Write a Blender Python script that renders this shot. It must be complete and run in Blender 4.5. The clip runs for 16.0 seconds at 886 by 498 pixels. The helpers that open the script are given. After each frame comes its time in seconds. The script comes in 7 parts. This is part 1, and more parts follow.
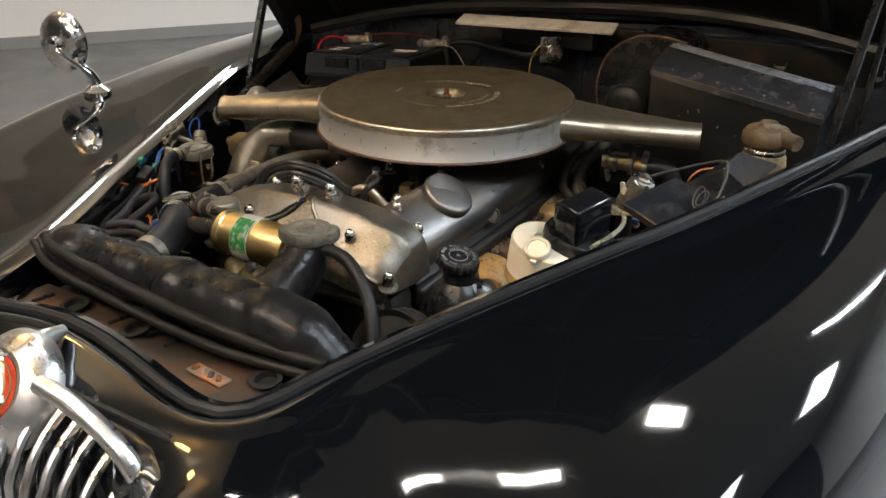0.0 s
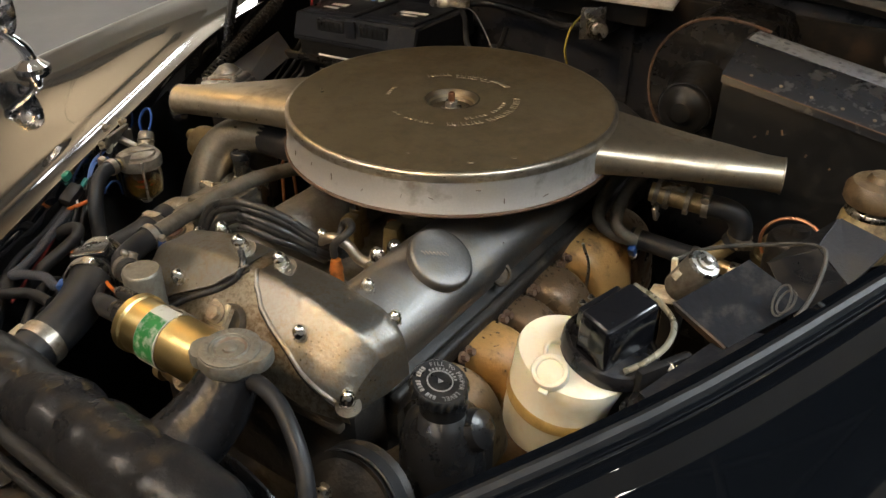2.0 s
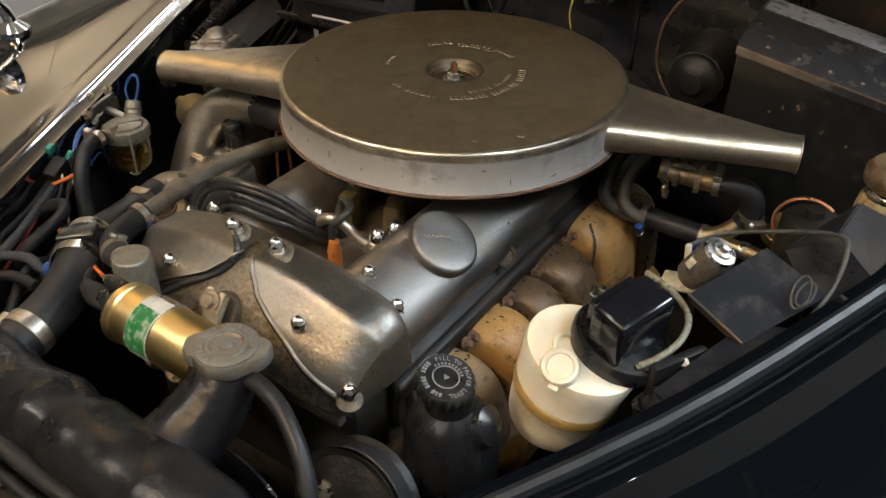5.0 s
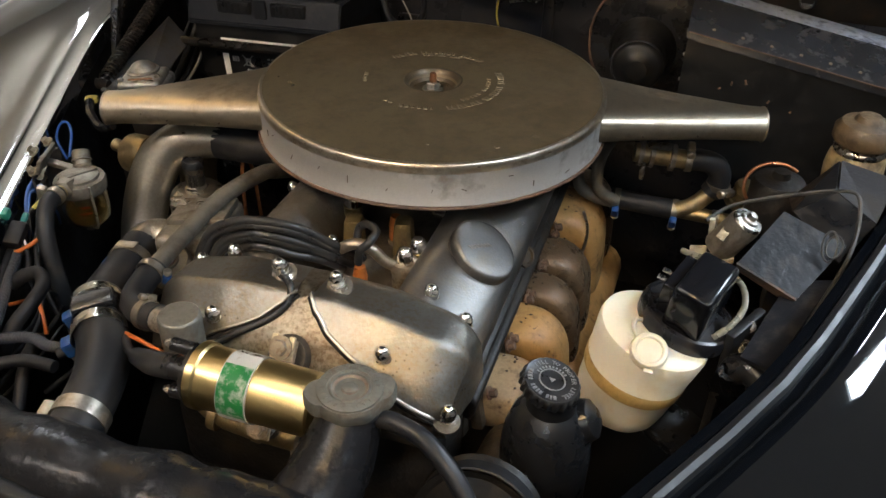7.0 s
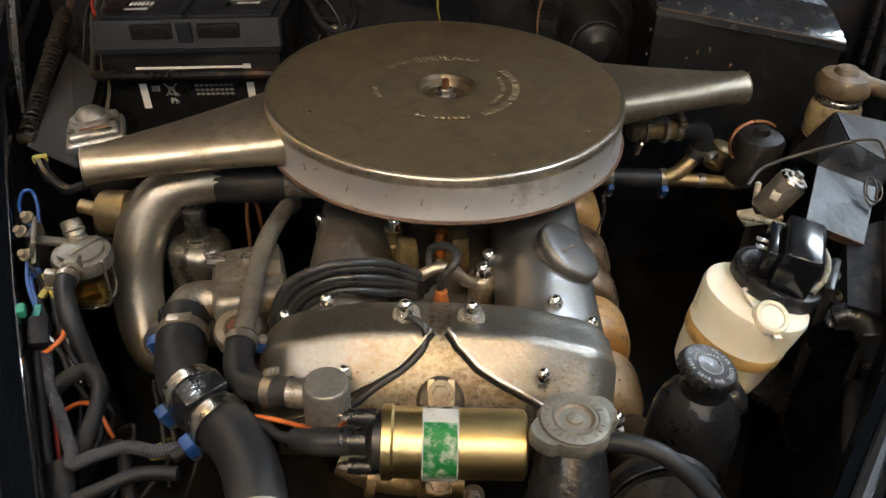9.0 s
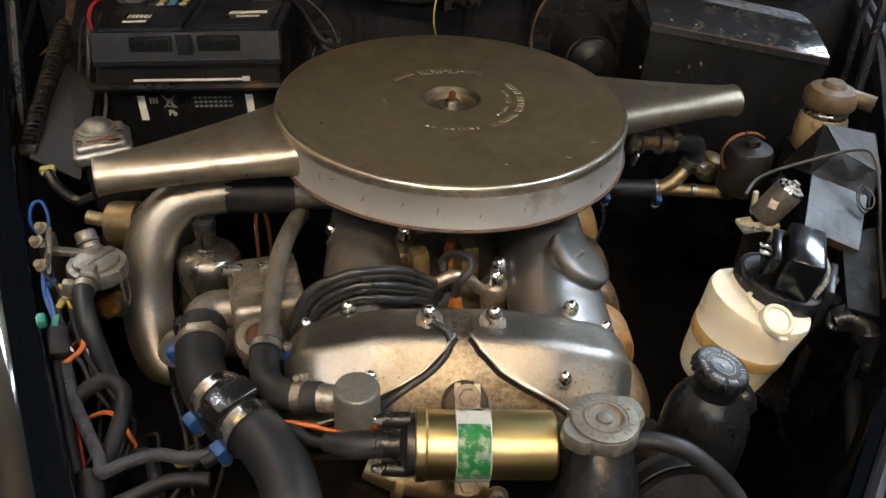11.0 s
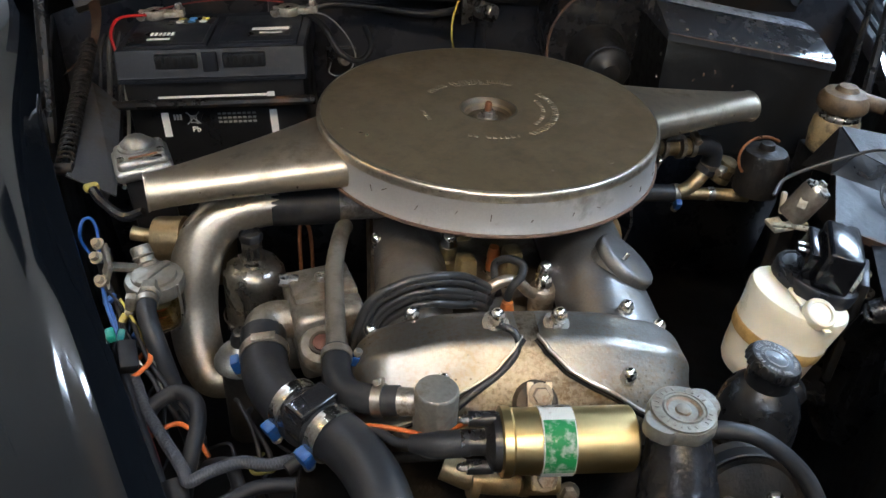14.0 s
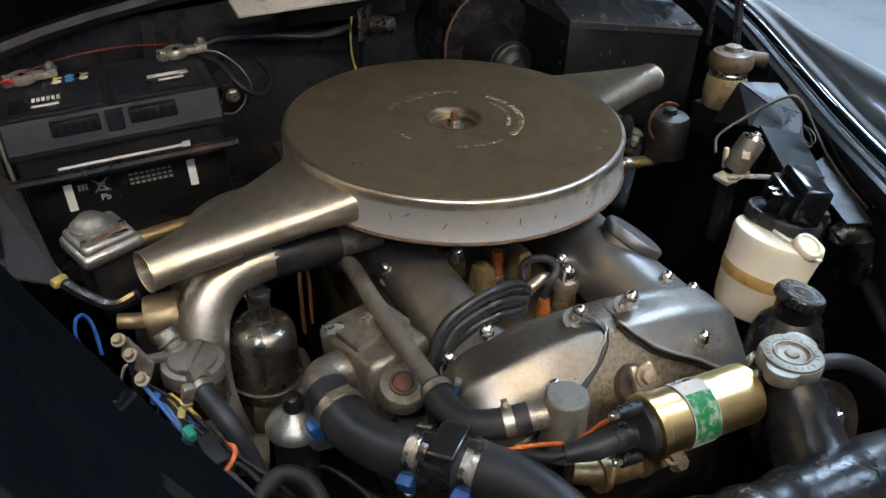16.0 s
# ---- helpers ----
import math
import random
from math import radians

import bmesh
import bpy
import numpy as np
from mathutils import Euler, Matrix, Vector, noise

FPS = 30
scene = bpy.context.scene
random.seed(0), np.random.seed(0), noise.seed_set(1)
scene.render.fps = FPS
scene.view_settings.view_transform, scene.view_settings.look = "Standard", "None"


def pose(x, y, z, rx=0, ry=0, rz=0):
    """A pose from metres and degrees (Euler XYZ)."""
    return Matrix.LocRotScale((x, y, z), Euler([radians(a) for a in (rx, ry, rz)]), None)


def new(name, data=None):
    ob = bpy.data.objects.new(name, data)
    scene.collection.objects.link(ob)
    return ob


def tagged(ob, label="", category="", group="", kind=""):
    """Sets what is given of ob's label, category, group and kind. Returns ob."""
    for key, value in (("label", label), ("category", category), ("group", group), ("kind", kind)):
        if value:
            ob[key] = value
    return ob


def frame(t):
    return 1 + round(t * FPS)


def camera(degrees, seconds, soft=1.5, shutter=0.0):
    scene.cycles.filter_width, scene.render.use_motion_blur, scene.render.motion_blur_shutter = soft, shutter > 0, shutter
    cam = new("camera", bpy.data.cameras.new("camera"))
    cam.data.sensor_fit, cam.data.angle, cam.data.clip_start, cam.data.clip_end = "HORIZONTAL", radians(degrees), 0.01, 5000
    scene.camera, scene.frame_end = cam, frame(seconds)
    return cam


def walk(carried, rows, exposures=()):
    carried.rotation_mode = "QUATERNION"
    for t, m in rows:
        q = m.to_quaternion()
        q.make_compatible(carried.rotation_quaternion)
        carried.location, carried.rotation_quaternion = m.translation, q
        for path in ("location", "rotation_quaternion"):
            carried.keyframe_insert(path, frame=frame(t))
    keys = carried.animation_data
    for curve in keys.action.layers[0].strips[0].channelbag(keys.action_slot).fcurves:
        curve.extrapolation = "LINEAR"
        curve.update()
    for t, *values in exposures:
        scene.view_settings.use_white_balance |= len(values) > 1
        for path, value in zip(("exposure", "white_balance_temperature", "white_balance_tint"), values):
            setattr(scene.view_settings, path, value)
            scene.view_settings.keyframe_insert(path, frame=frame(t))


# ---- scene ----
cam = camera(56.4, 16.0)
METRES, EYE, TILT, LEAN, TURN = 1.56, 1.344, -25.0, 0.0, 31.2
ROWS = [
    (0.0, 0.0, 0.0, 0.0, -0.0, 0.0, -0.0),
    (0.5, 0.0039, 0.0573, 0.0396, 0.28, -1.18, -0.19),
    (1.0, 0.0059, 0.1112, 0.0736, 0.45, -2.56, -0.52),
    (1.5, 0.0172, 0.153, 0.1024, 1.39, -4.56, -0.98),
    (2.0, 0.0338, 0.19, 0.1283, 3.0, -7.24, -1.59),
    (2.5, 0.0478, 0.2142, 0.1436, 4.54, -9.4, -2.09),
    (3.0, 0.0578, 0.2286, 0.1514, 5.71, -10.77, -2.56),
    (3.5, 0.0619, 0.2338, 0.1535, 6.26, -11.23, -2.95),
    (6.0, -0.0398, 0.2068, 0.1434, -3.78, -10.23, 0.4),
    (6.5, -0.0807, 0.2123, 0.1466, -7.68, -10.34, 2.1),
    (7.0, -0.1264, 0.2283, 0.1566, -11.99, -10.87, 4.2),
    (7.5, -0.1698, 0.2487, 0.1708, -16.11, -11.81, 6.32),
    (8.0, -0.2208, 0.2753, 0.1838, -21.09, -12.78, 8.54),
    (8.5, -0.2652, 0.3002, 0.194, -25.57, -13.76, 10.02),
    (9.0, -0.3009, 0.3176, 0.2009, -29.07, -14.4, 11.05),
    (9.5, -0.3217, 0.3245, 0.2049, -30.98, -14.62, 11.52),
    (12.0, -0.3375, 0.3236, 0.2064, -31.46, -13.45, 10.41),
    (12.5, -0.3346, 0.3236, 0.2058, -30.83, -13.21, 10.23),
    (13.0, -0.3293, 0.3192, 0.2049, -29.55, -12.88, 10.77),
    (13.5, -0.3427, 0.3203, 0.2093, -30.04, -13.03, 11.48),
    (14.0, -0.3934, 0.3432, 0.2168, -34.45, -13.54, 11.67),
    (14.5, -0.4324, 0.3644, 0.2248, -38.56, -14.09, 13.05),
    (15.0, -0.4685, 0.396, 0.2375, -43.81, -15.13, 15.0),
    (15.5, -0.494, 0.4304, 0.2535, -48.96, -16.6, 16.98),
    (16.0, -0.5117, 0.4693, 0.2703, -54.09, -18.37, 19.1),
]
walk(cam, [(t, pose(0.693, -1.156, EYE, TILT, LEAN, TURN) @ pose(METRES * x, METRES * y, METRES * z, 90 + pitch, roll, yaw)) for t, x, y, z, yaw, pitch, roll in ROWS],
     exposures=[(0.0, 0.05, 6850, 12), (3.0, 0.22, 7250, 12), (7.0, 0.1, 6500, 12), (9.5, 0.24, 6550, 12), (12.5, 0.24, 6000, 11), (14.5, 0.44, 5450, 10), (16.0, 0.28, 5550, 10)])
# unseen lights, added for fill and reflections: position, size, colour, power, turn
LAMPS = [((-1.8, -2.6, 4.1), (1.5, 0.4), (1.0, 0.95, 0.88), 34, 20), ((-3.75, 0.57, 4.1), (0.42, 0.5), (1.0, 0.62, 0.22), 26, -37), ((-3.2, 3.6, 4.1), (1.0, 0.16), (0.9, 0.96, 1.0), 90, -37),
         ((0.6, -3.0, 3.9), (0.36, 0.36), (1.0, 0.7, 0.36), 130, 0), ((-0.5, -2.5, 3.9), (0.36, 0.36), (1.0, 0.7, 0.36), 130, 0),
         # cool pair stands in for daylight from the right
         ((2.8, -0.9, 4.1), (1.0, 1.0), (0.74, 0.88, 1.0), 40, 53), ((3.6, 2.2, 4.1), (1.4, 1.2), (0.74, 0.88, 1.0), 60, 53),
         ((1.6, -3.4, 4.1), (0.3, 0.3), (1.0, 0.97, 0.92), 40, 53),
         ((-1.2, 3.4, 4.1), (0.08, 1.6), (0.82, 0.92, 1.0), 70, 10), ((2.2, 4.2, 4.1), (0.12, 2.4), (0.82, 0.92, 1.0), 70, -30),
         ((0.12, 0.4, 4.1), (0.36, 0.36), (1.0, 0.98, 0.95), 60, 10), ((-0.95, 0.35, 4.1), (0.5, 0.2), (1.0, 0.98, 0.95), 70, -10),
         # the long front strip is added to whiten the grille slats' reflections
         ((-0.85, -0.9, 4.1), (0.5, 0.16), (1.0, 0.98, 0.95), 40, 25), ((0.2, -5.6, 4.1), (3.2, 0.4), (0.85, 0.93, 1.0), 25, 0),
         ((-1.95, 1.95, 4.1), (0.5, 0.16), (0.88, 0.95, 1.0), 45, 28),
         ((-2.6, 2.3, 4.1), (0.2, 0.6), (0.85, 0.93, 1.0), 80, 8),
         # uplights added to brighten the ceiling mirrored in the left wing
         ((-4.9, 2.4, 4.1), (0.4, 1.6), (1.0, 0.88, 0.7), 17, -37), ((-4.3, -0.6, 4.1), (0.3, 1.2), (1.0, 0.88, 0.7), 15, -37)]
# world and light
world = bpy.data.worlds.new("world")
scene.world = world
world.use_nodes = True
world.node_tree.nodes["Background"].inputs[0].default_value = (0.75, 0.85, 1.0, 1)
world.node_tree.nodes["Background"].inputs[1].default_value = 0.05


# ---- node materials ----
def mat(name, base, rough=0.5, metal=0.0, dirt=None, dirt_amount=0.35, scale=40.0, bump=0.15, bump_scale=300.0,
        coat=0.0, spec=0.5, rough_var=0.12, tint=0.25, transmission=0.0, ior=1.45, emit=None, power=0.0,
        dirt_rough=0.75, dirt_metal=0.0, sss=0.0, spots=None, spot_scale=90.0, mottle=None, mottle_scale=300.0):
    """A surface with variation at two scales: a broad patchy stain and a fine grain."""
    m = bpy.data.materials.new(name)
    m.use_nodes = True
    nt = m.node_tree
    n, ln = nt.nodes, nt.links
    bs = n["Principled BSDF"]
    co = n.new("ShaderNodeTexCoord")
    big = n.new("ShaderNodeTexNoise")
    big.inputs["Scale"].default_value, big.inputs["Detail"].default_value, big.inputs["Roughness"].default_value = scale, 6, 0.65
    fine = n.new("ShaderNodeTexNoise")
    fine.inputs["Scale"].default_value, fine.inputs["Detail"].default_value = bump_scale, 4
    ln.new(co.outputs["Object"], big.inputs["Vector"])
    ln.new(co.outputs["Object"], fine.inputs["Vector"])
    low = tuple(c * (1 - tint) for c in base)
    high = tuple(min(1.0, c * (1 + tint)) for c in base)
    ramp = n.new("ShaderNodeMixRGB")
    ramp.inputs[1].default_value, ramp.inputs[2].default_value = (*low, 1), (*high, 1)
    ln.new(fine.outputs["Fac"], ramp.inputs[0])
    colour = ramp.outputs[0]
    mask = None
    if mottle:
        # close-set grainy corrosion, clearer in some patches than in others
        gr = n.new("ShaderNodeTexNoise")
        gr.inputs["Scale"].default_value, gr.inputs["Detail"].default_value, gr.inputs["Roughness"].default_value = mottle_scale, 5, 0.7
        ln.new(co.outputs["Object"], gr.inputs["Vector"])
        edge = n.new("ShaderNodeMapRange")
        edge.inputs[1].default_value, edge.inputs[2].default_value = 0.46, 0.6
        ln.new(gr.outputs["Fac"], edge.inputs[0])
        wide = n.new("ShaderNodeMapRange")
        wide.inputs[1].default_value, wide.inputs[2].default_value, wide.inputs[3].default_value = 0.35, 0.6, 0.25
        ln.new(big.outputs["Fac"], wide.inputs[0])
        mul = n.new("ShaderNodeMath")
        mul.operation = "MULTIPLY"
        ln.new(edge.outputs[0], mul.inputs[0])
        ln.new(wide.outputs[0], mul.inputs[1])
        mo = n.new("ShaderNodeMixRGB")
        mo.inputs[2].default_value = (*mottle, 1)
        ln.new(mul.outputs[0], mo.inputs[0])
        ln.new(colour, mo.inputs[1])
        colour = mo.outputs[0]
    if dirt:
        cr = n.new("ShaderNodeMapRange")
        cr.inputs[1].default_value, cr.inputs[2].default_value = 0.62 - 0.3 * dirt_amount, 0.78 - 0.2 * dirt_amount
        ln.new(big.outputs["Fac"], cr.inputs[0])
        mask = cr.outputs[0]
        mx = n.new("ShaderNodeMixRGB")
        mx.inputs[2].default_value = (*dirt, 1)
        ln.new(mask, mx.inputs[0])
        ln.new(colour, mx.inputs[1])
        colour = mx.outputs[0]
        mm = n.new("ShaderNodeMapRange")
        mm.inputs[3].default_value, mm.inputs[4].default_value = metal, dirt_metal
        ln.new(mask, mm.inputs[0])
        ln.new(mm.outputs[0], bs.inputs["Metallic"])
    else:
        bs.inputs["Metallic"].default_value = metal
    if spots:
        vo = n.new("ShaderNodeTexVoronoi")
        vo.inputs["Scale"].default_value = spot_scale
        ln.new(co.outputs["Object"], vo.inputs["Vector"])
        near = n.new("ShaderNodeMapRange")
        near.inputs[1].default_value, near.inputs[2].default_value, near.inputs[3].default_value, near.inputs[4].default_value = 0.1, 0.26, 1.0, 0.0
        ln.new(vo.outputs["Distance"], near.inputs[0])
        some = n.new("ShaderNodeMapRange")
        some.inputs[1].default_value, some.inputs[2].default_value = 0.52, 0.6
        ln.new(big.outputs["Fac"], some.inputs[0])
        both = n.new("ShaderNodeMath")
        both.operation = "MULTIPLY"
        ln.new(near.outputs[0], both.inputs[0])
        ln.new(some.outputs[0], both.inputs[1])
        sp = n.new("ShaderNodeMixRGB")
        sp.inputs[2].default_value = (*spots, 1)
        ln.new(both.outputs[0], sp.inputs[0])
        ln.new(colour, sp.inputs[1])
        colour = sp.outputs[0]
    ln.new(colour, bs.inputs["Base Color"])
    rr = n.new("ShaderNodeMapRange")
    rr.inputs[1].default_value, rr.inputs[2].default_value = 0.3, 0.7
    rr.inputs[3].default_value, rr.inputs[4].default_value = max(0.02, rough - rough_var), min(1, rough + rough_var)
    ln.new(big.outputs["Fac"], rr.inputs[0])
    out = rr.outputs[0]
    if dirt:
        dr = n.new("ShaderNodeMixRGB")
        dr.inputs[2].default_value = (dirt_rough,) * 3 + (1,)
        ln.new(mask, dr.inputs[0])
        ln.new(out, dr.inputs[1])
        out = dr.outputs[0]
    ln.new(out, bs.inputs["Roughness"])
    if bump:
        bp = n.new("ShaderNodeBump")
        bp.inputs["Strength"].default_value, bp.inputs["Distance"].default_value = bump, 0.002
        ln.new(fine.outputs["Fac"], bp.inputs["Height"])
        ln.new(bp.outputs[0], bs.inputs["Normal"])
    bs.inputs["Coat Weight"].default_value = coat
    bs.inputs["Coat Roughness"].default_value = 0.03
    bs.inputs["Specular IOR Level"].default_value = spec
    bs.inputs["Transmission Weight"].default_value = transmission
    bs.inputs["IOR"].default_value = ior
    if sss:
        bs.inputs["Subsurface Weight"].default_value = sss
        bs.inputs["Subsurface Radius"].default_value = (0.02, 0.015, 0.008)
    if emit:
        bs.inputs["Emission Color"].default_value = (*emit, 1)
        bs.inputs["Emission Strength"].default_value = power
    return m


PAINT = mat("black_paint", (0.0025, 0.0034, 0.005), 0.07, coat=1.0, bump=0.0, rough_var=0.02, scale=6)
BAY = mat("bay_black", (0.009, 0.009, 0.0095), 0.4, dirt=(0.028, 0.021, 0.015), dirt_amount=0.35, scale=14, bump=0.25, bump_scale=160)
FIREWALL = mat("firewall_black", (0.019, 0.02, 0.024), 0.3, dirt=(0.04, 0.03, 0.024), dirt_amount=0.15, scale=18, bump=0.2, bump_scale=120)
SATIN = mat("satin_black", (0.011, 0.011, 0.012), 0.3, dirt=(0.03, 0.024, 0.018), dirt_amount=0.3, scale=22, bump=0.2, bump_scale=140)
SEAL = mat("seal_rubber", (0.012, 0.013, 0.015), 0.4, bump=0.1)
LID = mat("lid_paint", (0.29, 0.235, 0.145), 0.37, metal=0.75, dirt=(0.165, 0.125, 0.075), dirt_amount=0.5, scale=8, bump=0.05, bump_scale=500, dirt_rough=0.47, dirt_metal=0.6, tint=0.1, mottle=(0.215, 0.175, 0.122), mottle_scale=75.0)
LIDSIDE = mat("lid_side_silver", (0.6, 0.59, 0.57), 0.42, metal=0.7, dirt=(0.2, 0.17, 0.13), dirt_amount=0.15, scale=14, bump=0.05, bump_scale=400, tint=0.1, dirt_metal=0.5)
SNOUT = mat("snout_silver", (0.56, 0.49, 0.375), 0.39, metal=0.95, bump=0.04, bump_scale=420, tint=0.08, rough_var=0.06, scale=24, mottle=(0.46, 0.4, 0.31), mottle_scale=60.0, dirt=(0.34, 0.27, 0.18), dirt_amount=0.3, dirt_metal=0.85, dirt_rough=0.5)
RUST = mat("rust", (0.17, 0.075, 0.03), 0.8, dirt=(0.07, 0.035, 0.02), scale=60, bump=0.4)
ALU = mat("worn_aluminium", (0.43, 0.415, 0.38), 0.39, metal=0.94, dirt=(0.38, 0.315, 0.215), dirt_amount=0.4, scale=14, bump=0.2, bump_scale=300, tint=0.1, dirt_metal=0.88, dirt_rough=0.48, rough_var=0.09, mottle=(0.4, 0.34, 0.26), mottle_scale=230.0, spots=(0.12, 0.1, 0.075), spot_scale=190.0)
ALU2 = mat("cast_aluminium", (0.34, 0.315, 0.275), 0.42, metal=0.85, dirt=(0.12, 0.095, 0.065), dirt_amount=0.45, scale=24, bump=0.35, bump_scale=350, dirt_metal=0.4, mottle=(0.16, 0.13, 0.095), mottle_scale=240.0)
ALUDARK = mat("oily_aluminium", (0.22, 0.2, 0.17), 0.48, metal=0.8, dirt=(0.09, 0.07, 0.05), dirt_amount=0.45, scale=25, bump=0.4, bump_scale=300, dirt_metal=0.3)
NUT = mat("plated_nut", (0.78, 0.76, 0.72), 0.2, metal=1.0, dirt=(0.4, 0.35, 0.28), dirt_amount=0.25, scale=120, bump=0.05, dirt_metal=0.9)
CHROME = mat("chrome", (0.85, 0.85, 0.86), 0.08, metal=1.0, bump=0.0, rough_var=0.04, tint=0.03)
STEEL = mat("zinc_steel", (0.46, 0.44, 0.4), 0.3, metal=1.0, dirt=(0.17, 0.13, 0.09), dirt_amount=0.35, scale=60, bump=0.1, dirt_metal=0.6)
GOLD = mat("gold_can", (0.72, 0.54, 0.24), 0.33, metal=1.0, bump=0.03, rough_var=0.05, tint=0.06, scale=20)
BAND = mat("dull_band", (0.4, 0.36, 0.3), 0.42, metal=1.0, dirt=(0.2, 0.155, 0.1), dirt_amount=0.4, scale=70, bump=0.1, dirt_metal=0.7)
BRASS = mat("dull_brass", (0.32, 0.25, 0.14), 0.42, metal=0.9, dirt=(0.12, 0.09, 0.05), scale=40, dirt_metal=0.3)
HOSE = mat("hose_rubber", (0.0125, 0.0132, 0.015), 0.44, spec=0.35, dirt=(0.045, 0.042, 0.038), dirt_amount=0.3, scale=16, bump=0.08, bump_scale=220)
OLDHOSE = mat("old_hose", (0.1, 0.09, 0.071), 0.6, dirt=(0.05, 0.04, 0.03), dirt_amount=0.4, scale=30, bump=0.3, bump_scale=200)
PLASTIC = mat("black_plastic", (0.009, 0.009, 0.01), 0.3, dirt=(0.025, 0.023, 0.02), dirt_amount=0.25, scale=25, bump=0.12, bump_scale=260)
BATTERY = mat("battery_case", (0.0085, 0.0088, 0.0095), 0.34, bump=0.1, bump_scale=400, dirt=(0.02, 0.018, 0.016), dirt_amount=0.15, scale=14)
BATTOP = mat("battery_lid", (0.019, 0.022, 0.029), 0.4, bump=0.1, bump_scale=400, dirt=(0.06, 0.062, 0.066), dirt_amount=0.15, scale=14, spec=0.16)
BOTTLE = mat("bottle_plastic", (0.7, 0.65, 0.52), 0.34, dirt=(0.6, 0.48, 0.28), dirt_amount=0.25, scale=12, bump=0.05, sss=0.3, tint=0.05)
STAIN = mat("bottle_stain", (0.42, 0.27, 0.09), 0.45, dirt=(0.25, 0.15, 0.05), scale=40, bump=0.1)
TAN = mat("manifold_enamel", (0.36, 0.2, 0.07), 0.42, dirt=(0.08, 0.047, 0.025), dirt_amount=0.36, scale=34, bump=0.3, bump_scale=250, tint=0.15, spots=(0.05, 0.025, 0.012), spot_scale=130.0)
WHITE = mat("white_print", (0.8, 0.79, 0.75), 0.5, bump=0.0, tint=0.03)
GREEN = mat("green_print", (0.025, 0.27, 0.07), 0.45, dirt=(0.72, 0.71, 0.66), dirt_amount=0.5, scale=95, bump=0.0, tint=0.1, dirt_rough=0.5)
PAPER = mat("rubbed_paper", (0.72, 0.71, 0.66), 0.5, bump=0.05, tint=0.05, dirt=(0.4, 0.33, 0.22), dirt_amount=0.2, scale=70)
BOOT = mat("orange_boot", (0.42, 0.13, 0.03), 0.55, bump=0.15, dirt=(0.14, 0.05, 0.02), scale=90)
HOUSEBLUE = mat("clamp_blue", (0.009, 0.045, 0.165), 0.35, bump=0.1, dirt=(0.02, 0.03, 0.05), scale=120)
BLUE = mat("blue_plastic", (0.016, 0.062, 0.22), 0.35, bump=0.05)
GREENP = mat("green_plastic", (0.015, 0.16, 0.11), 0.4, bump=0.05)
RED = mat("red_wire", (0.55, 0.02, 0.02), 0.4, bump=0.0)
YELLOW = mat("yellow_plastic", (0.35, 0.27, 0.05), 0.5, bump=0.1)
GREYW = mat("grey_wire", (0.25, 0.25, 0.24), 0.5, bump=0.05)
COPPER = mat("copper_pipe", (0.45, 0.2, 0.1), 0.35, metal=0.9, dirt=(0.1, 0.06, 0.03), scale=60, dirt_metal=0.4)
GLASS = mat("bowl_glass", (0.95, 0.93, 0.85), 0.03, transmission=1.0, bump=0.0, rough_var=0.0, ior=1.45, tint=0.0)
PETROL = mat("fuel", (0.45, 0.25, 0.06), 0.05, transmission=0.8, bump=0.0, rough_var=0.0, ior=1.4, tint=0.0)
GREYPANEL = mat("lit_worn_grey_sheet", (0.034, 0.035, 0.039), 0.4, dirt=(0.05, 0.044, 0.036), scale=15, bump=0.4, spec=0.2, dirt_amount=0.45)
FLOOR = mat("floor_epoxy", (0.17, 0.17, 0.175), 0.55, dirt=(0.15, 0.15, 0.152), scale=1.2, bump=0.02, bump_scale=60, tint=0.06)
WALLW = mat("white_brick", (0.86, 0.85, 0.82), 0.6, bump=0.2, bump_scale=60, scale=3, tint=0.03)
SKIRT = mat("grey_skirting", (0.3, 0.3, 0.3), 0.5, scale=4)
BADGE = mat("red_badge", (0.5, 0.06, 0.03), 0.3, coat=0.6, bump=0.0)
DARK = mat("grille_dark", (0.01, 0.01, 0.01), 0.6)


# ---- mesh helpers ----
def V(*a):
    return Vector(a)


def thing(name, at, label, category, group="", kind=""):
    ob = new(name)
    ob.empty_display_size = 0.02
    ob.location = at
    return tagged(ob, label, category, group, kind)


def origin_of(ob):
    p = Vector((0, 0, 0))
    while ob is not None:
        p = p + ob.location
        ob = ob.parent
    return p


def part(name, bm, material, parent=None, label="", sharp=38):
    """Links bm, which is in world places, as one mesh object under parent."""
    bmesh.ops.recalc_face_normals(bm, faces=bm.faces)
    base = origin_of(parent)
    if bm.verts:
        lo = Vector([min(v.co[i] for v in bm.verts) for i in range(3)])
        hi = Vector([max(v.co[i] for v in bm.verts) for i in range(3)])
        mid = (lo + hi) / 2
    else:
        mid = base
    bmesh.ops.translate(bm, verts=bm.verts, vec=-mid)
    lim = radians(sharp)
    for f in bm.faces:
        f.smooth = True
    for e in bm.edges:
        e.smooth = not (len(e.link_faces) == 2 and e.calc_face_angle(0) > lim)
    me = bpy.data.meshes.new(name)
    bm.to_mesh(me)
    bm.free()
    me.materials.append(material)
    ob = new(name, me)
    if parent is not None:
        ob.parent = parent
    ob.location = mid - base
    return tagged(ob, label) if label else ob


def solo(name, bm, material, label, category, group="", kind="", sharp=38):
    return tagged(part(name, bm, material, None, "", sharp), label, category, group, kind)


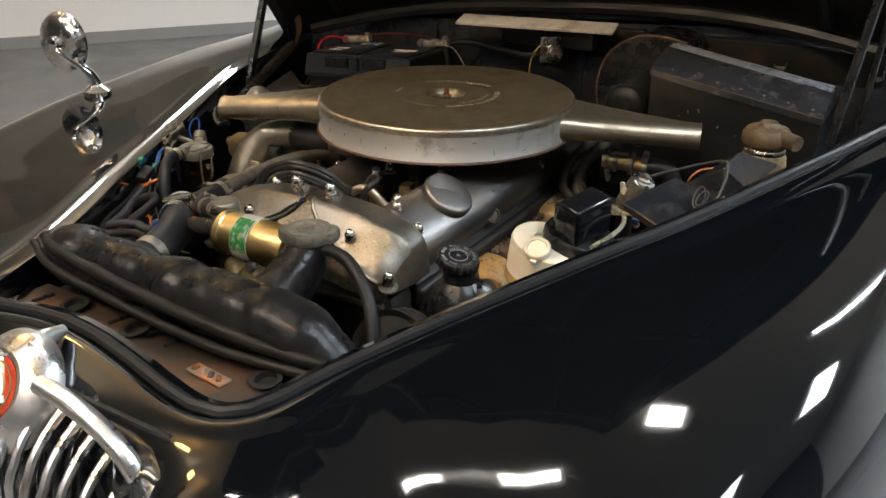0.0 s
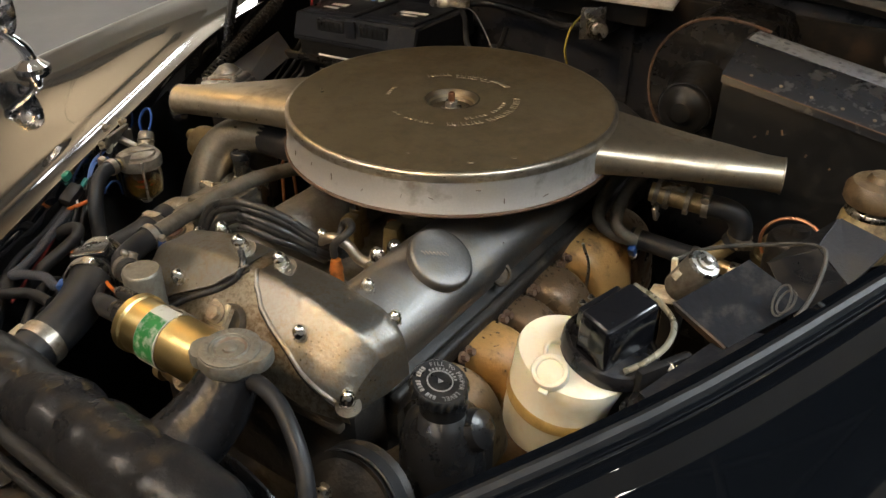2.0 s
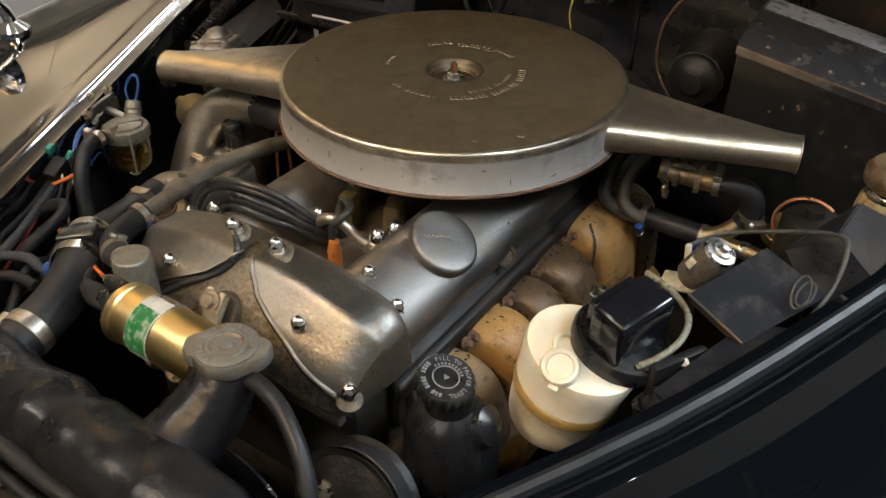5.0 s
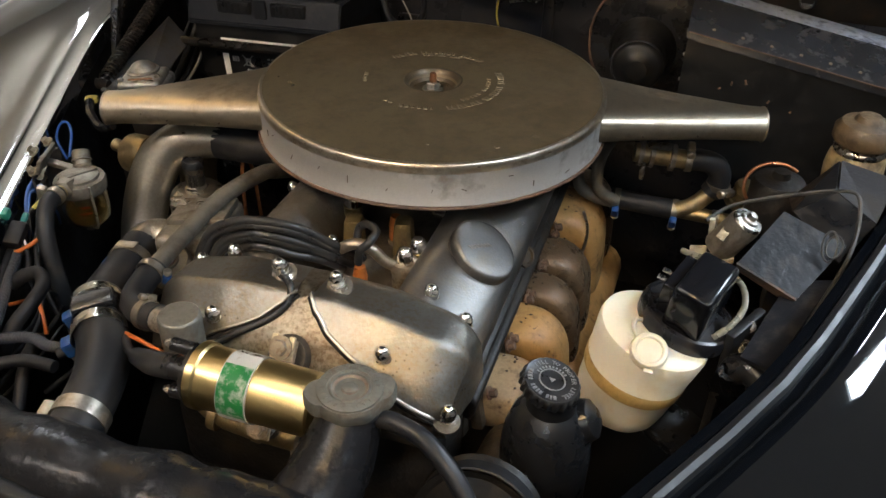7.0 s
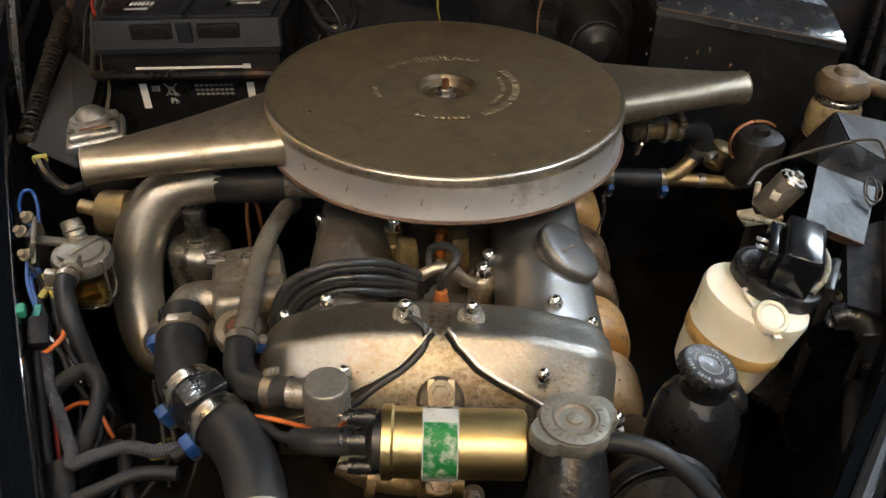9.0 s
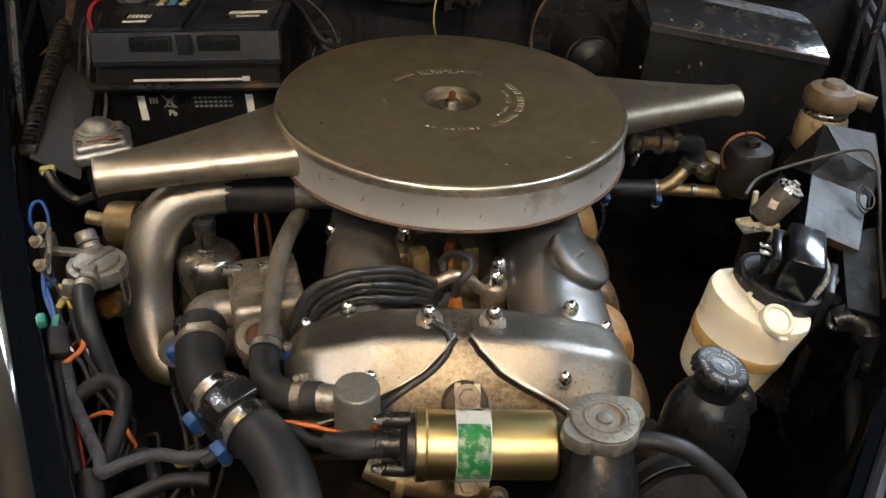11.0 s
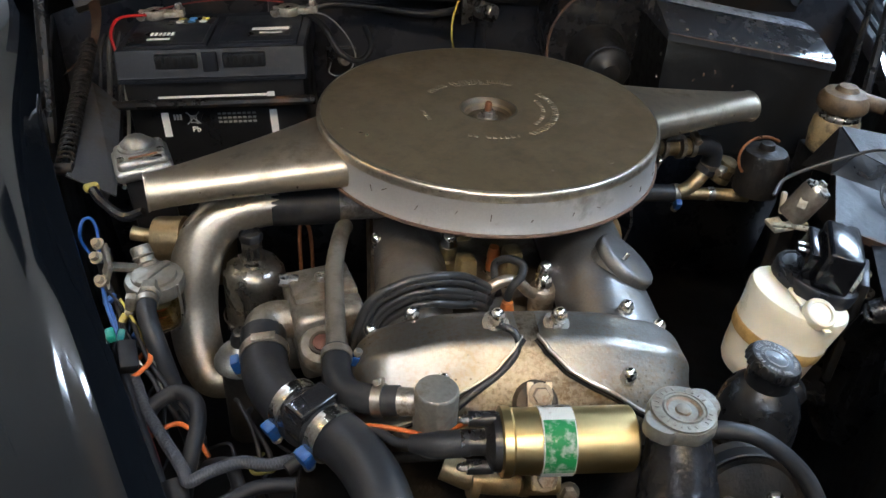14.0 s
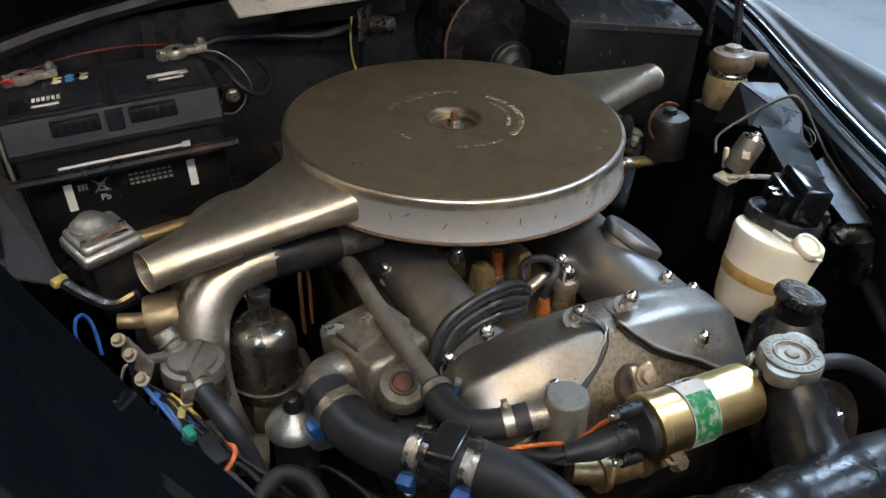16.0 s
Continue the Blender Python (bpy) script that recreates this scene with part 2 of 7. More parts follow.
def frame_of(axis, up=None):
    z = Vector(axis).normalized()
    u = Vector(up) if up is not None else (Vector((0, 0, 1)) if abs(z.z) < 0.9 else Vector((0, 1, 0)))
    x = u.cross(z).normalized()
    y = z.cross(x)
    return x, y, z


def rings(bm, loops, closed=True, cap=(True, True)):
    vs = [[bm.verts.new(p) for p in lp] for lp in loops]
    n = len(vs[0])
    for a, b in zip(vs, vs[1:]):
        for i in range(n if closed else n - 1):
            j = (i + 1) % n
            bm.faces.new((a[i], a[j], b[j], b[i]))
    if closed and cap[0]:
        bm.faces.new(vs[0][::-1])
    if closed and cap[1]:
        bm.faces.new(vs[-1])
    return bm


def lathe(profile, at, axis=(0, 0, 1), seg=28, bm=None, cap=(True, True)):
    """A turned body: profile of (radius, height along the axis)."""
    bm = bm or bmesh.new()
    x, y, z = frame_of(axis)
    at = Vector(at)
    loops = []
    for r, h in profile:
        r = max(r, 0.0003)
        loops.append([at + z * h + x * (r * math.cos(2 * math.pi * i / seg)) + y * (r * math.sin(2 * math.pi * i / seg)) for i in range(seg)])
    return rings(bm, loops, True, cap)


def smooth_path(pts, n=6):
    pts = [Vector(p) for p in pts]
    if len(pts) < 3:
        return pts
    ext = [2 * pts[0] - pts[1]] + pts + [2 * pts[-1] - pts[-2]]
    out = []
    for a, b, c, d in zip(ext, ext[1:], ext[2:], ext[3:]):
        for k in range(n):
            t = k / n
            out.append(0.5 * ((2 * b) + (c - a) * t + (2 * a - 5 * b + 4 * c - d) * t * t + (3 * b - a - 3 * c + d) * t ** 3))
    out.append(pts[-1])
    return out


def tube(pts, r, seg=10, n=6, bm=None, wob=0.0):
    """A bent round bar or hose; r may be a list, one radius a point."""
    bm = bm or bmesh.new()
    path = smooth_path(pts, n)
    m = len(path)
    rs = [r] * m if not isinstance(r, (list, tuple)) else [float(np.interp(i / (m - 1), np.linspace(0, 1, len(r)), r)) for i in range(m)]
    loops = []
    up = None
    for i, p in enumerate(path):
        d = (path[min(i + 1, m - 1)] - path[max(i - 1, 0)]).normalized()
        if up is None:
            x, y, z = frame_of(d)
        else:
            y = (up - d * up.dot(d)).normalized()
            x = y.cross(d)
        up = y
        k = rs[i]
        if wob:
            k *= 1 + wob * noise.noise(p * 30)
        loops.append([p + x * (k * math.cos(2 * math.pi * j / seg)) + y * (k * math.sin(2 * math.pi * j / seg)) for j in range(seg)])
    return rings(bm, loops)


def box(c, s, bevel=0.003, rot=(0, 0, 0), bm=None, seg=2, taper=1.0):
    """A rounded box about c, of size s, turned by rot degrees; taper shrinks its top."""
    bm = bm or bmesh.new()
    made = bmesh.ops.create_cube(bm, size=1)["verts"]
    for v in made:
        k = taper if v.co.z > 0 else 1.0
        v.co = Vector((v.co.x * s[0] * k, v.co.y * s[1] * k, v.co.z * s[2]))
    if bevel:
        es = list({e for v in made for e in v.link_edges})
        made = list({v for f in bmesh.ops.bevel(bm, geom=es, offset=bevel, segments=seg, affect="EDGES", profile=0.5)["faces"] for v in f.verts})
        made = list({v for v in made} | {w for v in made for e in v.link_edges for w in e.verts})
    m = Matrix.Translation(Vector(c)) @ Euler([radians(a) for a in rot]).to_matrix().to_4x4()
    bmesh.ops.transform(bm, matrix=m, verts=made)
    return bm


def sheet(fn, nu, nv, thick=0.0015, bm=None):
    """A skin with thickness over fn(u, v), u and v from 0 to 1."""
    bm = bm or bmesh.new()
    g = [[bm.verts.new(fn(i / nu, j / nv)) for j in range(nv + 1)] for i in range(nu + 1)]
    fs = [bm.faces.new((g[i][j], g[i + 1][j], g[i + 1][j + 1], g[i][j + 1])) for i in range(nu) for j in range(nv)]
    if thick:
        bmesh.ops.solidify(bm, geom=fs, thickness=thick)
    return bm


def quad_plate(a, b, c, d, thick=0.002):
    """A flat plate with four given corners."""
    a, b, c, d = map(Vector, (a, b, c, d))
    nrm = (b - a).cross(d - a).normalized() * thick
    bm = bmesh.new()
    return rings(bm, [[p for p in (a, b, c, d)], [p - nrm for p in (a, b, c, d)]])


def hexnut(at, axis, r=0.008, h=0.008, dome=True, bm=None):
    bm = bm or bmesh.new()
    lathe([(r * 1.45, -0.0008), (r * 1.45, 0.0012), (r * 1.15, 0.0014)], at, axis, 14, bm)
    lathe([(r, 0.001), (r, h), (r * 0.9, h + 0.0008)], at, axis, 6, bm)
    if dome:
        lathe([(r * 0.8, h), (r * 0.78, h + r * 0.45), (r * 0.55, h + r * 0.9), (r * 0.2, h + r * 1.08)], at, axis, 12, bm)
    return bm


def lerp_curve(table, y):
    return np.interp(y, [r[0] for r in table], [r[1] for r in table]), np.interp(y, [r[0] for r in table], [r[2] for r in table])

# ---- the hall ----
WA, WB = Vector((-5.777, 2.7, 0)), Vector((-4.476, 4.437, 0))
wd = (WB - WA).normalized()
wn = Vector((wd.y, -wd.x, 0))


def hall():
    room = [WA - wd * 12, WA + wd * 8]
    c, d = room[1] + wn * 11, room[0] + wn * 11
    plan = [room[0], room[1], c, d]
    bm = bmesh.new()
    rings(bm, [[Vector((p.x, p.y, -0.2)) for p in plan], [Vector((p.x, p.y, 0)) for p in plan]])
    tagged(part("floor", bm, FLOOR), "smooth grey painted concrete showroom floor", "floor", kind="structure")
    bm = bmesh.new()
    rings(bm, [[Vector((p.x, p.y, 4.2)) for p in plan], [Vector((p.x, p.y, 4.4)) for p in plan]])
    tagged(part("ceiling", bm, CEIL), "plain pale hall ceiling", "ceiling", kind="structure")
    for k, name in enumerate(("wall_west", "wall_north", "wall_east", "wall_south")):
        a, b = plan[k], plan[(k + 1) % 4]
        t = (b - a).normalized()
        n = Vector((t.y, -t.x, 0)) * 0.2
        bm = rings(bmesh.new(), [[a, b, b - n, a - n], [p + Vector((0, 0, 4.2)) for p in (a, b, b - n, a - n)]])
        tagged(part(name, bm, WALLW if k < 2 else WALLG if k == 2 else WALLS), "white painted brick wall" if k < 2 else "unseen plain hall wall, set dark for the wing's reflections" if k == 2 else "plain grey hall wall", "wall", kind="structure")
    bm = rings(bmesh.new(), [[room[0] + Vector((0, 0, z)), room[1] + Vector((0, 0, z)), room[1] + wn * 0.02 + Vector((0, 0, z)), room[0] + wn * 0.02 + Vector((0, 0, z))] for z in (0, 0.09)])
    tagged(part("baseboard", bm, SKIRT), "grey skirting board along the brick wall", "skirting", kind="structure")


CEIL = mat("ceiling_paint", (0.55, 0.49, 0.4), 0.7, scale=2)
# unseen walls: grey and dark tones chosen for reflections in chrome and paint
WALLS = mat("grey_hall_wall", (0.42, 0.42, 0.41), 0.7, scale=2)
WALLG = mat("hall_wall", (0.05, 0.05, 0.055), 0.7, scale=2)
hall()


def unseen_light_panel(at, size, colour, power, rot=0):
    """An added, unseen luminous panel hung on two rods; those along the brick wall are open above, the outermost closed
    below, the others have a steel back.
    """
    back, tray = at[0] > -3, at[0] < -4.2
    at, size = V(0, -0.2, 1) + (V(*at) - V(0, -0.2, 1)) * 0.84, (size[0] * 0.84, size[1] * 0.84)
    t = thing("unseen_light_panel", at, "unseen added light panel, rectangular, hanging in a metal frame", "lamp", "ceiling lights")
    part("diffuser", box(at, (size[0], size[1], 0.03), 0.004, (0, 0, rot)), mat("lamp_glow", (0.8, 0.8, 0.8), 0.5, emit=colour, power=power, bump=0), t)
    turn = Matrix.Translation(at) @ Euler((0, 0, radians(rot))).to_matrix().to_4x4()
    bm = bmesh.new()
    for dx, dy, sx, sy in ((0, 1, size[0] + 0.04, 0.02), (0, -1, size[0] + 0.04, 0.02), (1, 0, 0.02, size[1]), (-1, 0, 0.02, size[1])):
        box((dx * (size[0] / 2 + 0.01), dy * (size[1] / 2 + 0.01), 0.004), (sx, sy, 0.05), 0.003, bm=bm)
    if back or tray:
        box((0, 0, 0.032 if back else -0.027), (size[0] + 0.04, size[1] + 0.04, 0.012), 0.002, bm=bm)
    bmesh.ops.transform(bm, matrix=turn, verts=bm.verts)
    part("frame", bm, STEEL, t)
    for k in (-1, 1):
        p = turn @ V(k * (size[0] / 2 + 0.01), 0, 0.02)
        part("suspension_rod", tube([p, V(p.x, p.y, 4.2)], 0.005, 6), STEEL, t)


for args in LAMPS:
    unseen_light_panel(*args)

# ---- the car's body ----
EDGE_R = [(-0.66, 0.195, 0.876), (-0.6, 0.234, 0.892), (-0.5, 0.3, 0.918), (-0.41, 0.365, 0.941), (-0.35, 0.405, 0.955), (-0.26, 0.443, 0.957),
          (-0.16, 0.482, 0.961), (-0.086, 0.511, 0.967), (0.0, 0.548, 0.975), (0.076, 0.58, 0.981), (0.142, 0.607, 0.988), (0.25, 0.65, 0.998), (0.5, 0.715, 1.01), (0.7, 0.75, 1.015)]
EDGE_L = [(-0.66, -0.225, 0.876), (-0.57, -0.272, 0.885), (-0.496, -0.308, 0.888), (-0.39, -0.36, 0.899), (-0.254, -0.424, 0.909),
          (-0.12, -0.483, 0.922), (0.0, -0.535, 0.936), (0.1, -0.573, 0.951), (0.18, -0.595, 0.957), (0.3, -0.618, 0.966), (0.4, -0.643, 0.975), (0.7, -0.73, 0.99)]
FRONT = [(0, -0.03), (0, 0), (0.008, 0.002), (0.012, -0.004), (0.026, -0.004), (0.031, 0.003), (0.037, 0.004), (0.043, 0.0035), (0.047, 0.002), (0.051, 0.0), (0.056, -0.003), (0.062, -0.007), (0.069, -0.013),
         (0.078, -0.019), (0.09, -0.028), (0.103, -0.044), (0.114, -0.07), (0.122, -0.115), (0.127, -0.24), (0.127, -0.5)]


def side_profile(p, o):
    """The wing's section: gutter lip, channel, then a broad gently crowned top out to its crest and down the flank."""
    crest = 0.725 + 0.1 * p.y if p.x > 0 else 0.745 + 0.09 * p.y
    w = max(0.13, (crest - abs(p.x)) / max(0.7, abs(o.x)))
    dz = (0.976 + 0.06 * min(0.2, p.y) - 0.16 * max(0, -0.33 - p.y) if p.x > 0 else 0.954 + 0.06 * min(0.2, p.y)) - p.z
    out = [(0, -0.03), (0, 0), (0.008, 0.002), (0.012, -0.004), (0.032, -0.004), (0.036, 0.006), (0.044, 0.0098), (0.054, 0.0085), (0.066, 0.004), (0.076, 0.0012)]
    if p.x < 0:
        # the flange rises to a low roll, falls away outside it and runs on into the wing's top
        dz -= 0.1 * max(0.0, -0.12 - p.y)
        k = 0.9 * min(1.0, max(0.0, (-0.2 - p.y) / 0.16))
        roll = ((0.0006, -0.004), (0.003, -0.001), (0.009, 0.0009), (0.018, 0.0034), (0.0235, 0.0046), (0.0285, 0.0048), (0.0355, 0.0037), (0.043, 0.0023), (0.055, 0.0019))
        flat = (-0.004, -0.001, 0.0009, 0.0034, 0.0047, 0.0056, 0.0066, 0.0075, 0.0088)
        out = [(0, -0.03)] + [(x, k * z + (1 - k) * z1) for (x, z), z1 in zip(roll, flat)]
    x0, z0 = out[-1]
    out += [(x0 + (w - x0) * f, z0 + (dz - z0) * f + (0.035 if p.x > 0 else 0.026 - 0.04 * min(0.35, max(0.0, -p.y))) * w * 4 * f * (1 - f)) for f in (0.2, 0.4, 0.6, 0.8, 1.0)]
    return out + [(w + 0.03, dz - 0.022), (w + 0.055, dz - 0.055), (w + 0.075, dz - 0.11), (w + 0.09, dz - 0.25), (w + 0.095, dz - 0.5)]


def opening():
    """The edge of the bonnet opening, from the rear of one side round the nose to the rear of the other, with its outward way."""
    pts = []
    for y in np.linspace(0.7, -0.58, 45):
        x, z = lerp_curve(EDGE_R, y)
        pts.append(Vector((x, y, z)))
    nose = [(0.234, -0.6, 0.892), (0.214, -0.645, 0.886), (0.203, -0.685, 0.882), (0.182, -0.708, 0.88), (0.14, -0.711, 0.882), (0.06, -0.694, 0.888), (-0.04, -0.68, 0.894),
            (-0.11, -0.684, 0.892), (-0.17, -0.694, 0.887), (-0.215, -0.692, 0.88), (-0.245, -0.66, 0.879), (-0.258, -0.62, 0.88)]
    pts += smooth_path(nose, 3)
    for y in np.linspace(-0.57, 0.7, 45):
        x, z = lerp_curve(EDGE_L, y)
        pts.append(Vector((x, y, z)))
    for _ in range(3):
        pts = [pts[0]] + [(a + 2 * b + c) / 4 for a, b, c in zip(pts, pts[1:], pts[2:])] + [pts[-1]]
    out = []
    for i, p in enumerate(pts):
        d = pts[min(i + 1, len(pts) - 1)] - pts[max(i - 1, 0)]
        out.append(Vector((-d.y, d.x, 0)).normalized())
    for _ in range(6):
        out = [out[0]] + [(a + b + c).normalized() for a, b, c in zip(out, out[1:], out[2:])] + [out[-1]]
    return pts, out


car = thing("car", (0, 0.2, 0), "glossy black classic saloon car with its bonnet raised", "car")
RIM, OUT = opening()


def skin(i0, i1, fine=False):
    bm = bmesh.new()
    rows = []
    for p, o in zip(RIM[i0:i1 + 1], OUT[i0:i1 + 1]):
        w = max(0.0, -o.y) ** 2.5
        rows.append([p + o * ((1 - w) * s[0] + w * f[0]) + Vector((0, 0, (1 - w) * s[1] + w * f[1])) for s, f in zip(side_profile(p, o), FRONT)])
    for r in rows:
        for q in r:
            q.z -= 0.9 * max(0.0, -0.5 - q.y) ** 2 * min(1.0, max(0.0, (abs(q.x) - 0.28) / 0.15))
    if fine:
        rows = [smooth_path(r, 3) for r in rows]
    vs = [[bm.verts.new(q) for q in r] for r in rows]
    for a, b in zip(vs, vs[1:]):
        for j in range(len(a) - 1):
            bm.faces.new((a[j], a[j + 1], b[j + 1], b[j]))
    return bm


NR = 50
part("front_wing", skin(0, NR), PAINT, car, "glossy black front wing with a gutter along the bonnet opening", sharp=50)
part("nose_panel", skin(NR, len(RIM) - NR - 1), PAINT, car, "glossy black nose panel above the grille", sharp=50)
part("front_wing", skin(len(RIM) - NR - 1, len(RIM) - 1, True), PAINT, car, "glossy black front wing with a gutter along the bonnet opening", sharp=50)
part("gutter_seal", tube([p + o * 0.017 + Vector((0, 0, 0.0)) for p, o in zip(RIM[:-NR], OUT[:-NR])][::2], 0.0066, 8, 1), SEAL, car, "black rubber bonnet seal")


def inner_wing(side, table):
    def fn(u, v):
        y = -0.66 + 1.1 * u
        x, z = lerp_curve(table, y)
        return Vector((x - side * (0.0 + 0.05 * v * v), y, z - 0.02 - (z - 0.42) * v))
    part("inner_wing", sheet(fn, 24, 6, 0.002), BAY, car, "dirty black inner wing panel")


inner_wing(1, EDGE_R)
inner_wing(-1, EDGE_L)

# firewall with its ribs, scuttle shelf
bm = box((0.02, 0.46, 0.75), (1.5, 0.02, 0.7), 0.004)
part("bulkhead", bm, FIREWALL, car, "black painted bulkhead with rust marks")
part("scuttle_ledge", box((0.02, 0.5, 1.055), (1.5, 0.1, 0.02), 0.006, (0, -3.5, 0)), FIREWALL, car)
for x in (-0.3, 0.05):
    part("bulkhead_rib", box((x, 0.447, 0.8), (0.02, 0.01, 0.45), 0.004), FIREWALL, car)
SCUTTLE = mat("scuttle_paint", (0.02, 0.019, 0.018), 0.38, dirt=(0.06, 0.04, 0.028), dirt_amount=0.3, scale=16, bump=0.2, bump_scale=120)
part("scuttle_face", box((0.3, 0.449, 1.01), (0.62, 0.012, 0.09), 0.004, (18, 0, 0)), SCUTTLE, car, "dusty dark scuttle panel above the heater")
for x in (0.44, 0.6):
    part("drain_hole", lathe([(0.011, 0.0), (0.0125, 0.002), (0.0095, 0.0025), (0.009, -0.002)], (x, 0.441, 1.014), (0, -1, 0.33), 20, cap=(False, True)), SATIN, car, "dark drain hole")
part("bay_floor", box((0, -0.05, 0.42), (1.5, 1.3, 0.02), 0.003), BAY, car)

LINING = mat("bonnet_lining", (0.013, 0.013, 0.0135), 0.42, dirt=(0.022, 0.02, 0.017), scale=10)
# bonnet, hinged at the scuttle
HY, HZ, HA = 0.47, 1.075, radians(45)


def bonnet_pt(u, v, lift=0.0):
    s = 1.22 * v
    w = float(np.interp(s, (0, 0.27, 0.47, 0.72, 0.97, 1.15, 1.22), (0.685, 0.64, 0.575, 0.475, 0.35, 0.26, 0.2)))
    x = (2 * u - 1) * w
    dip = -0.11 * abs(2 * u - 1) ** 2.6 * (1 - 0.5 * v) + lift
    return Vector((x, HY - s * math.cos(HA) + dip * math.sin(HA), HZ + s * math.sin(HA) + dip * math.cos(HA) + x * 0.06))


part("bonnet", sheet(lambda u, v: bonnet_pt(u, v), 24, 16, 0.0015), PAINT, car, "raised glossy black bonnet")
part("bonnet_lining", sheet(lambda u, v: bonnet_pt(0.02 + 0.96 * u, 0.01 + 0.97 * v, -0.006), 24, 16, 0.001), LINING, car, "dull black bonnet underside")
for v in (0.02, 0.5, 0.93):
    part("bonnet_rib", tube([bonnet_pt(u, v, -0.014) for u in np.linspace(0.06, 0.94, 9)], 0.014, 8, 2), LINING, car)
for u in (0.12, 0.5, 0.88):
    part("bonnet_rib", tube([bonnet_pt(u, v, -0.014) for v in np.linspace(0.05, 0.92, 7)], 0.012, 8, 2), LINING, car)

# slam panel with its holes, seals and rusty bracket
def slam():
    t = part("slam_panel", box((-0.01, -0.652, 0.848), (0.47, 0.1, 0.006), 0.002, (-4, 0, 0)), SLAMM, car, "rusty black slam panel in front of the radiator")
    part("catch_plate", box((0.1, -0.655, 0.854), (0.055, 0.018, 0.003), 0.0012, (-4, 0, -6)), ORRUST, car, "bare rusty orange bracket")
    for k in range(4):
        part("catch_tab", box((0.08 + 0.0125 * k, -0.654 - 0.0012 * k, 0.8565), (0.006, 0.009, 0.004), 0.0015, (8 * k, 6, 12 * k)), (RUST, ORRUST, SLAMM, RUST)[k], car)
    for x in (-0.15, -0.041, 0.16):
        part("panel_hole", lathe([(0.016, 0), (0.018, 0.003), (0.012, 0.003), (0.011, -0.004)], (x, -0.632, 0.855), (0, -0.1, 1), 18, cap=(False, True)), DARK, car)
    for x, y in ((-0.075, -0.627), (-0.016, -0.62), (0.02, -0.628), (-0.2, -0.64)):
        part("panel_clip", box((x, y, 0.856), (0.028, 0.004, 0.005), 0.001, (0, 0, 75)), SATIN, car)
    part("seal_strip", tube([(-0.258, -0.585, 0.905), (-0.2, -0.608, 0.908), (-0.1, -0.617, 0.901), (0.0, -0.62, 0.893), (0.1, -0.619, 0.886), (0.17, -0.611, 0.879), (0.213, -0.598, 0.872)], 0.0078, 10, 5, wob=0.25), STRIP, car, "sagging black rubber strip")
    part("seal_strip", tube([(-0.265, -0.597, 0.9), (-0.2, -0.622, 0.893), (-0.1, -0.629, 0.884), (0.0, -0.631, 0.875), (0.1, -0.629, 0.869), (0.2, -0.61, 0.862)], 0.0058, 10, 5, wob=0.25), STRIP, car, "sagging black rubber strip")



STRIP = mat("old_rubber_strip", (0.008, 0.008, 0.008), 0.5, spec=0.3, dirt=(0.018, 0.016, 0.014), dirt_amount=0.3, scale=40, bump=0.3)
SLAMM = mat("slam_panel_paint", (0.03, 0.028, 0.026), 0.45, dirt=(0.1, 0.052, 0.027), dirt_amount=0.55, scale=13, bump=0.35, mottle=(0.055, 0.035, 0.022), mottle_scale=90.0)
ORRUST = mat("orange_rust", (0.24, 0.2, 0.17), 0.5, metal=0.4, dirt=(0.5, 0.15, 0.03), dirt_amount=0.5, scale=38, bump=0.5)
slam()

CHROMED = mat("old_chrome", (0.86, 0.86, 0.86), 0.32, metal=1.0, dirt=(0.75, 0.74, 0.72), dirt_amount=0.15, scale=30, bump=0.0, dirt_metal=1.0, dirt_rough=0.36, tint=0.02)
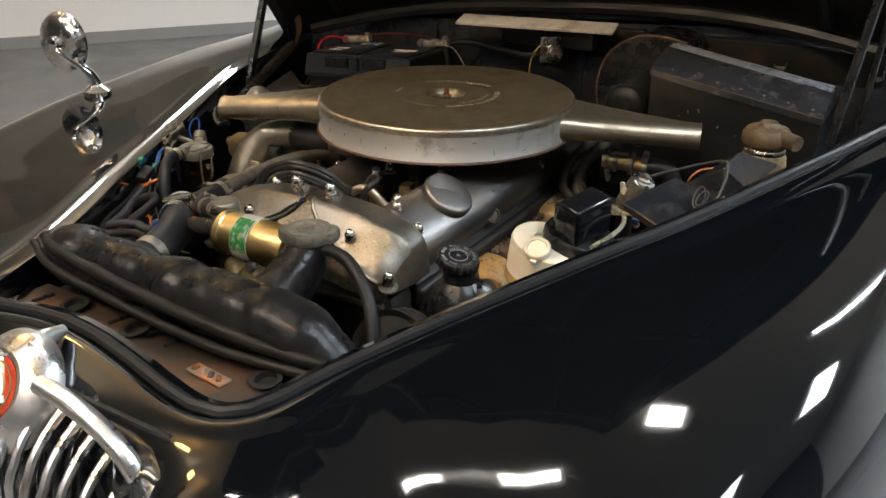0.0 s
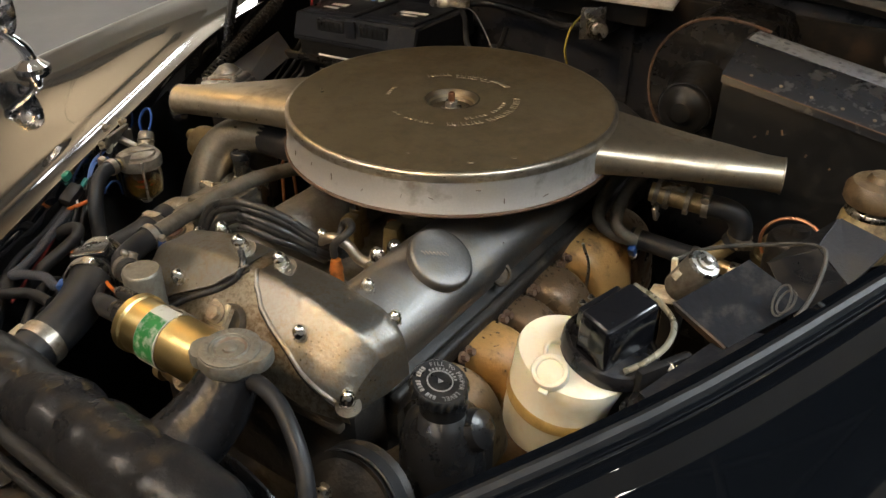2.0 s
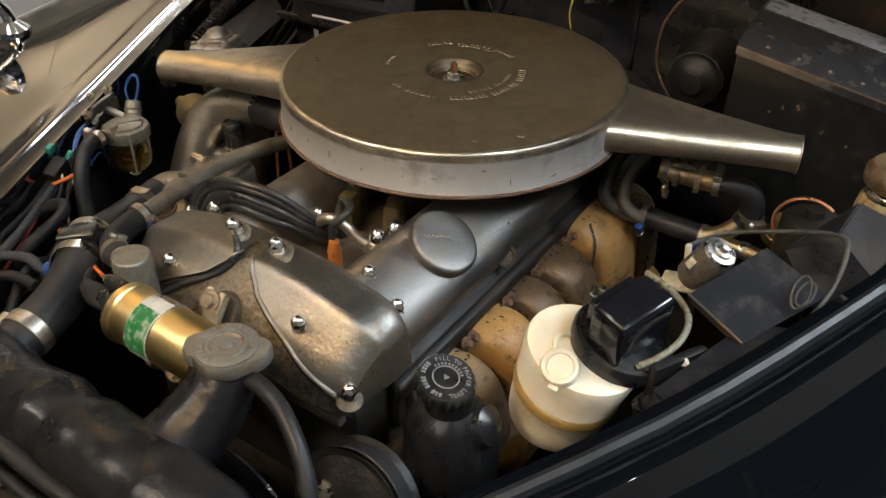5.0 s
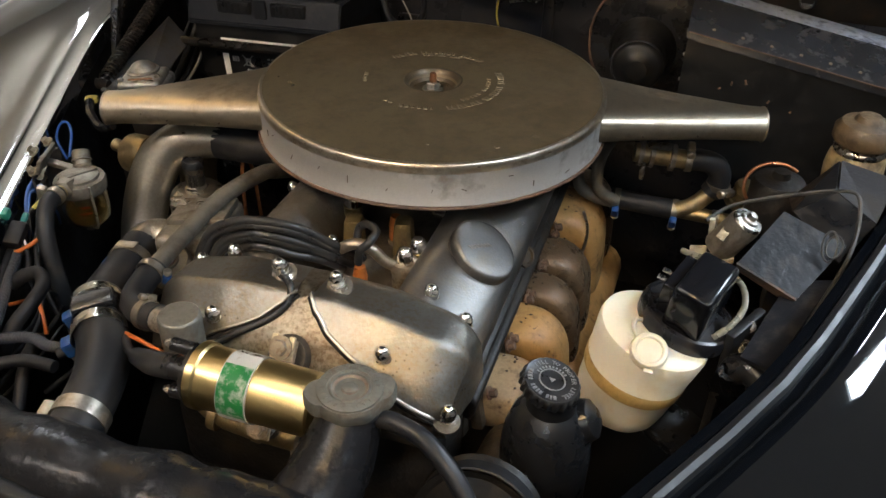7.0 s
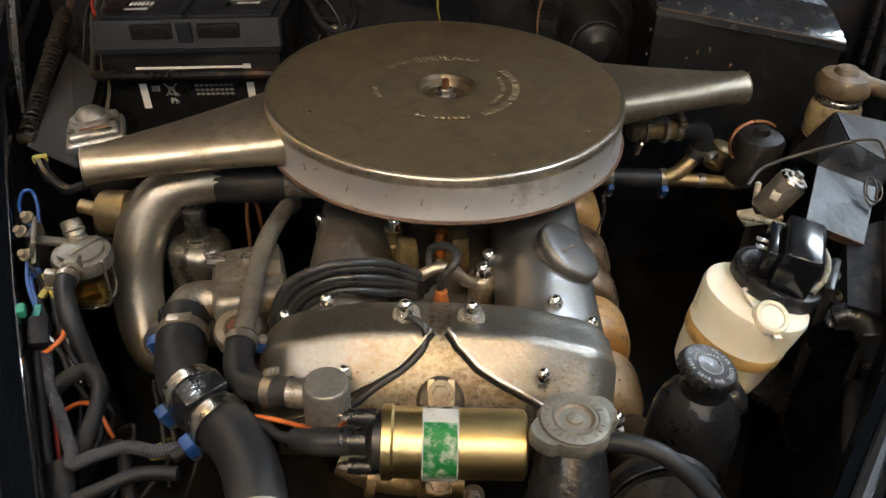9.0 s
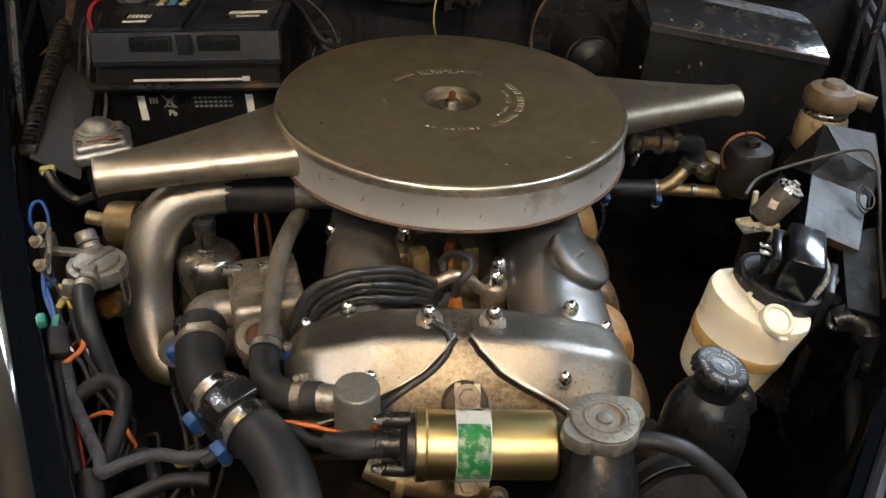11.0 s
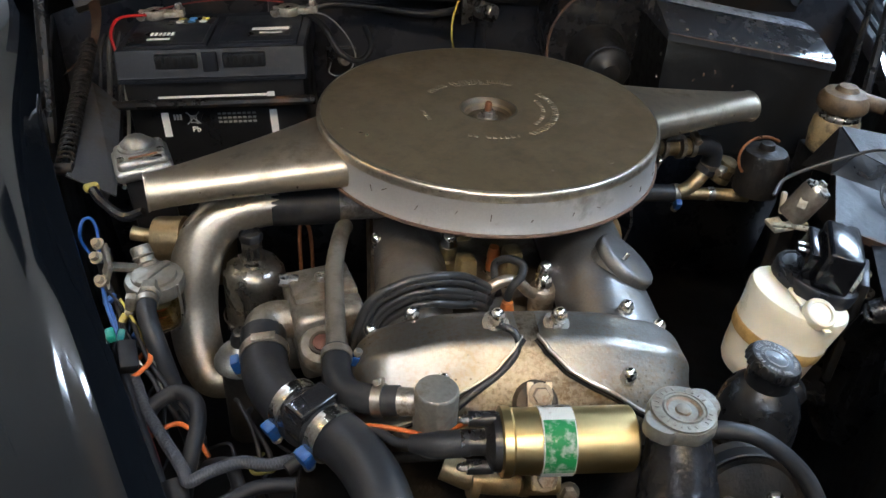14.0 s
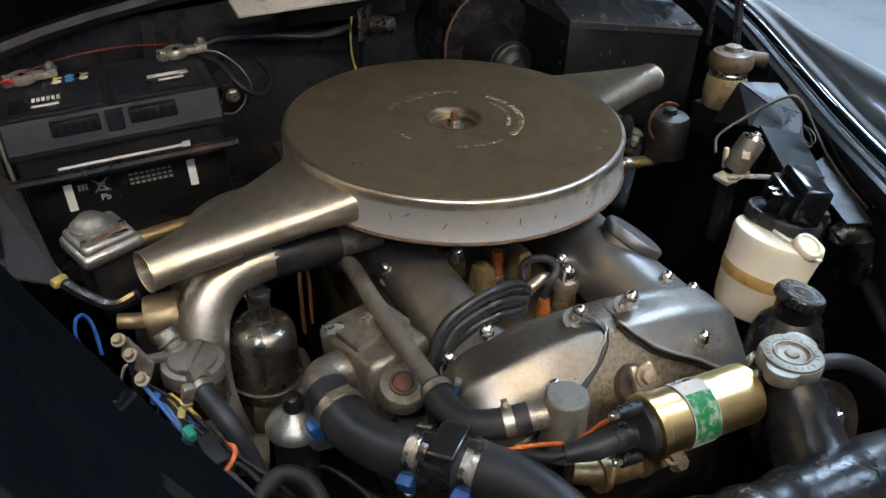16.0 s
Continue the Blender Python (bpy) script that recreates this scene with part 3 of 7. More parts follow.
# grille with chrome surround, slats and badge
def grille():
    cx, cz, hw, hh, gy = -0.02, 0.796, 0.19, 0.111, -0.8

    def rim(a):
        c, s = math.cos(a), math.sin(a)
        return (cx + hw * math.copysign(abs(c) ** 0.75, c), gy, cz + hh * abs(s) ** 0.75)
    def half(side):
        pts = [(cx + side * hw, gy - 0.02, 0.5), (cx + side * hw, gy - 0.012, 0.7)]
        return pts + [(cx + side * (p[0] - cx), p[1], p[2]) for p in (rim(a) for a in np.linspace(0.1, 1.36, 22)) if p[0] - cx > 0.055]
    g = part("grille", tube(half(1), 0.0098, 14, 2), CHROMED, car, "chrome radiator grille surround")
    part("surround_arm", tube(half(-1), 0.0098, 14, 2), CHROMED, g)
    part("grille_backing", box((cx, gy + 0.03, 0.68), (0.39, 0.006, 0.4), 0.002), DARK, g)
    for i in range(-9, 10):
        x = cx + 0.0203 * i
        top = cz + hh * max(0.05, 1 - (abs(0.0203 * i) / hw) ** 2.6) ** 0.5 - 0.018
        part("slat", tube([(x, gy + 0.004, top), (x, gy - 0.02, top - 0.016), (x, gy - 0.042, top - 0.045), (x, gy - 0.055, top - 0.1), (x, gy - 0.06, 0.5)], 0.0048, 8, 3), CHROMED, g)
    ax = Vector((0, -0.8, 0.6))
    up = Vector((0, 0.6, 0.8))
    c = Vector((cx + 0.012, gy - 0.014, 0.892))
    b = part("badge", lathe([(0.06, -0.024), (0.061, -0.014), (0.055, -0.004), (0.044, 0.003), (0.038, 0.008), (0.034, 0.008), (0.0325, 0.004), (0.02, 0.003)], c, ax, 44), CHROMED, car, "round chrome badge mount")
    part("badge_disc", lathe([(0.032, 0.003), (0.031, 0.0062), (0.0, 0.0085)], c, ax, 28), BADGE, b, "red enamel badge disc")
    for r in (0.01, 0.018, 0.026):
        part("badge_ring", tube([c + ax * 0.008 + Vector((1, 0, 0)) * (r * math.cos(a)) + up * (r * math.sin(a)) for a in np.linspace(0, 6.28, 25)], 0.0009, 6, 1), GOLD, b)
    part("badge_crest", tube([(cx, gy + 0.0, 0.878), (cx, gy + 0.01, 0.897), (cx - 0.002, gy + 0.026, 0.906), (cx - 0.005, gy + 0.048, 0.908), (cx - 0.009, gy + 0.075, 0.905)], [0.046, 0.03, 0.0165, 0.0105, 0.0062], 16, 5), CHROMED, car, "tapered chrome crest behind the badge")


grille()


def wing_mirror():
    t = thing("wing_mirror", (-0.68, -0.165, 0.95), "round chrome wing mirror on a curved stalk", "mirror")
    part("foot", lathe([(0.027, -0.008), (0.026, 0.002), (0.02, 0.007), (0.011, 0.014)], (-0.68, -0.165, 0.95), (0, 0, 1), 24), CHROME, t)
    part("stalk", tube([(-0.68, -0.165, 0.955), (-0.683, -0.168, 0.978), (-0.698, -0.18, 1.0), (-0.722, -0.197, 1.022), (-0.735, -0.2, 1.036)], [0.012, 0.01, 0.008, 0.0075, 0.0075], 12, 5), CHROME, t)
    part("shell", lathe([(0.0555, -0.008), (0.056, 0.0), (0.05, 0.009), (0.034, 0.016), (0.012, 0.019), (0.0, 0.0195)], (-0.735, -0.18, 1.04), (0.08, -1, 0.05), 36), MIRRORSHELL, t, "pitted chrome mirror shell")
    part("mirror_glass", lathe([(0.053, -0.0085), (0.052, -0.01)], (-0.735, -0.18, 1.04), (0.08, -1, 0.05), 32), CHROME, t)
    part("clamp_boss", lathe([(0.014, 0.012), (0.013, 0.028), (0.006, 0.032)], (-0.735, -0.18, 1.04), (0.08, -1, 0.05), 18), CHROME, t)


MIRRORSHELL = mat("pitted_chrome", (0.75, 0.74, 0.73), 0.18, metal=1.0, dirt=(0.4, 0.38, 0.35), dirt_amount=0.3, scale=40, bump=0.1, dirt_metal=0.8, dirt_rough=0.5)
wing_mirror()
solo("wing_end_cap", box((-0.715, 0.39, 0.968), (0.03, 0.05, 0.012), 0.005, (0, 0, 10)), CHROME, "small chrome cap at the end of the wing", "trim")

# bonnet struts and springs
def strut(side, x, y, z, top):
    t = thing("bonnet_strut", (x, y, z), "dirty steel bonnet stay with a coil spring", "strut", "bonnet stays")
    part("rod", tube([(x, y, z), top], 0.007, 8), SATIN, t)
    a, b = Vector((x, y, z)), Vector(top)
    xx, yy, zz = frame_of(b - a)
    L = (b - a).length
    part("spring", tube([a + zz * (L * (0.05 + 0.92 * k / 220)) + xx * (0.0105 * math.cos(k * 0.8)) + yy * (0.0105 * math.sin(k * 0.8)) for k in range(221)], 0.0018, 5, 1), OILSTEEL, t)
    part("lower_pin", lathe([(0.008, -0.012), (0.008, 0.012)], a, (1, 0, 0), 10), OILSTEEL, t)


OILSTEEL = mat("oily_spring_steel", (0.03, 0.027, 0.024), 0.42, metal=0.5, dirt=(0.05, 0.03, 0.02), scale=60)
strut(-1, -0.541, 0.045, 0.888, (-0.543, 0.25, 0.985))
for p, q, r in (((-0.58, 0.125, 0.885), (-0.58, 0.21, 1.09), 0.009), ((0.575, 0.13, 0.97), (0.6, 0.2, 1.22), 0.007), ((0.6, 0.22, 0.95), (0.61, 0.25, 1.14), 0.005)):
    solo("bonnet_stay", tube([p, q], r, 8), SATIN, "thin dark steel bonnet stay rod", "stay", "bonnet stay rods")

ORANGED = mat("dirty_orange_wire", (0.4, 0.095, 0.015), 0.5, bump=0.0)
PIPEG = mat("dirty_pipe_rubber", (0.05, 0.048, 0.045), 0.5, dirt=(0.09, 0.08, 0.07), scale=50)
DISH = mat("oily_dish", (0.1, 0.075, 0.045), 0.35, metal=0.6, dirt=(0.05, 0.03, 0.015), scale=90, bump=0.2)
RUSTBARE = mat("bare_rust", (0.12, 0.07, 0.045), 0.6, dirt=(0.05, 0.03, 0.02), scale=120, bump=0.3)
DARKRED = mat("dark_red_wire", (0.2, 0.02, 0.015), 0.45, bump=0.0)
BRAID = mat("braided_sleeve", (0.012, 0.013, 0.016), 0.45, dirt=(0.05, 0.05, 0.058), dirt_amount=0.45, scale=700, bump=0.5, bump_scale=900)
CREAM = mat("cream_plastic", (0.5, 0.45, 0.34), 0.45, dirt=(0.2, 0.16, 0.1), scale=60)
PSBLACK = mat("oily_black_plastic", (0.008, 0.0082, 0.009), 0.3, spec=0.5, bump=0.1, bump_scale=120)
ALU3 = mat("stained_aluminium", (0.4, 0.35, 0.27), 0.4, metal=0.9, dirt=(0.2, 0.14, 0.08), dirt_amount=0.4, scale=22, bump=0.25, bump_scale=300, dirt_metal=0.7, dirt_rough=0.5, mottle=(0.16, 0.115, 0.07), mottle_scale=200.0)
RUSTG = mat("rusty_metal", (0.3, 0.24, 0.17), 0.55, metal=0.5, dirt=(0.16, 0.08, 0.03), scale=120, bump=0.3)
LIDMARK = mat("lid_worn", (0.3, 0.245, 0.16), 0.4, metal=0.8, bump=0.2)
LIDSTAIN = mat("lid_stain", (0.11, 0.085, 0.055), 0.42, metal=0.55, dirt=(0.2, 0.165, 0.115), dirt_amount=0.45, scale=60, bump=0.08, dirt_metal=0.7, dirt_rough=0.4)
RIMMET = mat("rubbed_bright_rim", (0.58, 0.52, 0.42), 0.36, metal=0.95, bump=0.05, bump_scale=300, tint=0.1, rough_var=0.06, scale=26, mottle=(0.4, 0.34, 0.26), mottle_scale=90.0)
# ---- air cleaner ----
def air_cleaner():
    t = thing("air_cleaner", (0, 0, 0.94), "round pancake air cleaner, tarnished metal lid, two tapered snouts", "air cleaner")
    part("lid", lathe([(0.0285, -0.009), (0.0305, -0.004), (0.0325, -0.0012), (0.036, 0.0), (0.046, 0.0008), (0.12, 0.0012), (0.2058, 0.0004)],
                      (0, 0, 1.0), seg=96, cap=(False, False)), LID, t, "tarnished bronze-grey lid with worn embossing")
    # paler metal than the lid, so the rim's highlight is partly in its colour
    part("lid_rim", lathe([(0.2058, 0.0004), (0.208, 0.0001), (0.2097, -0.0009), (0.2108, -0.0026), (0.2113, -0.0055), (0.2113, -0.011)], (0, 0, 1.0), seg=96, cap=(False, False)), RIMMET, t, "rubbed rolled rim of the lid, lightened for its highlight")
    part("lid_dish", lathe([(0.0287, -0.0085), (0.026, -0.0125), (0.0, -0.013)], (0, 0, 1.0), seg=40, cap=(False, True)), DISH, t)
    part("side_band", lathe([(0.2108, -0.0108), (0.2108, -0.02), (0.2108, -0.044), (0.213, -0.047), (0.213, -0.05), (0.2, -0.053), (0.05, -0.056)],
                            (0, 0, 1.0), seg=96, cap=(False, True)), LIDSIDE, t, "dull silver side band with scratches")
    ring = [Vector((0.2135 * math.cos(a), 0.2135 * math.sin(a), 0.9495)) for a in np.linspace(0, 2 * math.pi, 97)]
    part("bottom_bead", tube(ring, 0.0022, 6, 1), RUSTBARE, t, "rusty rolled bottom edge")
    part("dish_lip", lathe([(0.0298, -0.0052), (0.0318, -0.0012), (0.0345, 0.0006), (0.0365, 0.0004)], (0, 0, 1.0), seg=60, cap=(False, False)), LIDSTAIN, t, "oily brown lip of the dish")
    part("stud", lathe([(0.0042, -0.015), (0.0042, 0.007), (0.0032, 0.009)], (0, 0, 1.0), seg=10), COPPER, t)
    part("wing_nut", hexnut((0, 0, 0.989), (0, 0, 1), 0.009, 0.008, False), STEEL, t)
    # two tapered intake snouts, opposite one another
    for ang, z1, tip in ((196.5, 0.947, 0.412), (15.6, 0.959, 0.408)):
        a = radians(ang)
        d, s = Vector((math.cos(a), math.sin(a), 0)), Vector((-math.sin(a), math.cos(a), 0))
        loops, inner = [], []
        for k in range(13):
            f = k / 12
            rr = 0.165 + (tip - 0.165) * f
            g = f ** 0.8
            w = 0.082 * (1 - g) + 0.0215 * g
            h = 0.0225 * (1 - g) + 0.0195 * g
            zc = 0.9745 * (1 - f) + z1 * f
            if k == 12:
                w, h = w * 1.07, h * 1.07
            e = 0.42 + 0.58 * g
            lp = []
            for j in range(28):
                q = 2 * math.pi * j / 28
                cx, sx = math.cos(q), math.sin(q)
                lp.append(d * rr + s * (w * math.copysign(abs(cx) ** e, cx)) + Vector((0, 0, zc + h * math.copysign(abs(sx) ** e, sx))))
            loops.append(lp)
        end = loops[-1]
        c = sum(end, Vector()) / len(end)
        for k, (sc, back) in enumerate(((0.93, 0.0), (0.9, 0.006), (0.88, 0.06))):
            loops.append([c + (p - c) * sc - d * back for p in end])
        part("snout", rings(bmesh.new(), loops), SNOUT, t, "tapered silver intake snout with a flared mouth")
        part("mouth_bead", tube(end + end[:2], 0.0011, 6, 1), RIMMET, t, "bright rolled edge of the mouth")
        front = 1 if ang > 90 else -1
        for k, q in ((3, -24), (4, -10), (5, -26), (5, -21), (6, -25), (7, -12), (8, -28), (9, 6), (10, -30), (10, 30)):
            lp = loops[k]
            n = len(lp)
            b = (q / 360 * n) if front > 0 else (n / 2 - q / 360 * n)
            lo = math.floor(b)
            p = lp[lo % n].lerp(lp[(lo + 1) % n], b - lo) + d * (0.007 * ((k * 7) % 5 - 2))
            part("pit", lathe([(0.0009 + 0.0004 * (k % 3), -0.0008), (0.0007 + 0.0003 * (k % 3), 0.0007)], p, s * front + Vector((0, 0, math.sin(radians(q)))), 6), LIDSTAIN, t)
    # embossed ring of worn, unreadable writing
    for r, a0, a1, n in ((0.083, 146, 62, 22), (0.083, 32, -58, 24), (0.068, 20, -40, 12), (0.075, 118, 82, 10), (0.083, -72, -112, 9), (0.083, 205, 188, 5)):
        for k in range(n):
            a = radians(a0 + (a1 - a0) * k / (n - 1))
            if (k * 5) % 9 == 3:
                continue
            hh = 0.0085 if n > 20 else 0.0055
            part("embossed_mark", box((r * math.cos(a), r * math.sin(a), 1.0014), (hh, 0.0046 if k % 3 else 0.0018, 0.0012), 0.0005, (0, 0, math.degrees(a) + 9 * ((k * 7) % 3 - 1)), seg=1), LIDMARK, t)
    for k, (x, y) in enumerate(((0.153, -0.103), (0.12, -0.14), (-0.03, 0.12), (0.05, -0.16))):
        part("lid_scuff", lathe([(0.004 - 0.0006 * k, 0.0), (0.0035 - 0.0006 * k, 0.0005)], (x, y, 1.0006), seg=9), LIDMARK, t)
    rnd = random.Random(11)
    for k, a in enumerate((-96, -62, -118, -134, -129, -84, -71, -48, -40, -152, -26, -106)):
        c = radians(a)
        tall = k % 3 != 1
        part("scratch", box((0.2112 * math.cos(c), 0.2112 * math.sin(c), 0.974 - rnd.uniform(-0.006, 0.014)), (0.0006, rnd.uniform(0.0006, 0.001) if tall else rnd.uniform(0.003, 0.008), rnd.uniform(0.003, 0.009) if tall else 0.0008), 0, (rnd.uniform(-35, 35), 0, a)), LIDSTAIN, t)
    for k, a in enumerate((-140, -111, -90, -76, -58, -35)):
        c = radians(a)
        part("rim_chip", box((0.2106 * math.cos(c), 0.2106 * math.sin(c), 0.9968 - 0.0008 * (k % 3)), (0.0016, 0.002 + 0.0012 * (k % 3), 0.0012), 0.0003, (0, 30, a), seg=1), LIDSTAIN, t)
    part("air_horn", lathe([(0.052, 0.95), (0.05, 0.9), (0.06, 0.86)], (-0.0, 0.06, 0)), ALUDARK, t)


air_cleaner()


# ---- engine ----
# CAMR is dull and darker than ALU, with shadow put into its colour
CAMR = mat("dull_shaded_aluminium", (0.2, 0.195, 0.19), 0.44, metal=0.95, dirt=(0.2, 0.17, 0.13), dirt_amount=0.3, scale=18, bump=0.15, bump_scale=380, dirt_metal=0.8, dirt_rough=0.45, mottle=(0.215, 0.2, 0.18), mottle_scale=240.0)
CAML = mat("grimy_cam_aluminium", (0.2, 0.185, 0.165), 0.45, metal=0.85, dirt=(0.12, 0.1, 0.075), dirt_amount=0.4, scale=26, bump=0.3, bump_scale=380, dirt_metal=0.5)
OILY = mat("oily_black_casting", (0.013, 0.012, 0.011), 0.5, metal=0.2, dirt=(0.035, 0.027, 0.02), dirt_amount=0.45, scale=24, bump=0.5, bump_scale=200)
OILYTAN = mat("oily_tan_casting", (0.085, 0.068, 0.05), 0.5, metal=0.5, dirt=(0.035, 0.026, 0.018), dirt_amount=0.5, scale=22, bump=0.5, bump_scale=220)
engine = thing("engine", (0, 0, 0.45), "twin-cam straight engine with worn polished aluminium cam covers", "engine")
part("cylinder_block", box((-0.0, 0.0, 0.6), (0.26, 0.7, 0.3), 0.02), ALUDARK, engine, "oily dark engine block")
part("cylinder_head", box((0.0, 0.02, 0.79), (0.3, 0.68, 0.1), 0.012), OILYTAN, engine, "oily cast cylinder head")
part("plug_valley", box((0.0, 0.03, 0.835), (0.13, 0.6, 0.02), 0.006), ALUDARK, engine)


def cam_bank(side, x0, zc, material, lab, half=0.052):
    """A long cover leaning outwards, broad on top with rounded shoulders."""
    ti = radians(30) * side
    def loop(y, k):
        out = []
        for j in range(26):
            q = 2 * math.pi * j / 26
            cx, sx = math.cos(q), math.sin(q)
            a = half * k * math.copysign(abs(cx) ** 0.75, cx)
            b = 0.042 * k * math.copysign(abs(sx) ** 0.75, sx)
            out.append(Vector((x0 + a * math.cos(ti) + b * math.sin(ti), y, zc - a * math.sin(ti) + b * math.cos(ti))))
        return out
    bm = rings(bmesh.new(), [loop(-0.34, 0.86), loop(-0.33, 1), loop(0.3, 1), loop(0.315, 0.85)])
    return part("cam_cover", bm, material, engine, lab, sharp=60)


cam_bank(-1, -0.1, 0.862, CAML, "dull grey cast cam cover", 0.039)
# darker than its front end: the shadow on this bank is painted in
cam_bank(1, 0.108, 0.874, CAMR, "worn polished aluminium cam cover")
part("cover_flange", box((0.149, -0.01, 0.836), (0.02, 0.66, 0.012), 0.004, (0, 30, 0), seg=3), OILY, engine, "black oily cover flange")
part("head_rail", box((0.156, -0.01, 0.816), (0.016, 0.66, 0.03), 0.006, (0, 12, 0), seg=3), OILY, engine, "black oily head edge")
part("core_plug", lathe([(0.014, 0), (0.0135, 0.004), (0.01, 0.005), (0.009, 0.002), (0.0, 0.002)], (0.158, -0.13, 0.862), (0.75, -0.3, 0.5), 20), OILYTAN, engine, "oily brown core plug")


# the wide front ends of the two covers, with the breather plate between them
def crown(x):
    """Ridge height of the front cover across the engine."""
    a = abs(x + 0.002)
    e = min(1.0, max(0.0, (a - 0.12) / 0.043))
    return 0.933 - 0.008 * (min(a, 0.12) / 0.12) ** 2 - 0.012 * max(0.0, (a - 0.08) / 0.083) - 0.03 * (1 - math.sqrt(1 - 0.98 * e * e))


def front_surface(x, s, lift=0.0):
    """s runs from the rear edge (0) over the flat top to a knee and down to the lower front edge (1)."""
    top = crown(x) + lift
    e = min(1.0, max(0.0, (abs(x + 0.002) - 0.1) / 0.062))
    pull = 0.035 * e ** 3
    ys = [-0.308, -0.309, -0.313, -0.321, -0.346, -0.356, -0.363, -0.37, -0.38, -0.392, -0.403, -0.41, -0.414]
    zs = [-0.045, -0.014, -0.004, 0.0, 0.0, -0.0018, -0.006, -0.013, -0.0225, -0.034, -0.048, -0.062, -0.078]
    k = np.linspace(0, 1, len(ys))
    return Vector((x, float(np.interp(s, k, ys)) + pull * (s - 0.3) - lift * 0.5, top + float(np.interp(s, k, zs)) * (1 - 0.15 * e)))


def diag(side, s):
    """Where the slanted joint of each cover runs: near the middle on top, out to the corner below."""
    return side * float(np.interp(s, (0, 0.3, 0.42, 0.55, 0.667, 0.73, 0.82, 0.905, 1), (0.013, 0.01, 0.009, 0.018, 0.0355, 0.058, 0.1, 0.148, 0.152))) - 0.002


def front_cover(side):
    xe = side * 0.163 - 0.002

    def proud(s):
        return 0.0045 * min(1.0, max(0.0, (s - 0.3) / 0.15))

    def end_x(s):
        """The cover's end, drawn in a little towards its front corner."""
        return xe - side * 0.012 * max(0.0, (s - 0.35) / 0.65) ** 1.6

    def fn(u, v):
        v *= 0.905
        a = diag(side, v)
        uu = 1 - (1 - u) ** 1.6
        return front_surface(a + (end_x(v) - a) * uu, v, proud(v))

    def wall(u, v):
        p = front_surface(end_x(0.905 * u), 0.905 * u, proud(0.905 * u))
        return Vector((p.x + side * 0.003 * math.sin(1.57 * v), p.y, p.z + (0.846 - p.z) * v))
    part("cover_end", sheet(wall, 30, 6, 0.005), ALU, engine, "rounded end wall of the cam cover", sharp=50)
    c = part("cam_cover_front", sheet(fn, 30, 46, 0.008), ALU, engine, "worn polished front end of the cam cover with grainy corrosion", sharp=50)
    part("cover_bead", tube([front_surface(diag(side, q), q, proud(q)) + Vector((-0.001 * side, -0.001, 0.0004)) for q in np.linspace(0.4, 0.9, 26)], 0.002 if side > 0 else 0.0012, 8, 2), ALU, c, "bright rubbed edge of the cover")
    part("joint_line", tube([front_surface(diag(side, q) - side * 0.0035, q, 0.0006) + Vector((0, -0.0016, -0.001)) for q in np.linspace(0.42, 0.95, 28)], 0.0022, 6, 2), OILY, c)


front_cover(1)
front_cover(-1)
part("breather_plate", sheet(lambda u, v: front_surface(diag(-1, v) * 1.02 + (diag(1, v) - diag(-1, v)) * 1.02 * u, v, -0.0004), 20, 34, 0.01), ALU3, engine, "dull tan-stained plate between the cam covers", sharp=50)
# black stands in for the shade beneath the coil
part("timing_case", box((0.0, -0.362, 0.755), (0.31, 0.06, 0.17), 0.02), OILY, engine, "oily timing chain case, coloured black for the shade under the coil")
part("case_rib", box((0.0, -0.4, 0.826), (0.29, 0.012, 0.012), 0.004), OILYTAN, engine)
part("crank_fan", lathe([(0.02, 0.0), (0.11, 0.003), (0.11, 0.006), (0.02, 0.008)], (0.03, -0.46, 0.66), (0, -1, 0.1), 30), SATIN, engine)


def stud(p, axis, r=0.0074, big=1.0):
    big *= 1.14
    r *= big
    n = part("dome_nut", lathe([(r * 0.9, 0.0), (r, 0.001), (r, 0.009 * big), (r * 0.94, 0.0098 * big)], p, axis, 6), NUT, engine, "tall chrome dome nut", sharp=25)
    part("washer", lathe([(r * 1.5, -0.0015), (r * 1.5, 0.0005), (r * 0.9, 0.001)], p, axis, 20), ALUDARK, n)
    part("acorn", lathe([(r * 0.9, 0.0092 * big), (r * 0.9, 0.0135 * big), (r * 0.8, 0.017 * big), (r * 0.55, 0.0198 * big), (r * 0.25, 0.0212 * big), (0.0, 0.0215 * big)], p, axis, 20), NUT, n)


for p, ax in (((-0.032, -0.339, 0.935), (-0.05, -0.45, 1)), ((0.026, -0.34, 0.935), (0, -0.4, 1)), ((0.088, -0.383, 0.897), (0, -0.35, 1)),
              ((-0.084, -0.384, 0.896), (0, -0.35, 1)), ((0.153, -0.398, 0.858), (0.15, -0.2, 1)), ((-0.144, -0.304, 0.884), (-0.3, -0.1, 1)),
              ((-0.107, -0.302, 0.904), (-0.1, -0.15, 1)), ((0.104, -0.303, 0.91), (0.1, -0.15, 1)), ((0.139, -0.306, 0.888), (0.15, -0.2, 1)),
              ((0.142, -0.113, 0.873), (0.2, 0, 1)), ((-0.134, -0.119, 0.87), (-0.35, 0, 1)),
              ((0.05, -0.1, 0.883), (0, 0, 1)), ((-0.05, -0.1, 0.883), (0, 0, 1)), ((0.148, 0.05, 0.872), (0.3, 0, 1))):
    stud(p, ax)
stud((0.043, -0.213, 0.872), (0, -0.05, 1), big=1.22)
stud((-0.044, -0.211, 0.868), (0, 0, 1), big=1.1)

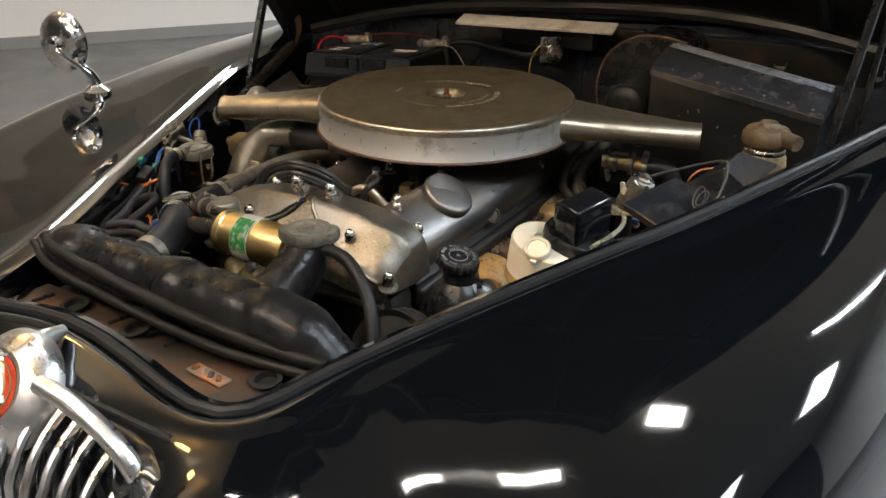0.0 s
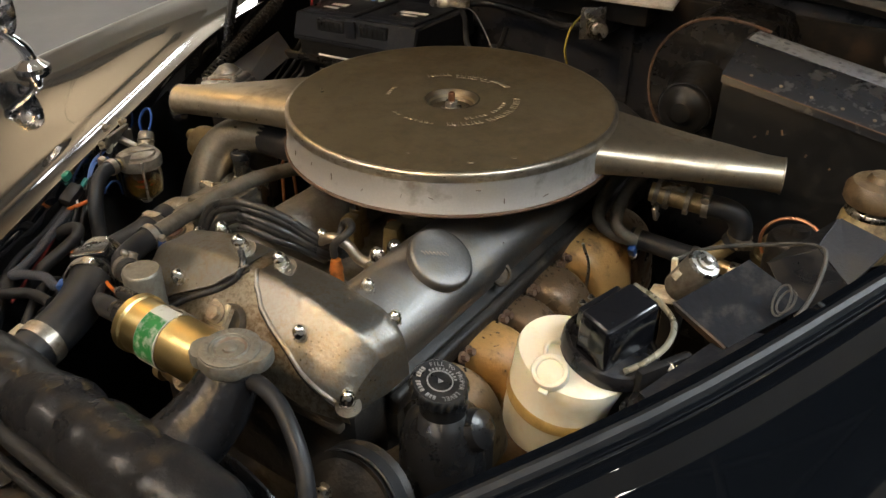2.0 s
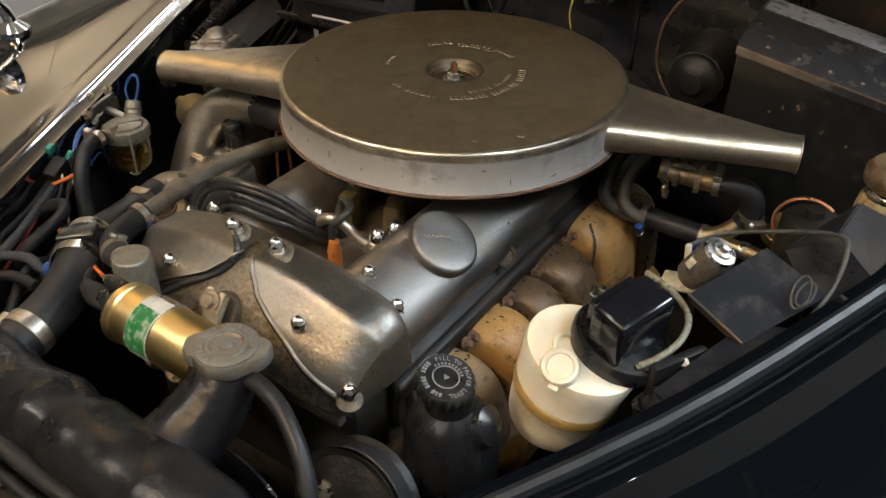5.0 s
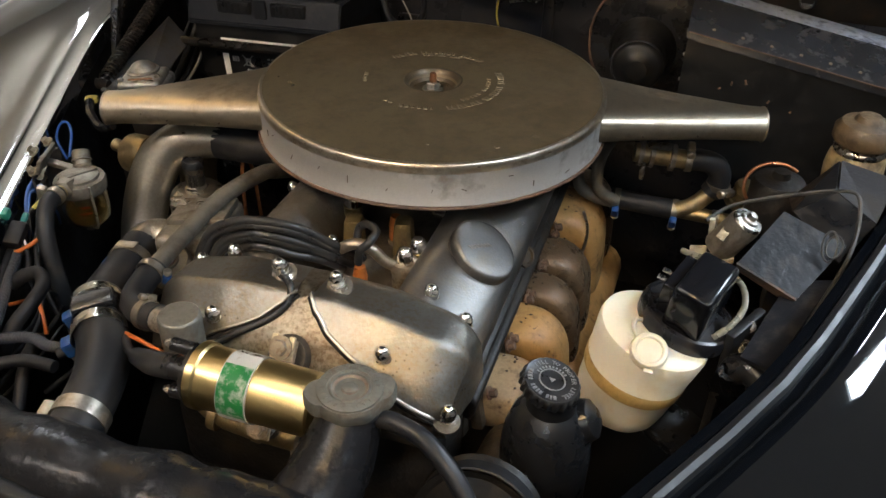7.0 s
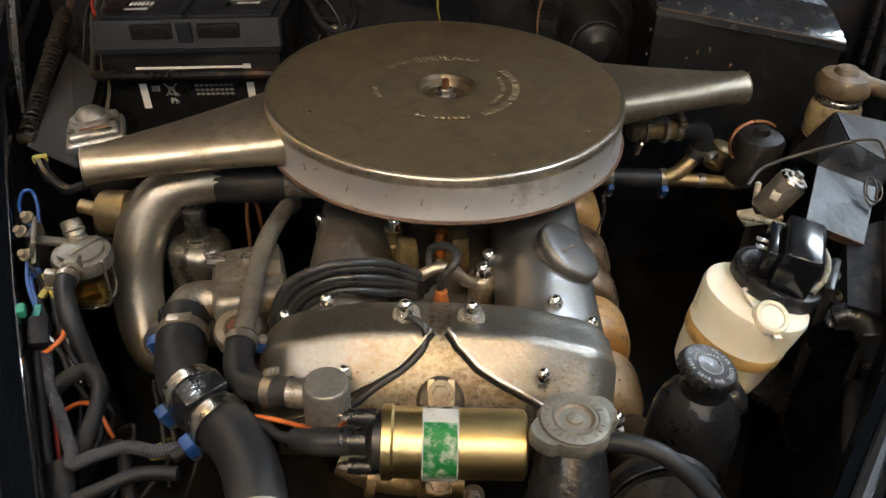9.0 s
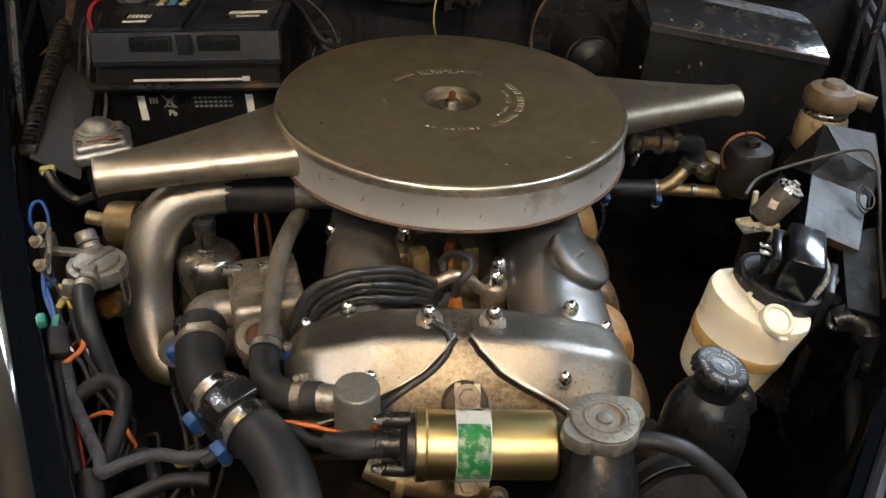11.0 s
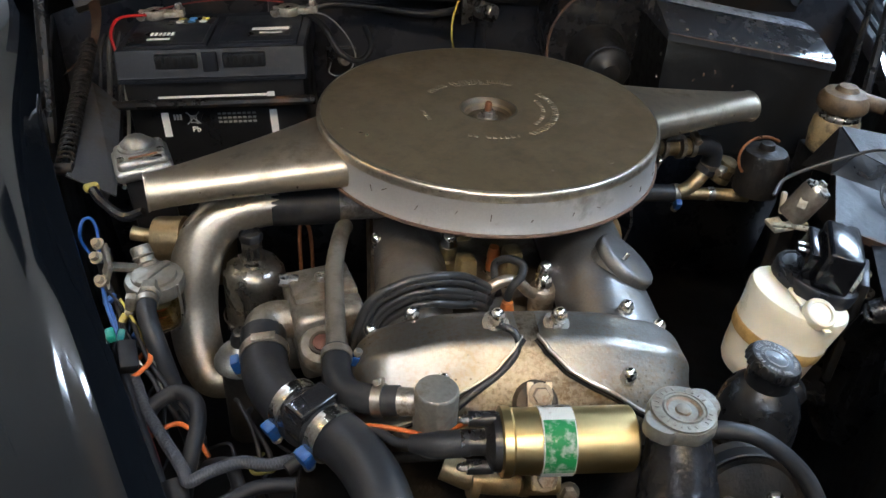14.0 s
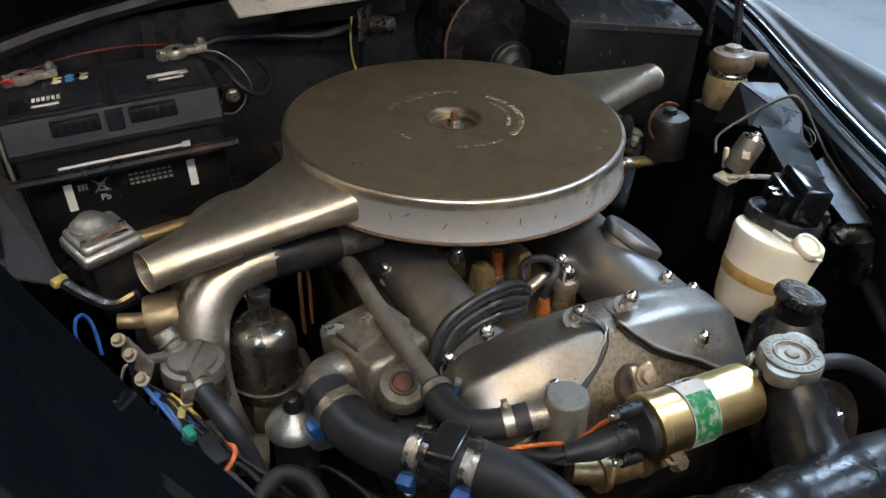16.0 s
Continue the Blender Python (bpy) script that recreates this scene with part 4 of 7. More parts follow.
# oil filler on the cover
part("filler_neck", lathe([(0.035, -0.03), (0.034, -0.002)], (0.127, -0.213, 0.912), (0.56, -0.04, 0.83), 32), ALU, engine)
cap = part("oil_filler_cap", lathe([(0.034, -0.002), (0.0372, 0.0), (0.0376, 0.002), (0.0376, 0.009), (0.0358, 0.0118), (0.033, 0.0128), (0.02, 0.0132), (0.0, 0.0134)], (0.127, -0.213, 0.912), (0.56, -0.04, 0.83), 40), CAMR, engine, "worn aluminium oil filler cap")
for k in range(7):
    part("embossed_bar", box((0.122 + 0.0022 * k, -0.232 + 0.004 * k, 0.9328 - 0.0016 * k), (0.006, 0.0014, 0.0008), 0.0003, (0, 34, 12), seg=1), ALU3, engine)

LEADS = mat("lead_rubber", (0.022, 0.022, 0.022), 0.33, dirt=(0.05, 0.046, 0.04), dirt_amount=0.3, scale=30, bump=0.06)
# spark plugs and boots
def plug(y, x=0.0):
    t = thing("spark_plug_cap", (x, y, 0.845), "brown rubber spark plug boot", "plug boot", "plug boots")
    part("boot", lathe([(0.008, 0), (0.0085, 0.012), (0.0075, 0.02), (0.0085, 0.022), (0.006, 0.036)], (x, y, 0.845), (0, 0, 1), 16), BOOT, t)
    part("collar", lathe([(0.011, -0.004), (0.011, 0.004)], (x, y, 0.845), (0, 0, 1), 6), STEEL, t)


for y in (-0.237, -0.13, -0.02, 0.09):
    plug(y)
VALLEYPIPE = mat("dull_nickel", (0.42, 0.36, 0.28), 0.36, metal=0.9, dirt=(0.2, 0.15, 0.1), dirt_amount=0.3, scale=40, bump=0.1, dirt_metal=0.6)
vp = thing("breather_pipe", (0.0, -0.22, 0.88), "bent dull nickel pipe with a ring fitting between the cam covers", "pipe")
part("pipe", tube([(-0.032, -0.225, 0.868), (-0.029, -0.233, 0.888), (-0.02, -0.236, 0.9), (-0.004, -0.233, 0.907), (0.012, -0.228, 0.9), (0.024, -0.225, 0.886), (0.034, -0.218, 0.877)], 0.0064, 14), VALLEYPIPE, vp)
part("ring_fitting", lathe([(0.008, 0.868), (0.0155, 0.869), (0.0165, 0.873), (0.0165, 0.879), (0.0145, 0.883), (0.008, 0.884)], (0.043, -0.213, 0), seg=26), VALLEYPIPE, vp)
part("pillar", lathe([(0.0145, 0.84), (0.0145, 0.868)], (0.043, -0.213, 0), seg=20), ALU3, vp)
solo("plug_lead", tube([(-0.001, -0.238, 0.886), (0.002, -0.24, 0.903), (0.012, -0.236, 0.915), (0.014, -0.222, 0.92), (0.0, -0.21, 0.919), (-0.012, -0.207, 0.91), (-0.012, -0.215, 0.895), (-0.008, -0.222, 0.878)], 0.0046, 10), LEADS, "black rubber spark plug lead", "cable", "plug leads")
for k in range(5):
    # the leads fan out over one another like hoops
    h, q = (0.944, 0.9385, 0.929, 0.9245, 0.915)[k], (0.0, 0.004, 0.011, 0.013, 0.021)[k]
    solo("plug_lead", tube([(-0.17 + q, -0.318 + 0.4 * q, 0.835), (-0.168 + q, -0.3 + 0.4 * q, 0.868 - 0.2 * q), (-0.15 + 0.8 * q, -0.288 + 0.3 * q, h - 0.024), (-0.118 + 0.5 * q, -0.282, h - 0.004), (-0.088 + 0.2 * q, -0.277 - 0.2 * q, h),
                            (-0.055 - 0.2 * q, -0.263 - 0.4 * q, h - 0.01), (-0.024 - 0.7 * q, -0.24 - 0.8 * q, 0.903 - 0.4 * q), (-0.01 - 0.6 * q, -0.205 - 1.2 * q, 0.868)], 0.0049, 10), LEADS, "black rubber spark plug lead", "cable", "plug leads")
solo("oil_feed_pipe", tube([(-0.033, -0.345, 0.9385), (-0.023, -0.352, 0.9395), (-0.0155, -0.358, 0.936), (-0.0145, -0.366, 0.927), (-0.022, -0.374, 0.917), (-0.036, -0.383, 0.908), (-0.059, -0.395, 0.897), (-0.078, -0.405, 0.885), (-0.1, -0.413, 0.868)], 0.0036, 10), LEADS, "thin black lead curling from a nut down the cam cover joint", "cable")
solo("ring_terminal", lathe([(0.009, -0.001), (0.009, 0.0015), (0.005, 0.002)], (-0.031, -0.341, 0.934), (0, -0.25, 1), 14), STEEL, "flat steel ring terminal under a cover nut", "terminal")

# castings and fittings in the plug valley
OCHRE = mat("ochre_casting", (0.2, 0.15, 0.07), 0.45, metal=0.5, dirt=(0.07, 0.05, 0.03), dirt_amount=0.4, scale=40, bump=0.3)
for x, y in ((-0.038, -0.165), (0.018, -0.15), (-0.03, -0.05), (0.03, -0.045), (-0.03, 0.06)):
    solo("valley_boss", box((x, y, 0.868), (0.026, 0.03, 0.05), 0.006, (0, 0, 12), taper=0.8), OCHRE, "ochre stained cast boss in the plug valley", "casting", "valley bosses")
for x, y in ((0.05, -0.19), (-0.055, -0.13), (0.055, -0.02)):
    ts = thing("tall_stud", (x, y, 0.85), "tall brass stud with a chrome dome nut", "stud", "valley studs")
    part("pillar", lathe([(0.0135, 0.845), (0.0135, 0.865), (0.011, 0.868), (0.011, 0.884)], (x, y, 0), seg=16), OCHRE, ts)
    part("dome", lathe([(0.0095, 0.884), (0.0095, 0.892), (0.0075, 0.898), (0.004, 0.901), (0.0, 0.9015)], (x, y, 0), seg=16), CHROME, ts)
# exhaust manifold
TANGREY = mat("grey_tan_enamel", (0.27, 0.19, 0.105), 0.5, dirt=(0.08, 0.05, 0.03), dirt_amount=0.28, scale=55, bump=0.3, spots=(0.05, 0.025, 0.012), spot_scale=130.0)
TANBURNT = mat("burnt_enamel", (0.12, 0.082, 0.05), 0.3, metal=0.4, dirt=(0.16, 0.085, 0.04), dirt_amount=0.35, scale=40, bump=0.35)
man = thing("exhaust_manifold", (0.2, -0.1, 0.75), "tan enamelled exhaust manifold with chipped rusty branches", "manifold")
CHIP = mat("enamel_chip", (0.03, 0.018, 0.012), 0.7, bump=0.2)
def branch(y, b, mm, drop=0.0, seed=0):
    path = smooth_path([(0.14, y, 0.786 - drop), (0.168, y + 0.001, 0.787 - drop), (0.183, y + 0.003, 0.784 - drop), (0.193, y + 0.006, 0.772 - drop), (0.197, y + 0.012, 0.75 - drop), (0.199, y + 0.02, 0.7), (0.199, y + 0.03, 0.62)], 6)
    loops = []
    for i, p in enumerate(path):
        d = (path[min(i + 1, len(path) - 1)] - path[max(i - 1, 0)]).normalized()
        side = Vector((0, 1, 0))
        up = d.cross(side).normalized() * -1
        lp = []
        for j in range(28):
            q = 2 * math.pi * j / 28
            cx, sx = math.cos(q), math.sin(q)
            lp.append(p + side * (b * math.copysign(abs(cx) ** 0.55, cx)) + up * (0.03 * math.copysign(abs(sx) ** 0.55, sx)))
        loops.append(lp)
    br = part("branch", rings(bmesh.new(), loops), mm, man, "tan enamelled exhaust branch with chips", sharp=60)
    rnd = random.Random(seed)
    for k in range(7):
        u = rnd.uniform(-0.7, 0.7) * b
        x = rnd.uniform(0.165, 0.19)
        part("enamel_chip", box((x, y + u + 0.003, 0.8182 - drop - max(0, x - 0.172) * 0.3), (rnd.uniform(0.0015, 0.005), rnd.uniform(0.0015, 0.003), 0.001), 0.0003, (0, 12, rnd.uniform(0, 90)), seg=1), CHIP, br)
    for dy in (-b, b):
        part("flange_nut", hexnut((0.168, y + dy, 0.806), (1, 0, 0.4), 0.005, 0.007, False), RUSTBARE, man)


for y, b, mm, drop in ((-0.262, 0.038, TANGREY, 0.012), (-0.175, 0.036, TAN, 0.006), (-0.1, 0.028, TANBURNT, 0.008), (-0.028, 0.034, TANBURNT, 0.004), (0.075, 0.05, TAN, -0.006), (0.165, 0.038, TANBURNT, 0.006)):
    branch(y, b, mm, drop, int(1000 * (y + 1)))
part("port_flange", box((0.156, -0.06, 0.782), (0.014, 0.5, 0.05), 0.004, (0, -10, 0)), OILYTAN, man, "burnt manifold flange")
part("collector", tube([(0.205, -0.26, 0.66), (0.208, 0.0, 0.65), (0.21, 0.2, 0.64)], 0.042, 16), TAN, man)

# ---- front fittings ----
wp = thing("water_pump_pipe", (-0.03, -0.43, 0.82), "dull brass pump pipe with bolted flange under the coil", "pipe")
part("pipe", tube([(-0.085, -0.43, 0.845), (-0.055, -0.44, 0.838), (-0.02, -0.44, 0.832), (0.02, -0.435, 0.825)], 0.013, 16), BRASS, wp)
for x in (-0.058, -0.012):
    part("flange", lathe([(0.0175, -0.004), (0.0175, 0.004)], (x, -0.44, 0.837), (1, 0, -0.15), 20), BRASS, wp)
for x, z in ((-0.03, 0.86), (0.03, 0.822), (0.0, 0.845)):
    part("bolt", hexnut((x, -0.447, z), (0, -0.9, 0.4), 0.0075, 0.008, False), ALUDARK, wp)
pul = thing("pulley", (0.2, -0.46, 0.78), "oily black pulley with a belt and steel bolts", "pulley")
part("wheel", lathe([(0.02, 0.02), (0.05, 0.012), (0.058, 0.016), (0.05, 0.004), (0.05, -0.004), (0.058, -0.016), (0.02, -0.02)], (0.2, -0.45, 0.8), (0.0, -0.94, 0.34), 40), OILY, pul)
part("belt", lathe([(0.0555, -0.008), (0.057, -0.007), (0.057, 0.007), (0.0555, 0.008)], (0.2, -0.45, 0.8), (0.0, -0.94, 0.34), 40, cap=(False, False)), HOSE, pul, "worn rubber drive belt")
for k in range(3):
    a = 0.6 + k * 2.09
    part("bolt", hexnut((0.2 + 0.026 * math.cos(a), -0.468 + 0.009 * math.sin(a), 0.806 + 0.024 * math.sin(a)), (0, -0.94, 0.34), 0.007, 0.006, False), STEEL, pul)
part("hub", lathe([(0.03, -0.14), (0.03, 0.0)], (0.2, -0.45, 0.8), (0.0, -0.94, 0.34), 24), OILYTAN, pul)

# ---- cooling ----
radiator = thing("radiator", (0, -0.58, 0.45), "black painted radiator with a lumpy header tank", "radiator")
part("core", box((-0.02, -0.585, 0.63), (0.44, 0.05, 0.42), 0.006), BAY, radiator)
TANK = mat("tank_paint", (0.01, 0.01, 0.011), 0.28, spec=0.24, dirt=(0.022, 0.02, 0.0185), dirt_amount=0.18, scale=13, bump=0.7, bump_scale=70, dirt_rough=0.55, rough_var=0.1)
part("header_tank", tube([(-0.248, -0.572, 0.868), (-0.225, -0.575, 0.885), (-0.15, -0.577, 0.888), (0.0, -0.577, 0.887), (0.1, -0.577, 0.885), (0.16, -0.577, 0.88), (0.195, -0.575, 0.858), (0.208, -0.573, 0.82)],
                         [0.02, 0.036, 0.039, 0.04, 0.041, 0.04, 0.037, 0.03], 40, 14, wob=0.2), TANK, radiator, "glossy black dented header tank")

part("filler_pipe", tube([(0.085, -0.56, 0.88), (0.09, -0.535, 0.888), (0.097, -0.505, 0.908), (0.099, -0.485, 0.93), (0.099, -0.479, 0.945)], [0.036, 0.034, 0.031, 0.026, 0.0235], 28), TANK, radiator, "black filler pipe")
part("filler_rim", lathe([(0.024, 0.938), (0.027, 0.941), (0.027, 0.947)], (0.099, -0.479, 0), seg=28), SATIN, radiator)


CAPMET = mat("matte_cap_metal", (0.215, 0.208, 0.18), 0.55, metal=0.75, dirt=(0.14, 0.11, 0.075), dirt_amount=0.4, scale=50, bump=0.3, bump_scale=300, dirt_metal=0.4)


def rad_cap():
    c = Vector((0.099, -0.479, 0.0))
    loops = []
    for z, sc in ((0.944, 0.97), (0.9465, 1.0), (0.954, 1.0), (0.957, 0.96)):
        lp = []
        for k in range(72):
            a = 2 * math.pi * k / 72
            ear = max(0.0, math.cos(a - radians(28)) ** 2 - 0.72) / 0.28
            r = (0.028 + 0.0005 * math.cos(9 * a) + 0.0085 * ear ** 0.7) * sc
            lp.append(c + Vector((r * math.cos(a), r * math.sin(a), z)))
        loops.append(lp)
    t = part("radiator_cap", rings(bmesh.new(), loops), CAPMET, radiator, "worn grey metal radiator cap with two ears")
    part("raised_ring", lathe([(0.0262, 0.956), (0.026, 0.9588), (0.0245, 0.9594), (0.0185, 0.9594), (0.0178, 0.9584), (0.0168, 0.9584), (0.016, 0.9598), (0.0148, 0.9598), (0.0138, 0.9578)], c, seg=48, cap=(False, False)), CAPMET, t)
    part("rivet_dish", lathe([(0.0144, 0.9586), (0.0128, 0.9572), (0.0102, 0.9566), (0.0068, 0.9568), (0.0058, 0.9582)], c, seg=32, cap=(False, True)), RUSTDISH, t, "rusty brown dish round the rivet")
    part("rivet", lathe([(0.0062, 0.9575), (0.0058, 0.959), (0.004, 0.9598), (0.0, 0.96)], c, seg=20), CAPMET, t, "small dull rivet")
    for k in range(22):
        a = 2 * math.pi * k / 24 + 0.4
        if k % 7 == 4:
            continue
        part("embossed_mark", box((c.x + 0.0214 * math.cos(a), c.y + 0.0214 * math.sin(a), 0.9595), (0.0036, 0.0012 if k % 2 else 0.0022, 0.0009), 0.0003, (0, 0, math.degrees(a) + 12 * (k % 3 - 1)), seg=1), CAPLETTER, t)


CAPLETTER = mat("cap_letter_grime", (0.19, 0.175, 0.145), 0.5, metal=0.7, scale=80)
RUSTDISH = mat("rusty_dish", (0.2, 0.165, 0.125), 0.5, metal=0.5, dirt=(0.11, 0.06, 0.03), dirt_amount=0.55, scale=90, bump=0.4, dirt_rough=0.7)
rad_cap()
solo("overflow_hose", tube([(0.118, -0.481, 0.934), (0.14, -0.484, 0.938), (0.17, -0.492, 0.932), (0.205, -0.51, 0.905), (0.225, -0.53, 0.86), (0.23, -0.545, 0.8), (0.23, -0.55, 0.72)], 0.0075, 10), HOSE, "dark rubber overflow hose", "hose")


def clamp(p, axis, r, w=0.011, screw=(1, 0, 0), blue=False, name="hose_clamp", metal=BAND, size=1.0):
    ax = Vector(axis).normalized()
    t = thing(name, p, "plated steel worm-drive hose clamp" + (" with a blue screw housing" if blue else ""), "hose clamp", "hose clamps")
    part("band", lathe([(r, -w / 2), (r + 0.0012, -w / 2), (r + 0.0012, w / 2), (r, w / 2)], p, ax, 32, cap=(False, False)), metal, t)
    s = Vector(screw)
    s = (s - ax * s.dot(ax)).normalized()
    q = Vector(p) + s * (r + 0.005 * size)
    side = ax.cross(s)
    bm = box((0, 0, 0), (0.017 * size, max(w, 0.008) * 1.2 * size, 0.0105 * size), 0.0022 * size)
    mm = Matrix((side, ax, s)).transposed().to_4x4()
    mm.translation = q
    bmesh.ops.transform(bm, matrix=mm, verts=bm.verts)
    part("housing", bm, HOUSEBLUE if blue else metal, t)
    part("screw", lathe([(0.0035 * size, 0.0), (0.0035 * size, 0.002), (0.0055 * size, 0.003), (0.0055 * size, 0.007), (0.0045 * size, 0.008), (0.0, 0.0082)], q + side * 0.0075 * size, side, 14), metal, t)
    return t


top_hose = thing("top_hose", (-0.2, -0.4, 0.86), "thick black rubber radiator top hose in two lengths", "hose")
part("hose_upper", tube([(-0.259, -0.262, 0.862), (-0.257, -0.285, 0.859), (-0.25, -0.325, 0.86), (-0.232, -0.368, 0.87), (-0.205, -0.41, 0.882)], 0.0235, 22, 7), HOSE, top_hose)
part("hose_lower", tube([(-0.195, -0.42, 0.889), (-0.172, -0.442, 0.89), (-0.15, -0.475, 0.888), (-0.137, -0.515, 0.884), (-0.13, -0.555, 0.878)], 0.0235, 22, 7), HOSE, top_hose)
part("joiner", tube([(-0.22, -0.395, 0.885), (-0.185, -0.43, 0.89)], 0.021, 20), STEEL, top_hose)
TAPE = mat("shiny_tape", (0.012, 0.012, 0.013), 0.13, bump=0.9, bump_scale=70, coat=0.5)
part("tape_flap", box((-0.2005, -0.4125, 0.9105), (0.026, 0.04, 0.009), 0.003, (6, -6, -50), seg=3), TAPE, top_hose, "crumpled shiny tape flap")
part("tape_edge", box((-0.2145, -0.4215, 0.9), (0.024, 0.007, 0.02), 0.002, (0, 10, -50), seg=2), TAPE, top_hose)
part("tape_wrap", tube([(-0.214, -0.397, 0.886), (-0.207, -0.4055, 0.888), (-0.2, -0.4135, 0.889), (-0.19, -0.4245, 0.889)], [0.0225, 0.0242, 0.0242, 0.0225], 22, 5, wob=0.3), TAPE, top_hose, "shiny black tape wrapped round the joint")
upper = clamp((-0.2555, -0.292, 0.8592), (0.13, -1, -0.02), 0.0241, 0.012, (-1, 0, -0.3), True)
part("maker_tag", box((-0.2555, -0.292, 0.8846), (0.024, 0.0105, 0.0012), 0.0004, (0, -4, 6)), RIMMET, upper, "pale stamped tag on the band")
clamp((-0.2165, -0.392, 0.8845), (0.62, -0.78, 0.06), 0.0247, 0.012, (-0.75, -0.5, -0.35), True, metal=STEEL)
clamp((-0.184, -0.431, 0.89), (0.63, -0.77, 0.0), 0.0247, 0.013, (-0.75, -0.6, -0.3), True, metal=STEEL)
clamp((-0.136, -0.522, 0.883), (0.2, -0.97, -0.1), 0.0238, 0.014, (-1, 0, 0.1))


def thermostat_housing():
    t = thing("thermostat_housing", (-0.2, -0.27, 0.84), "grey cast thermostat housing with a hose elbow", "housing")
    part("body", box((-0.196, -0.235, 0.858), (0.074, 0.1, 0.078), 0.009, (-6, -4, 14), seg=3), HOUSING, t)
    part("top_flange", box((-0.2, -0.222, 0.897), (0.066, 0.06, 0.01), 0.003, (-6, -4, 14)), HOUSING, t)
    part("cover", lathe([(0.025, 0), (0.025, 0.012), (0.022, 0.016), (0.012, 0.017)], (-0.195, -0.298, 0.868), (-0.05, -0.35, 1), 26), HOUSING, t)
    part("sender_cap", lathe([(0.0095, 0), (0.0095, 0.003), (0.006, 0.005), (0.0, 0.0055)], (-0.196, -0.304, 0.884), (-0.05, -0.3, 1), 18), RUSTRED, t, "rusty red sender cap")
    part("sender_ring", lathe([(0.0125, -0.001), (0.0138, 0.001), (0.0132, 0.0028), (0.0108, 0.003), (0.0098, 0.001)], (-0.196, -0.304, 0.8835), (-0.05, -0.3, 1), 22, cap=(False, False)), OILYTAN, t, "grimy ring round the sender")
    part("elbow", tube([(-0.195, -0.25, 0.862), (-0.232, -0.243, 0.866), (-0.255, -0.25, 0.865), (-0.259, -0.27, 0.861)], [0.018, 0.02, 0.0225, 0.0225], 20), HOUSING, t)
    part("bolt", hexnut((-0.2, -0.222, 0.9), (0, 0, 1), 0.007, 0.008, False), STEEL, t)
    part("sender", tube([(-0.225, -0.215, 0.895), (-0.245, -0.215, 0.897)], 0.007, 8), STEEL, t)
    part("foot", box((-0.175, -0.26, 0.79), (0.05, 0.07, 0.09), 0.01), ALUDARK, t)


HOUSING = mat("grimy_housing", (0.27, 0.25, 0.215), 0.42, metal=0.85, dirt=(0.12, 0.085, 0.05), dirt_amount=0.5, scale=24, bump=0.35, bump_scale=300, dirt_metal=0.45, mottle=(0.15, 0.125, 0.09), mottle_scale=150.0)
RUSTRED = mat("rust_red", (0.1, 0.036, 0.024), 0.6, dirt=(0.05, 0.03, 0.024), scale=200, bump=0.2, dirt_amount=0.5)
thermostat_housing()
bp = thing("bypass_hose", (-0.18, -0.25, 0.86), "thin grey hose running forward to a black rubber bend", "hose")
part("grey_hose", tube([(-0.18, -0.06, 0.868), (-0.177, -0.09, 0.884), (-0.18, -0.12, 0.897), (-0.186, -0.2, 0.908), (-0.184, -0.28, 0.908), (-0.181, -0.345, 0.905)], 0.0098, 12), OLDHOSE, bp, "old grey cloth-covered hose")
part("bend", tube([(-0.181, -0.34, 0.905), (-0.18, -0.368, 0.902), (-0.17, -0.393, 0.902), (-0.148, -0.408, 0.907), (-0.125, -0.415, 0.912)], 0.0135, 14), HOSE, bp)
clamp((-0.181, -0.348, 0.905), (0.03, -1, -0.1), 0.0138, 0.008, (0.9, 0, -0.3), True, size=0.75)
clamp((-0.142, -0.41, 0.908), (0.95, -0.3, 0.2), 0.0138, 0.009, (0, 0.6, 0.8), size=0.6)


def water_outlet():
    t = thing("water_outlet", (-0.094, -0.424, 0.87), "dull cast water outlet with a round flat top", "housing")
    part("body", lathe([(0.021, 0.87), (0.0195, 0.885), (0.0195, 0.931), (0.0185, 0.9332), (0.0175, 0.934), (0.0, 0.934)], (-0.094, -0.424, 0), seg=30), CAPMET, t)
    part("spigot", tube([(-0.13, -0.414, 0.911), (-0.1, -0.42, 0.914)], 0.0125, 18), ALU2, t)


water_outlet()


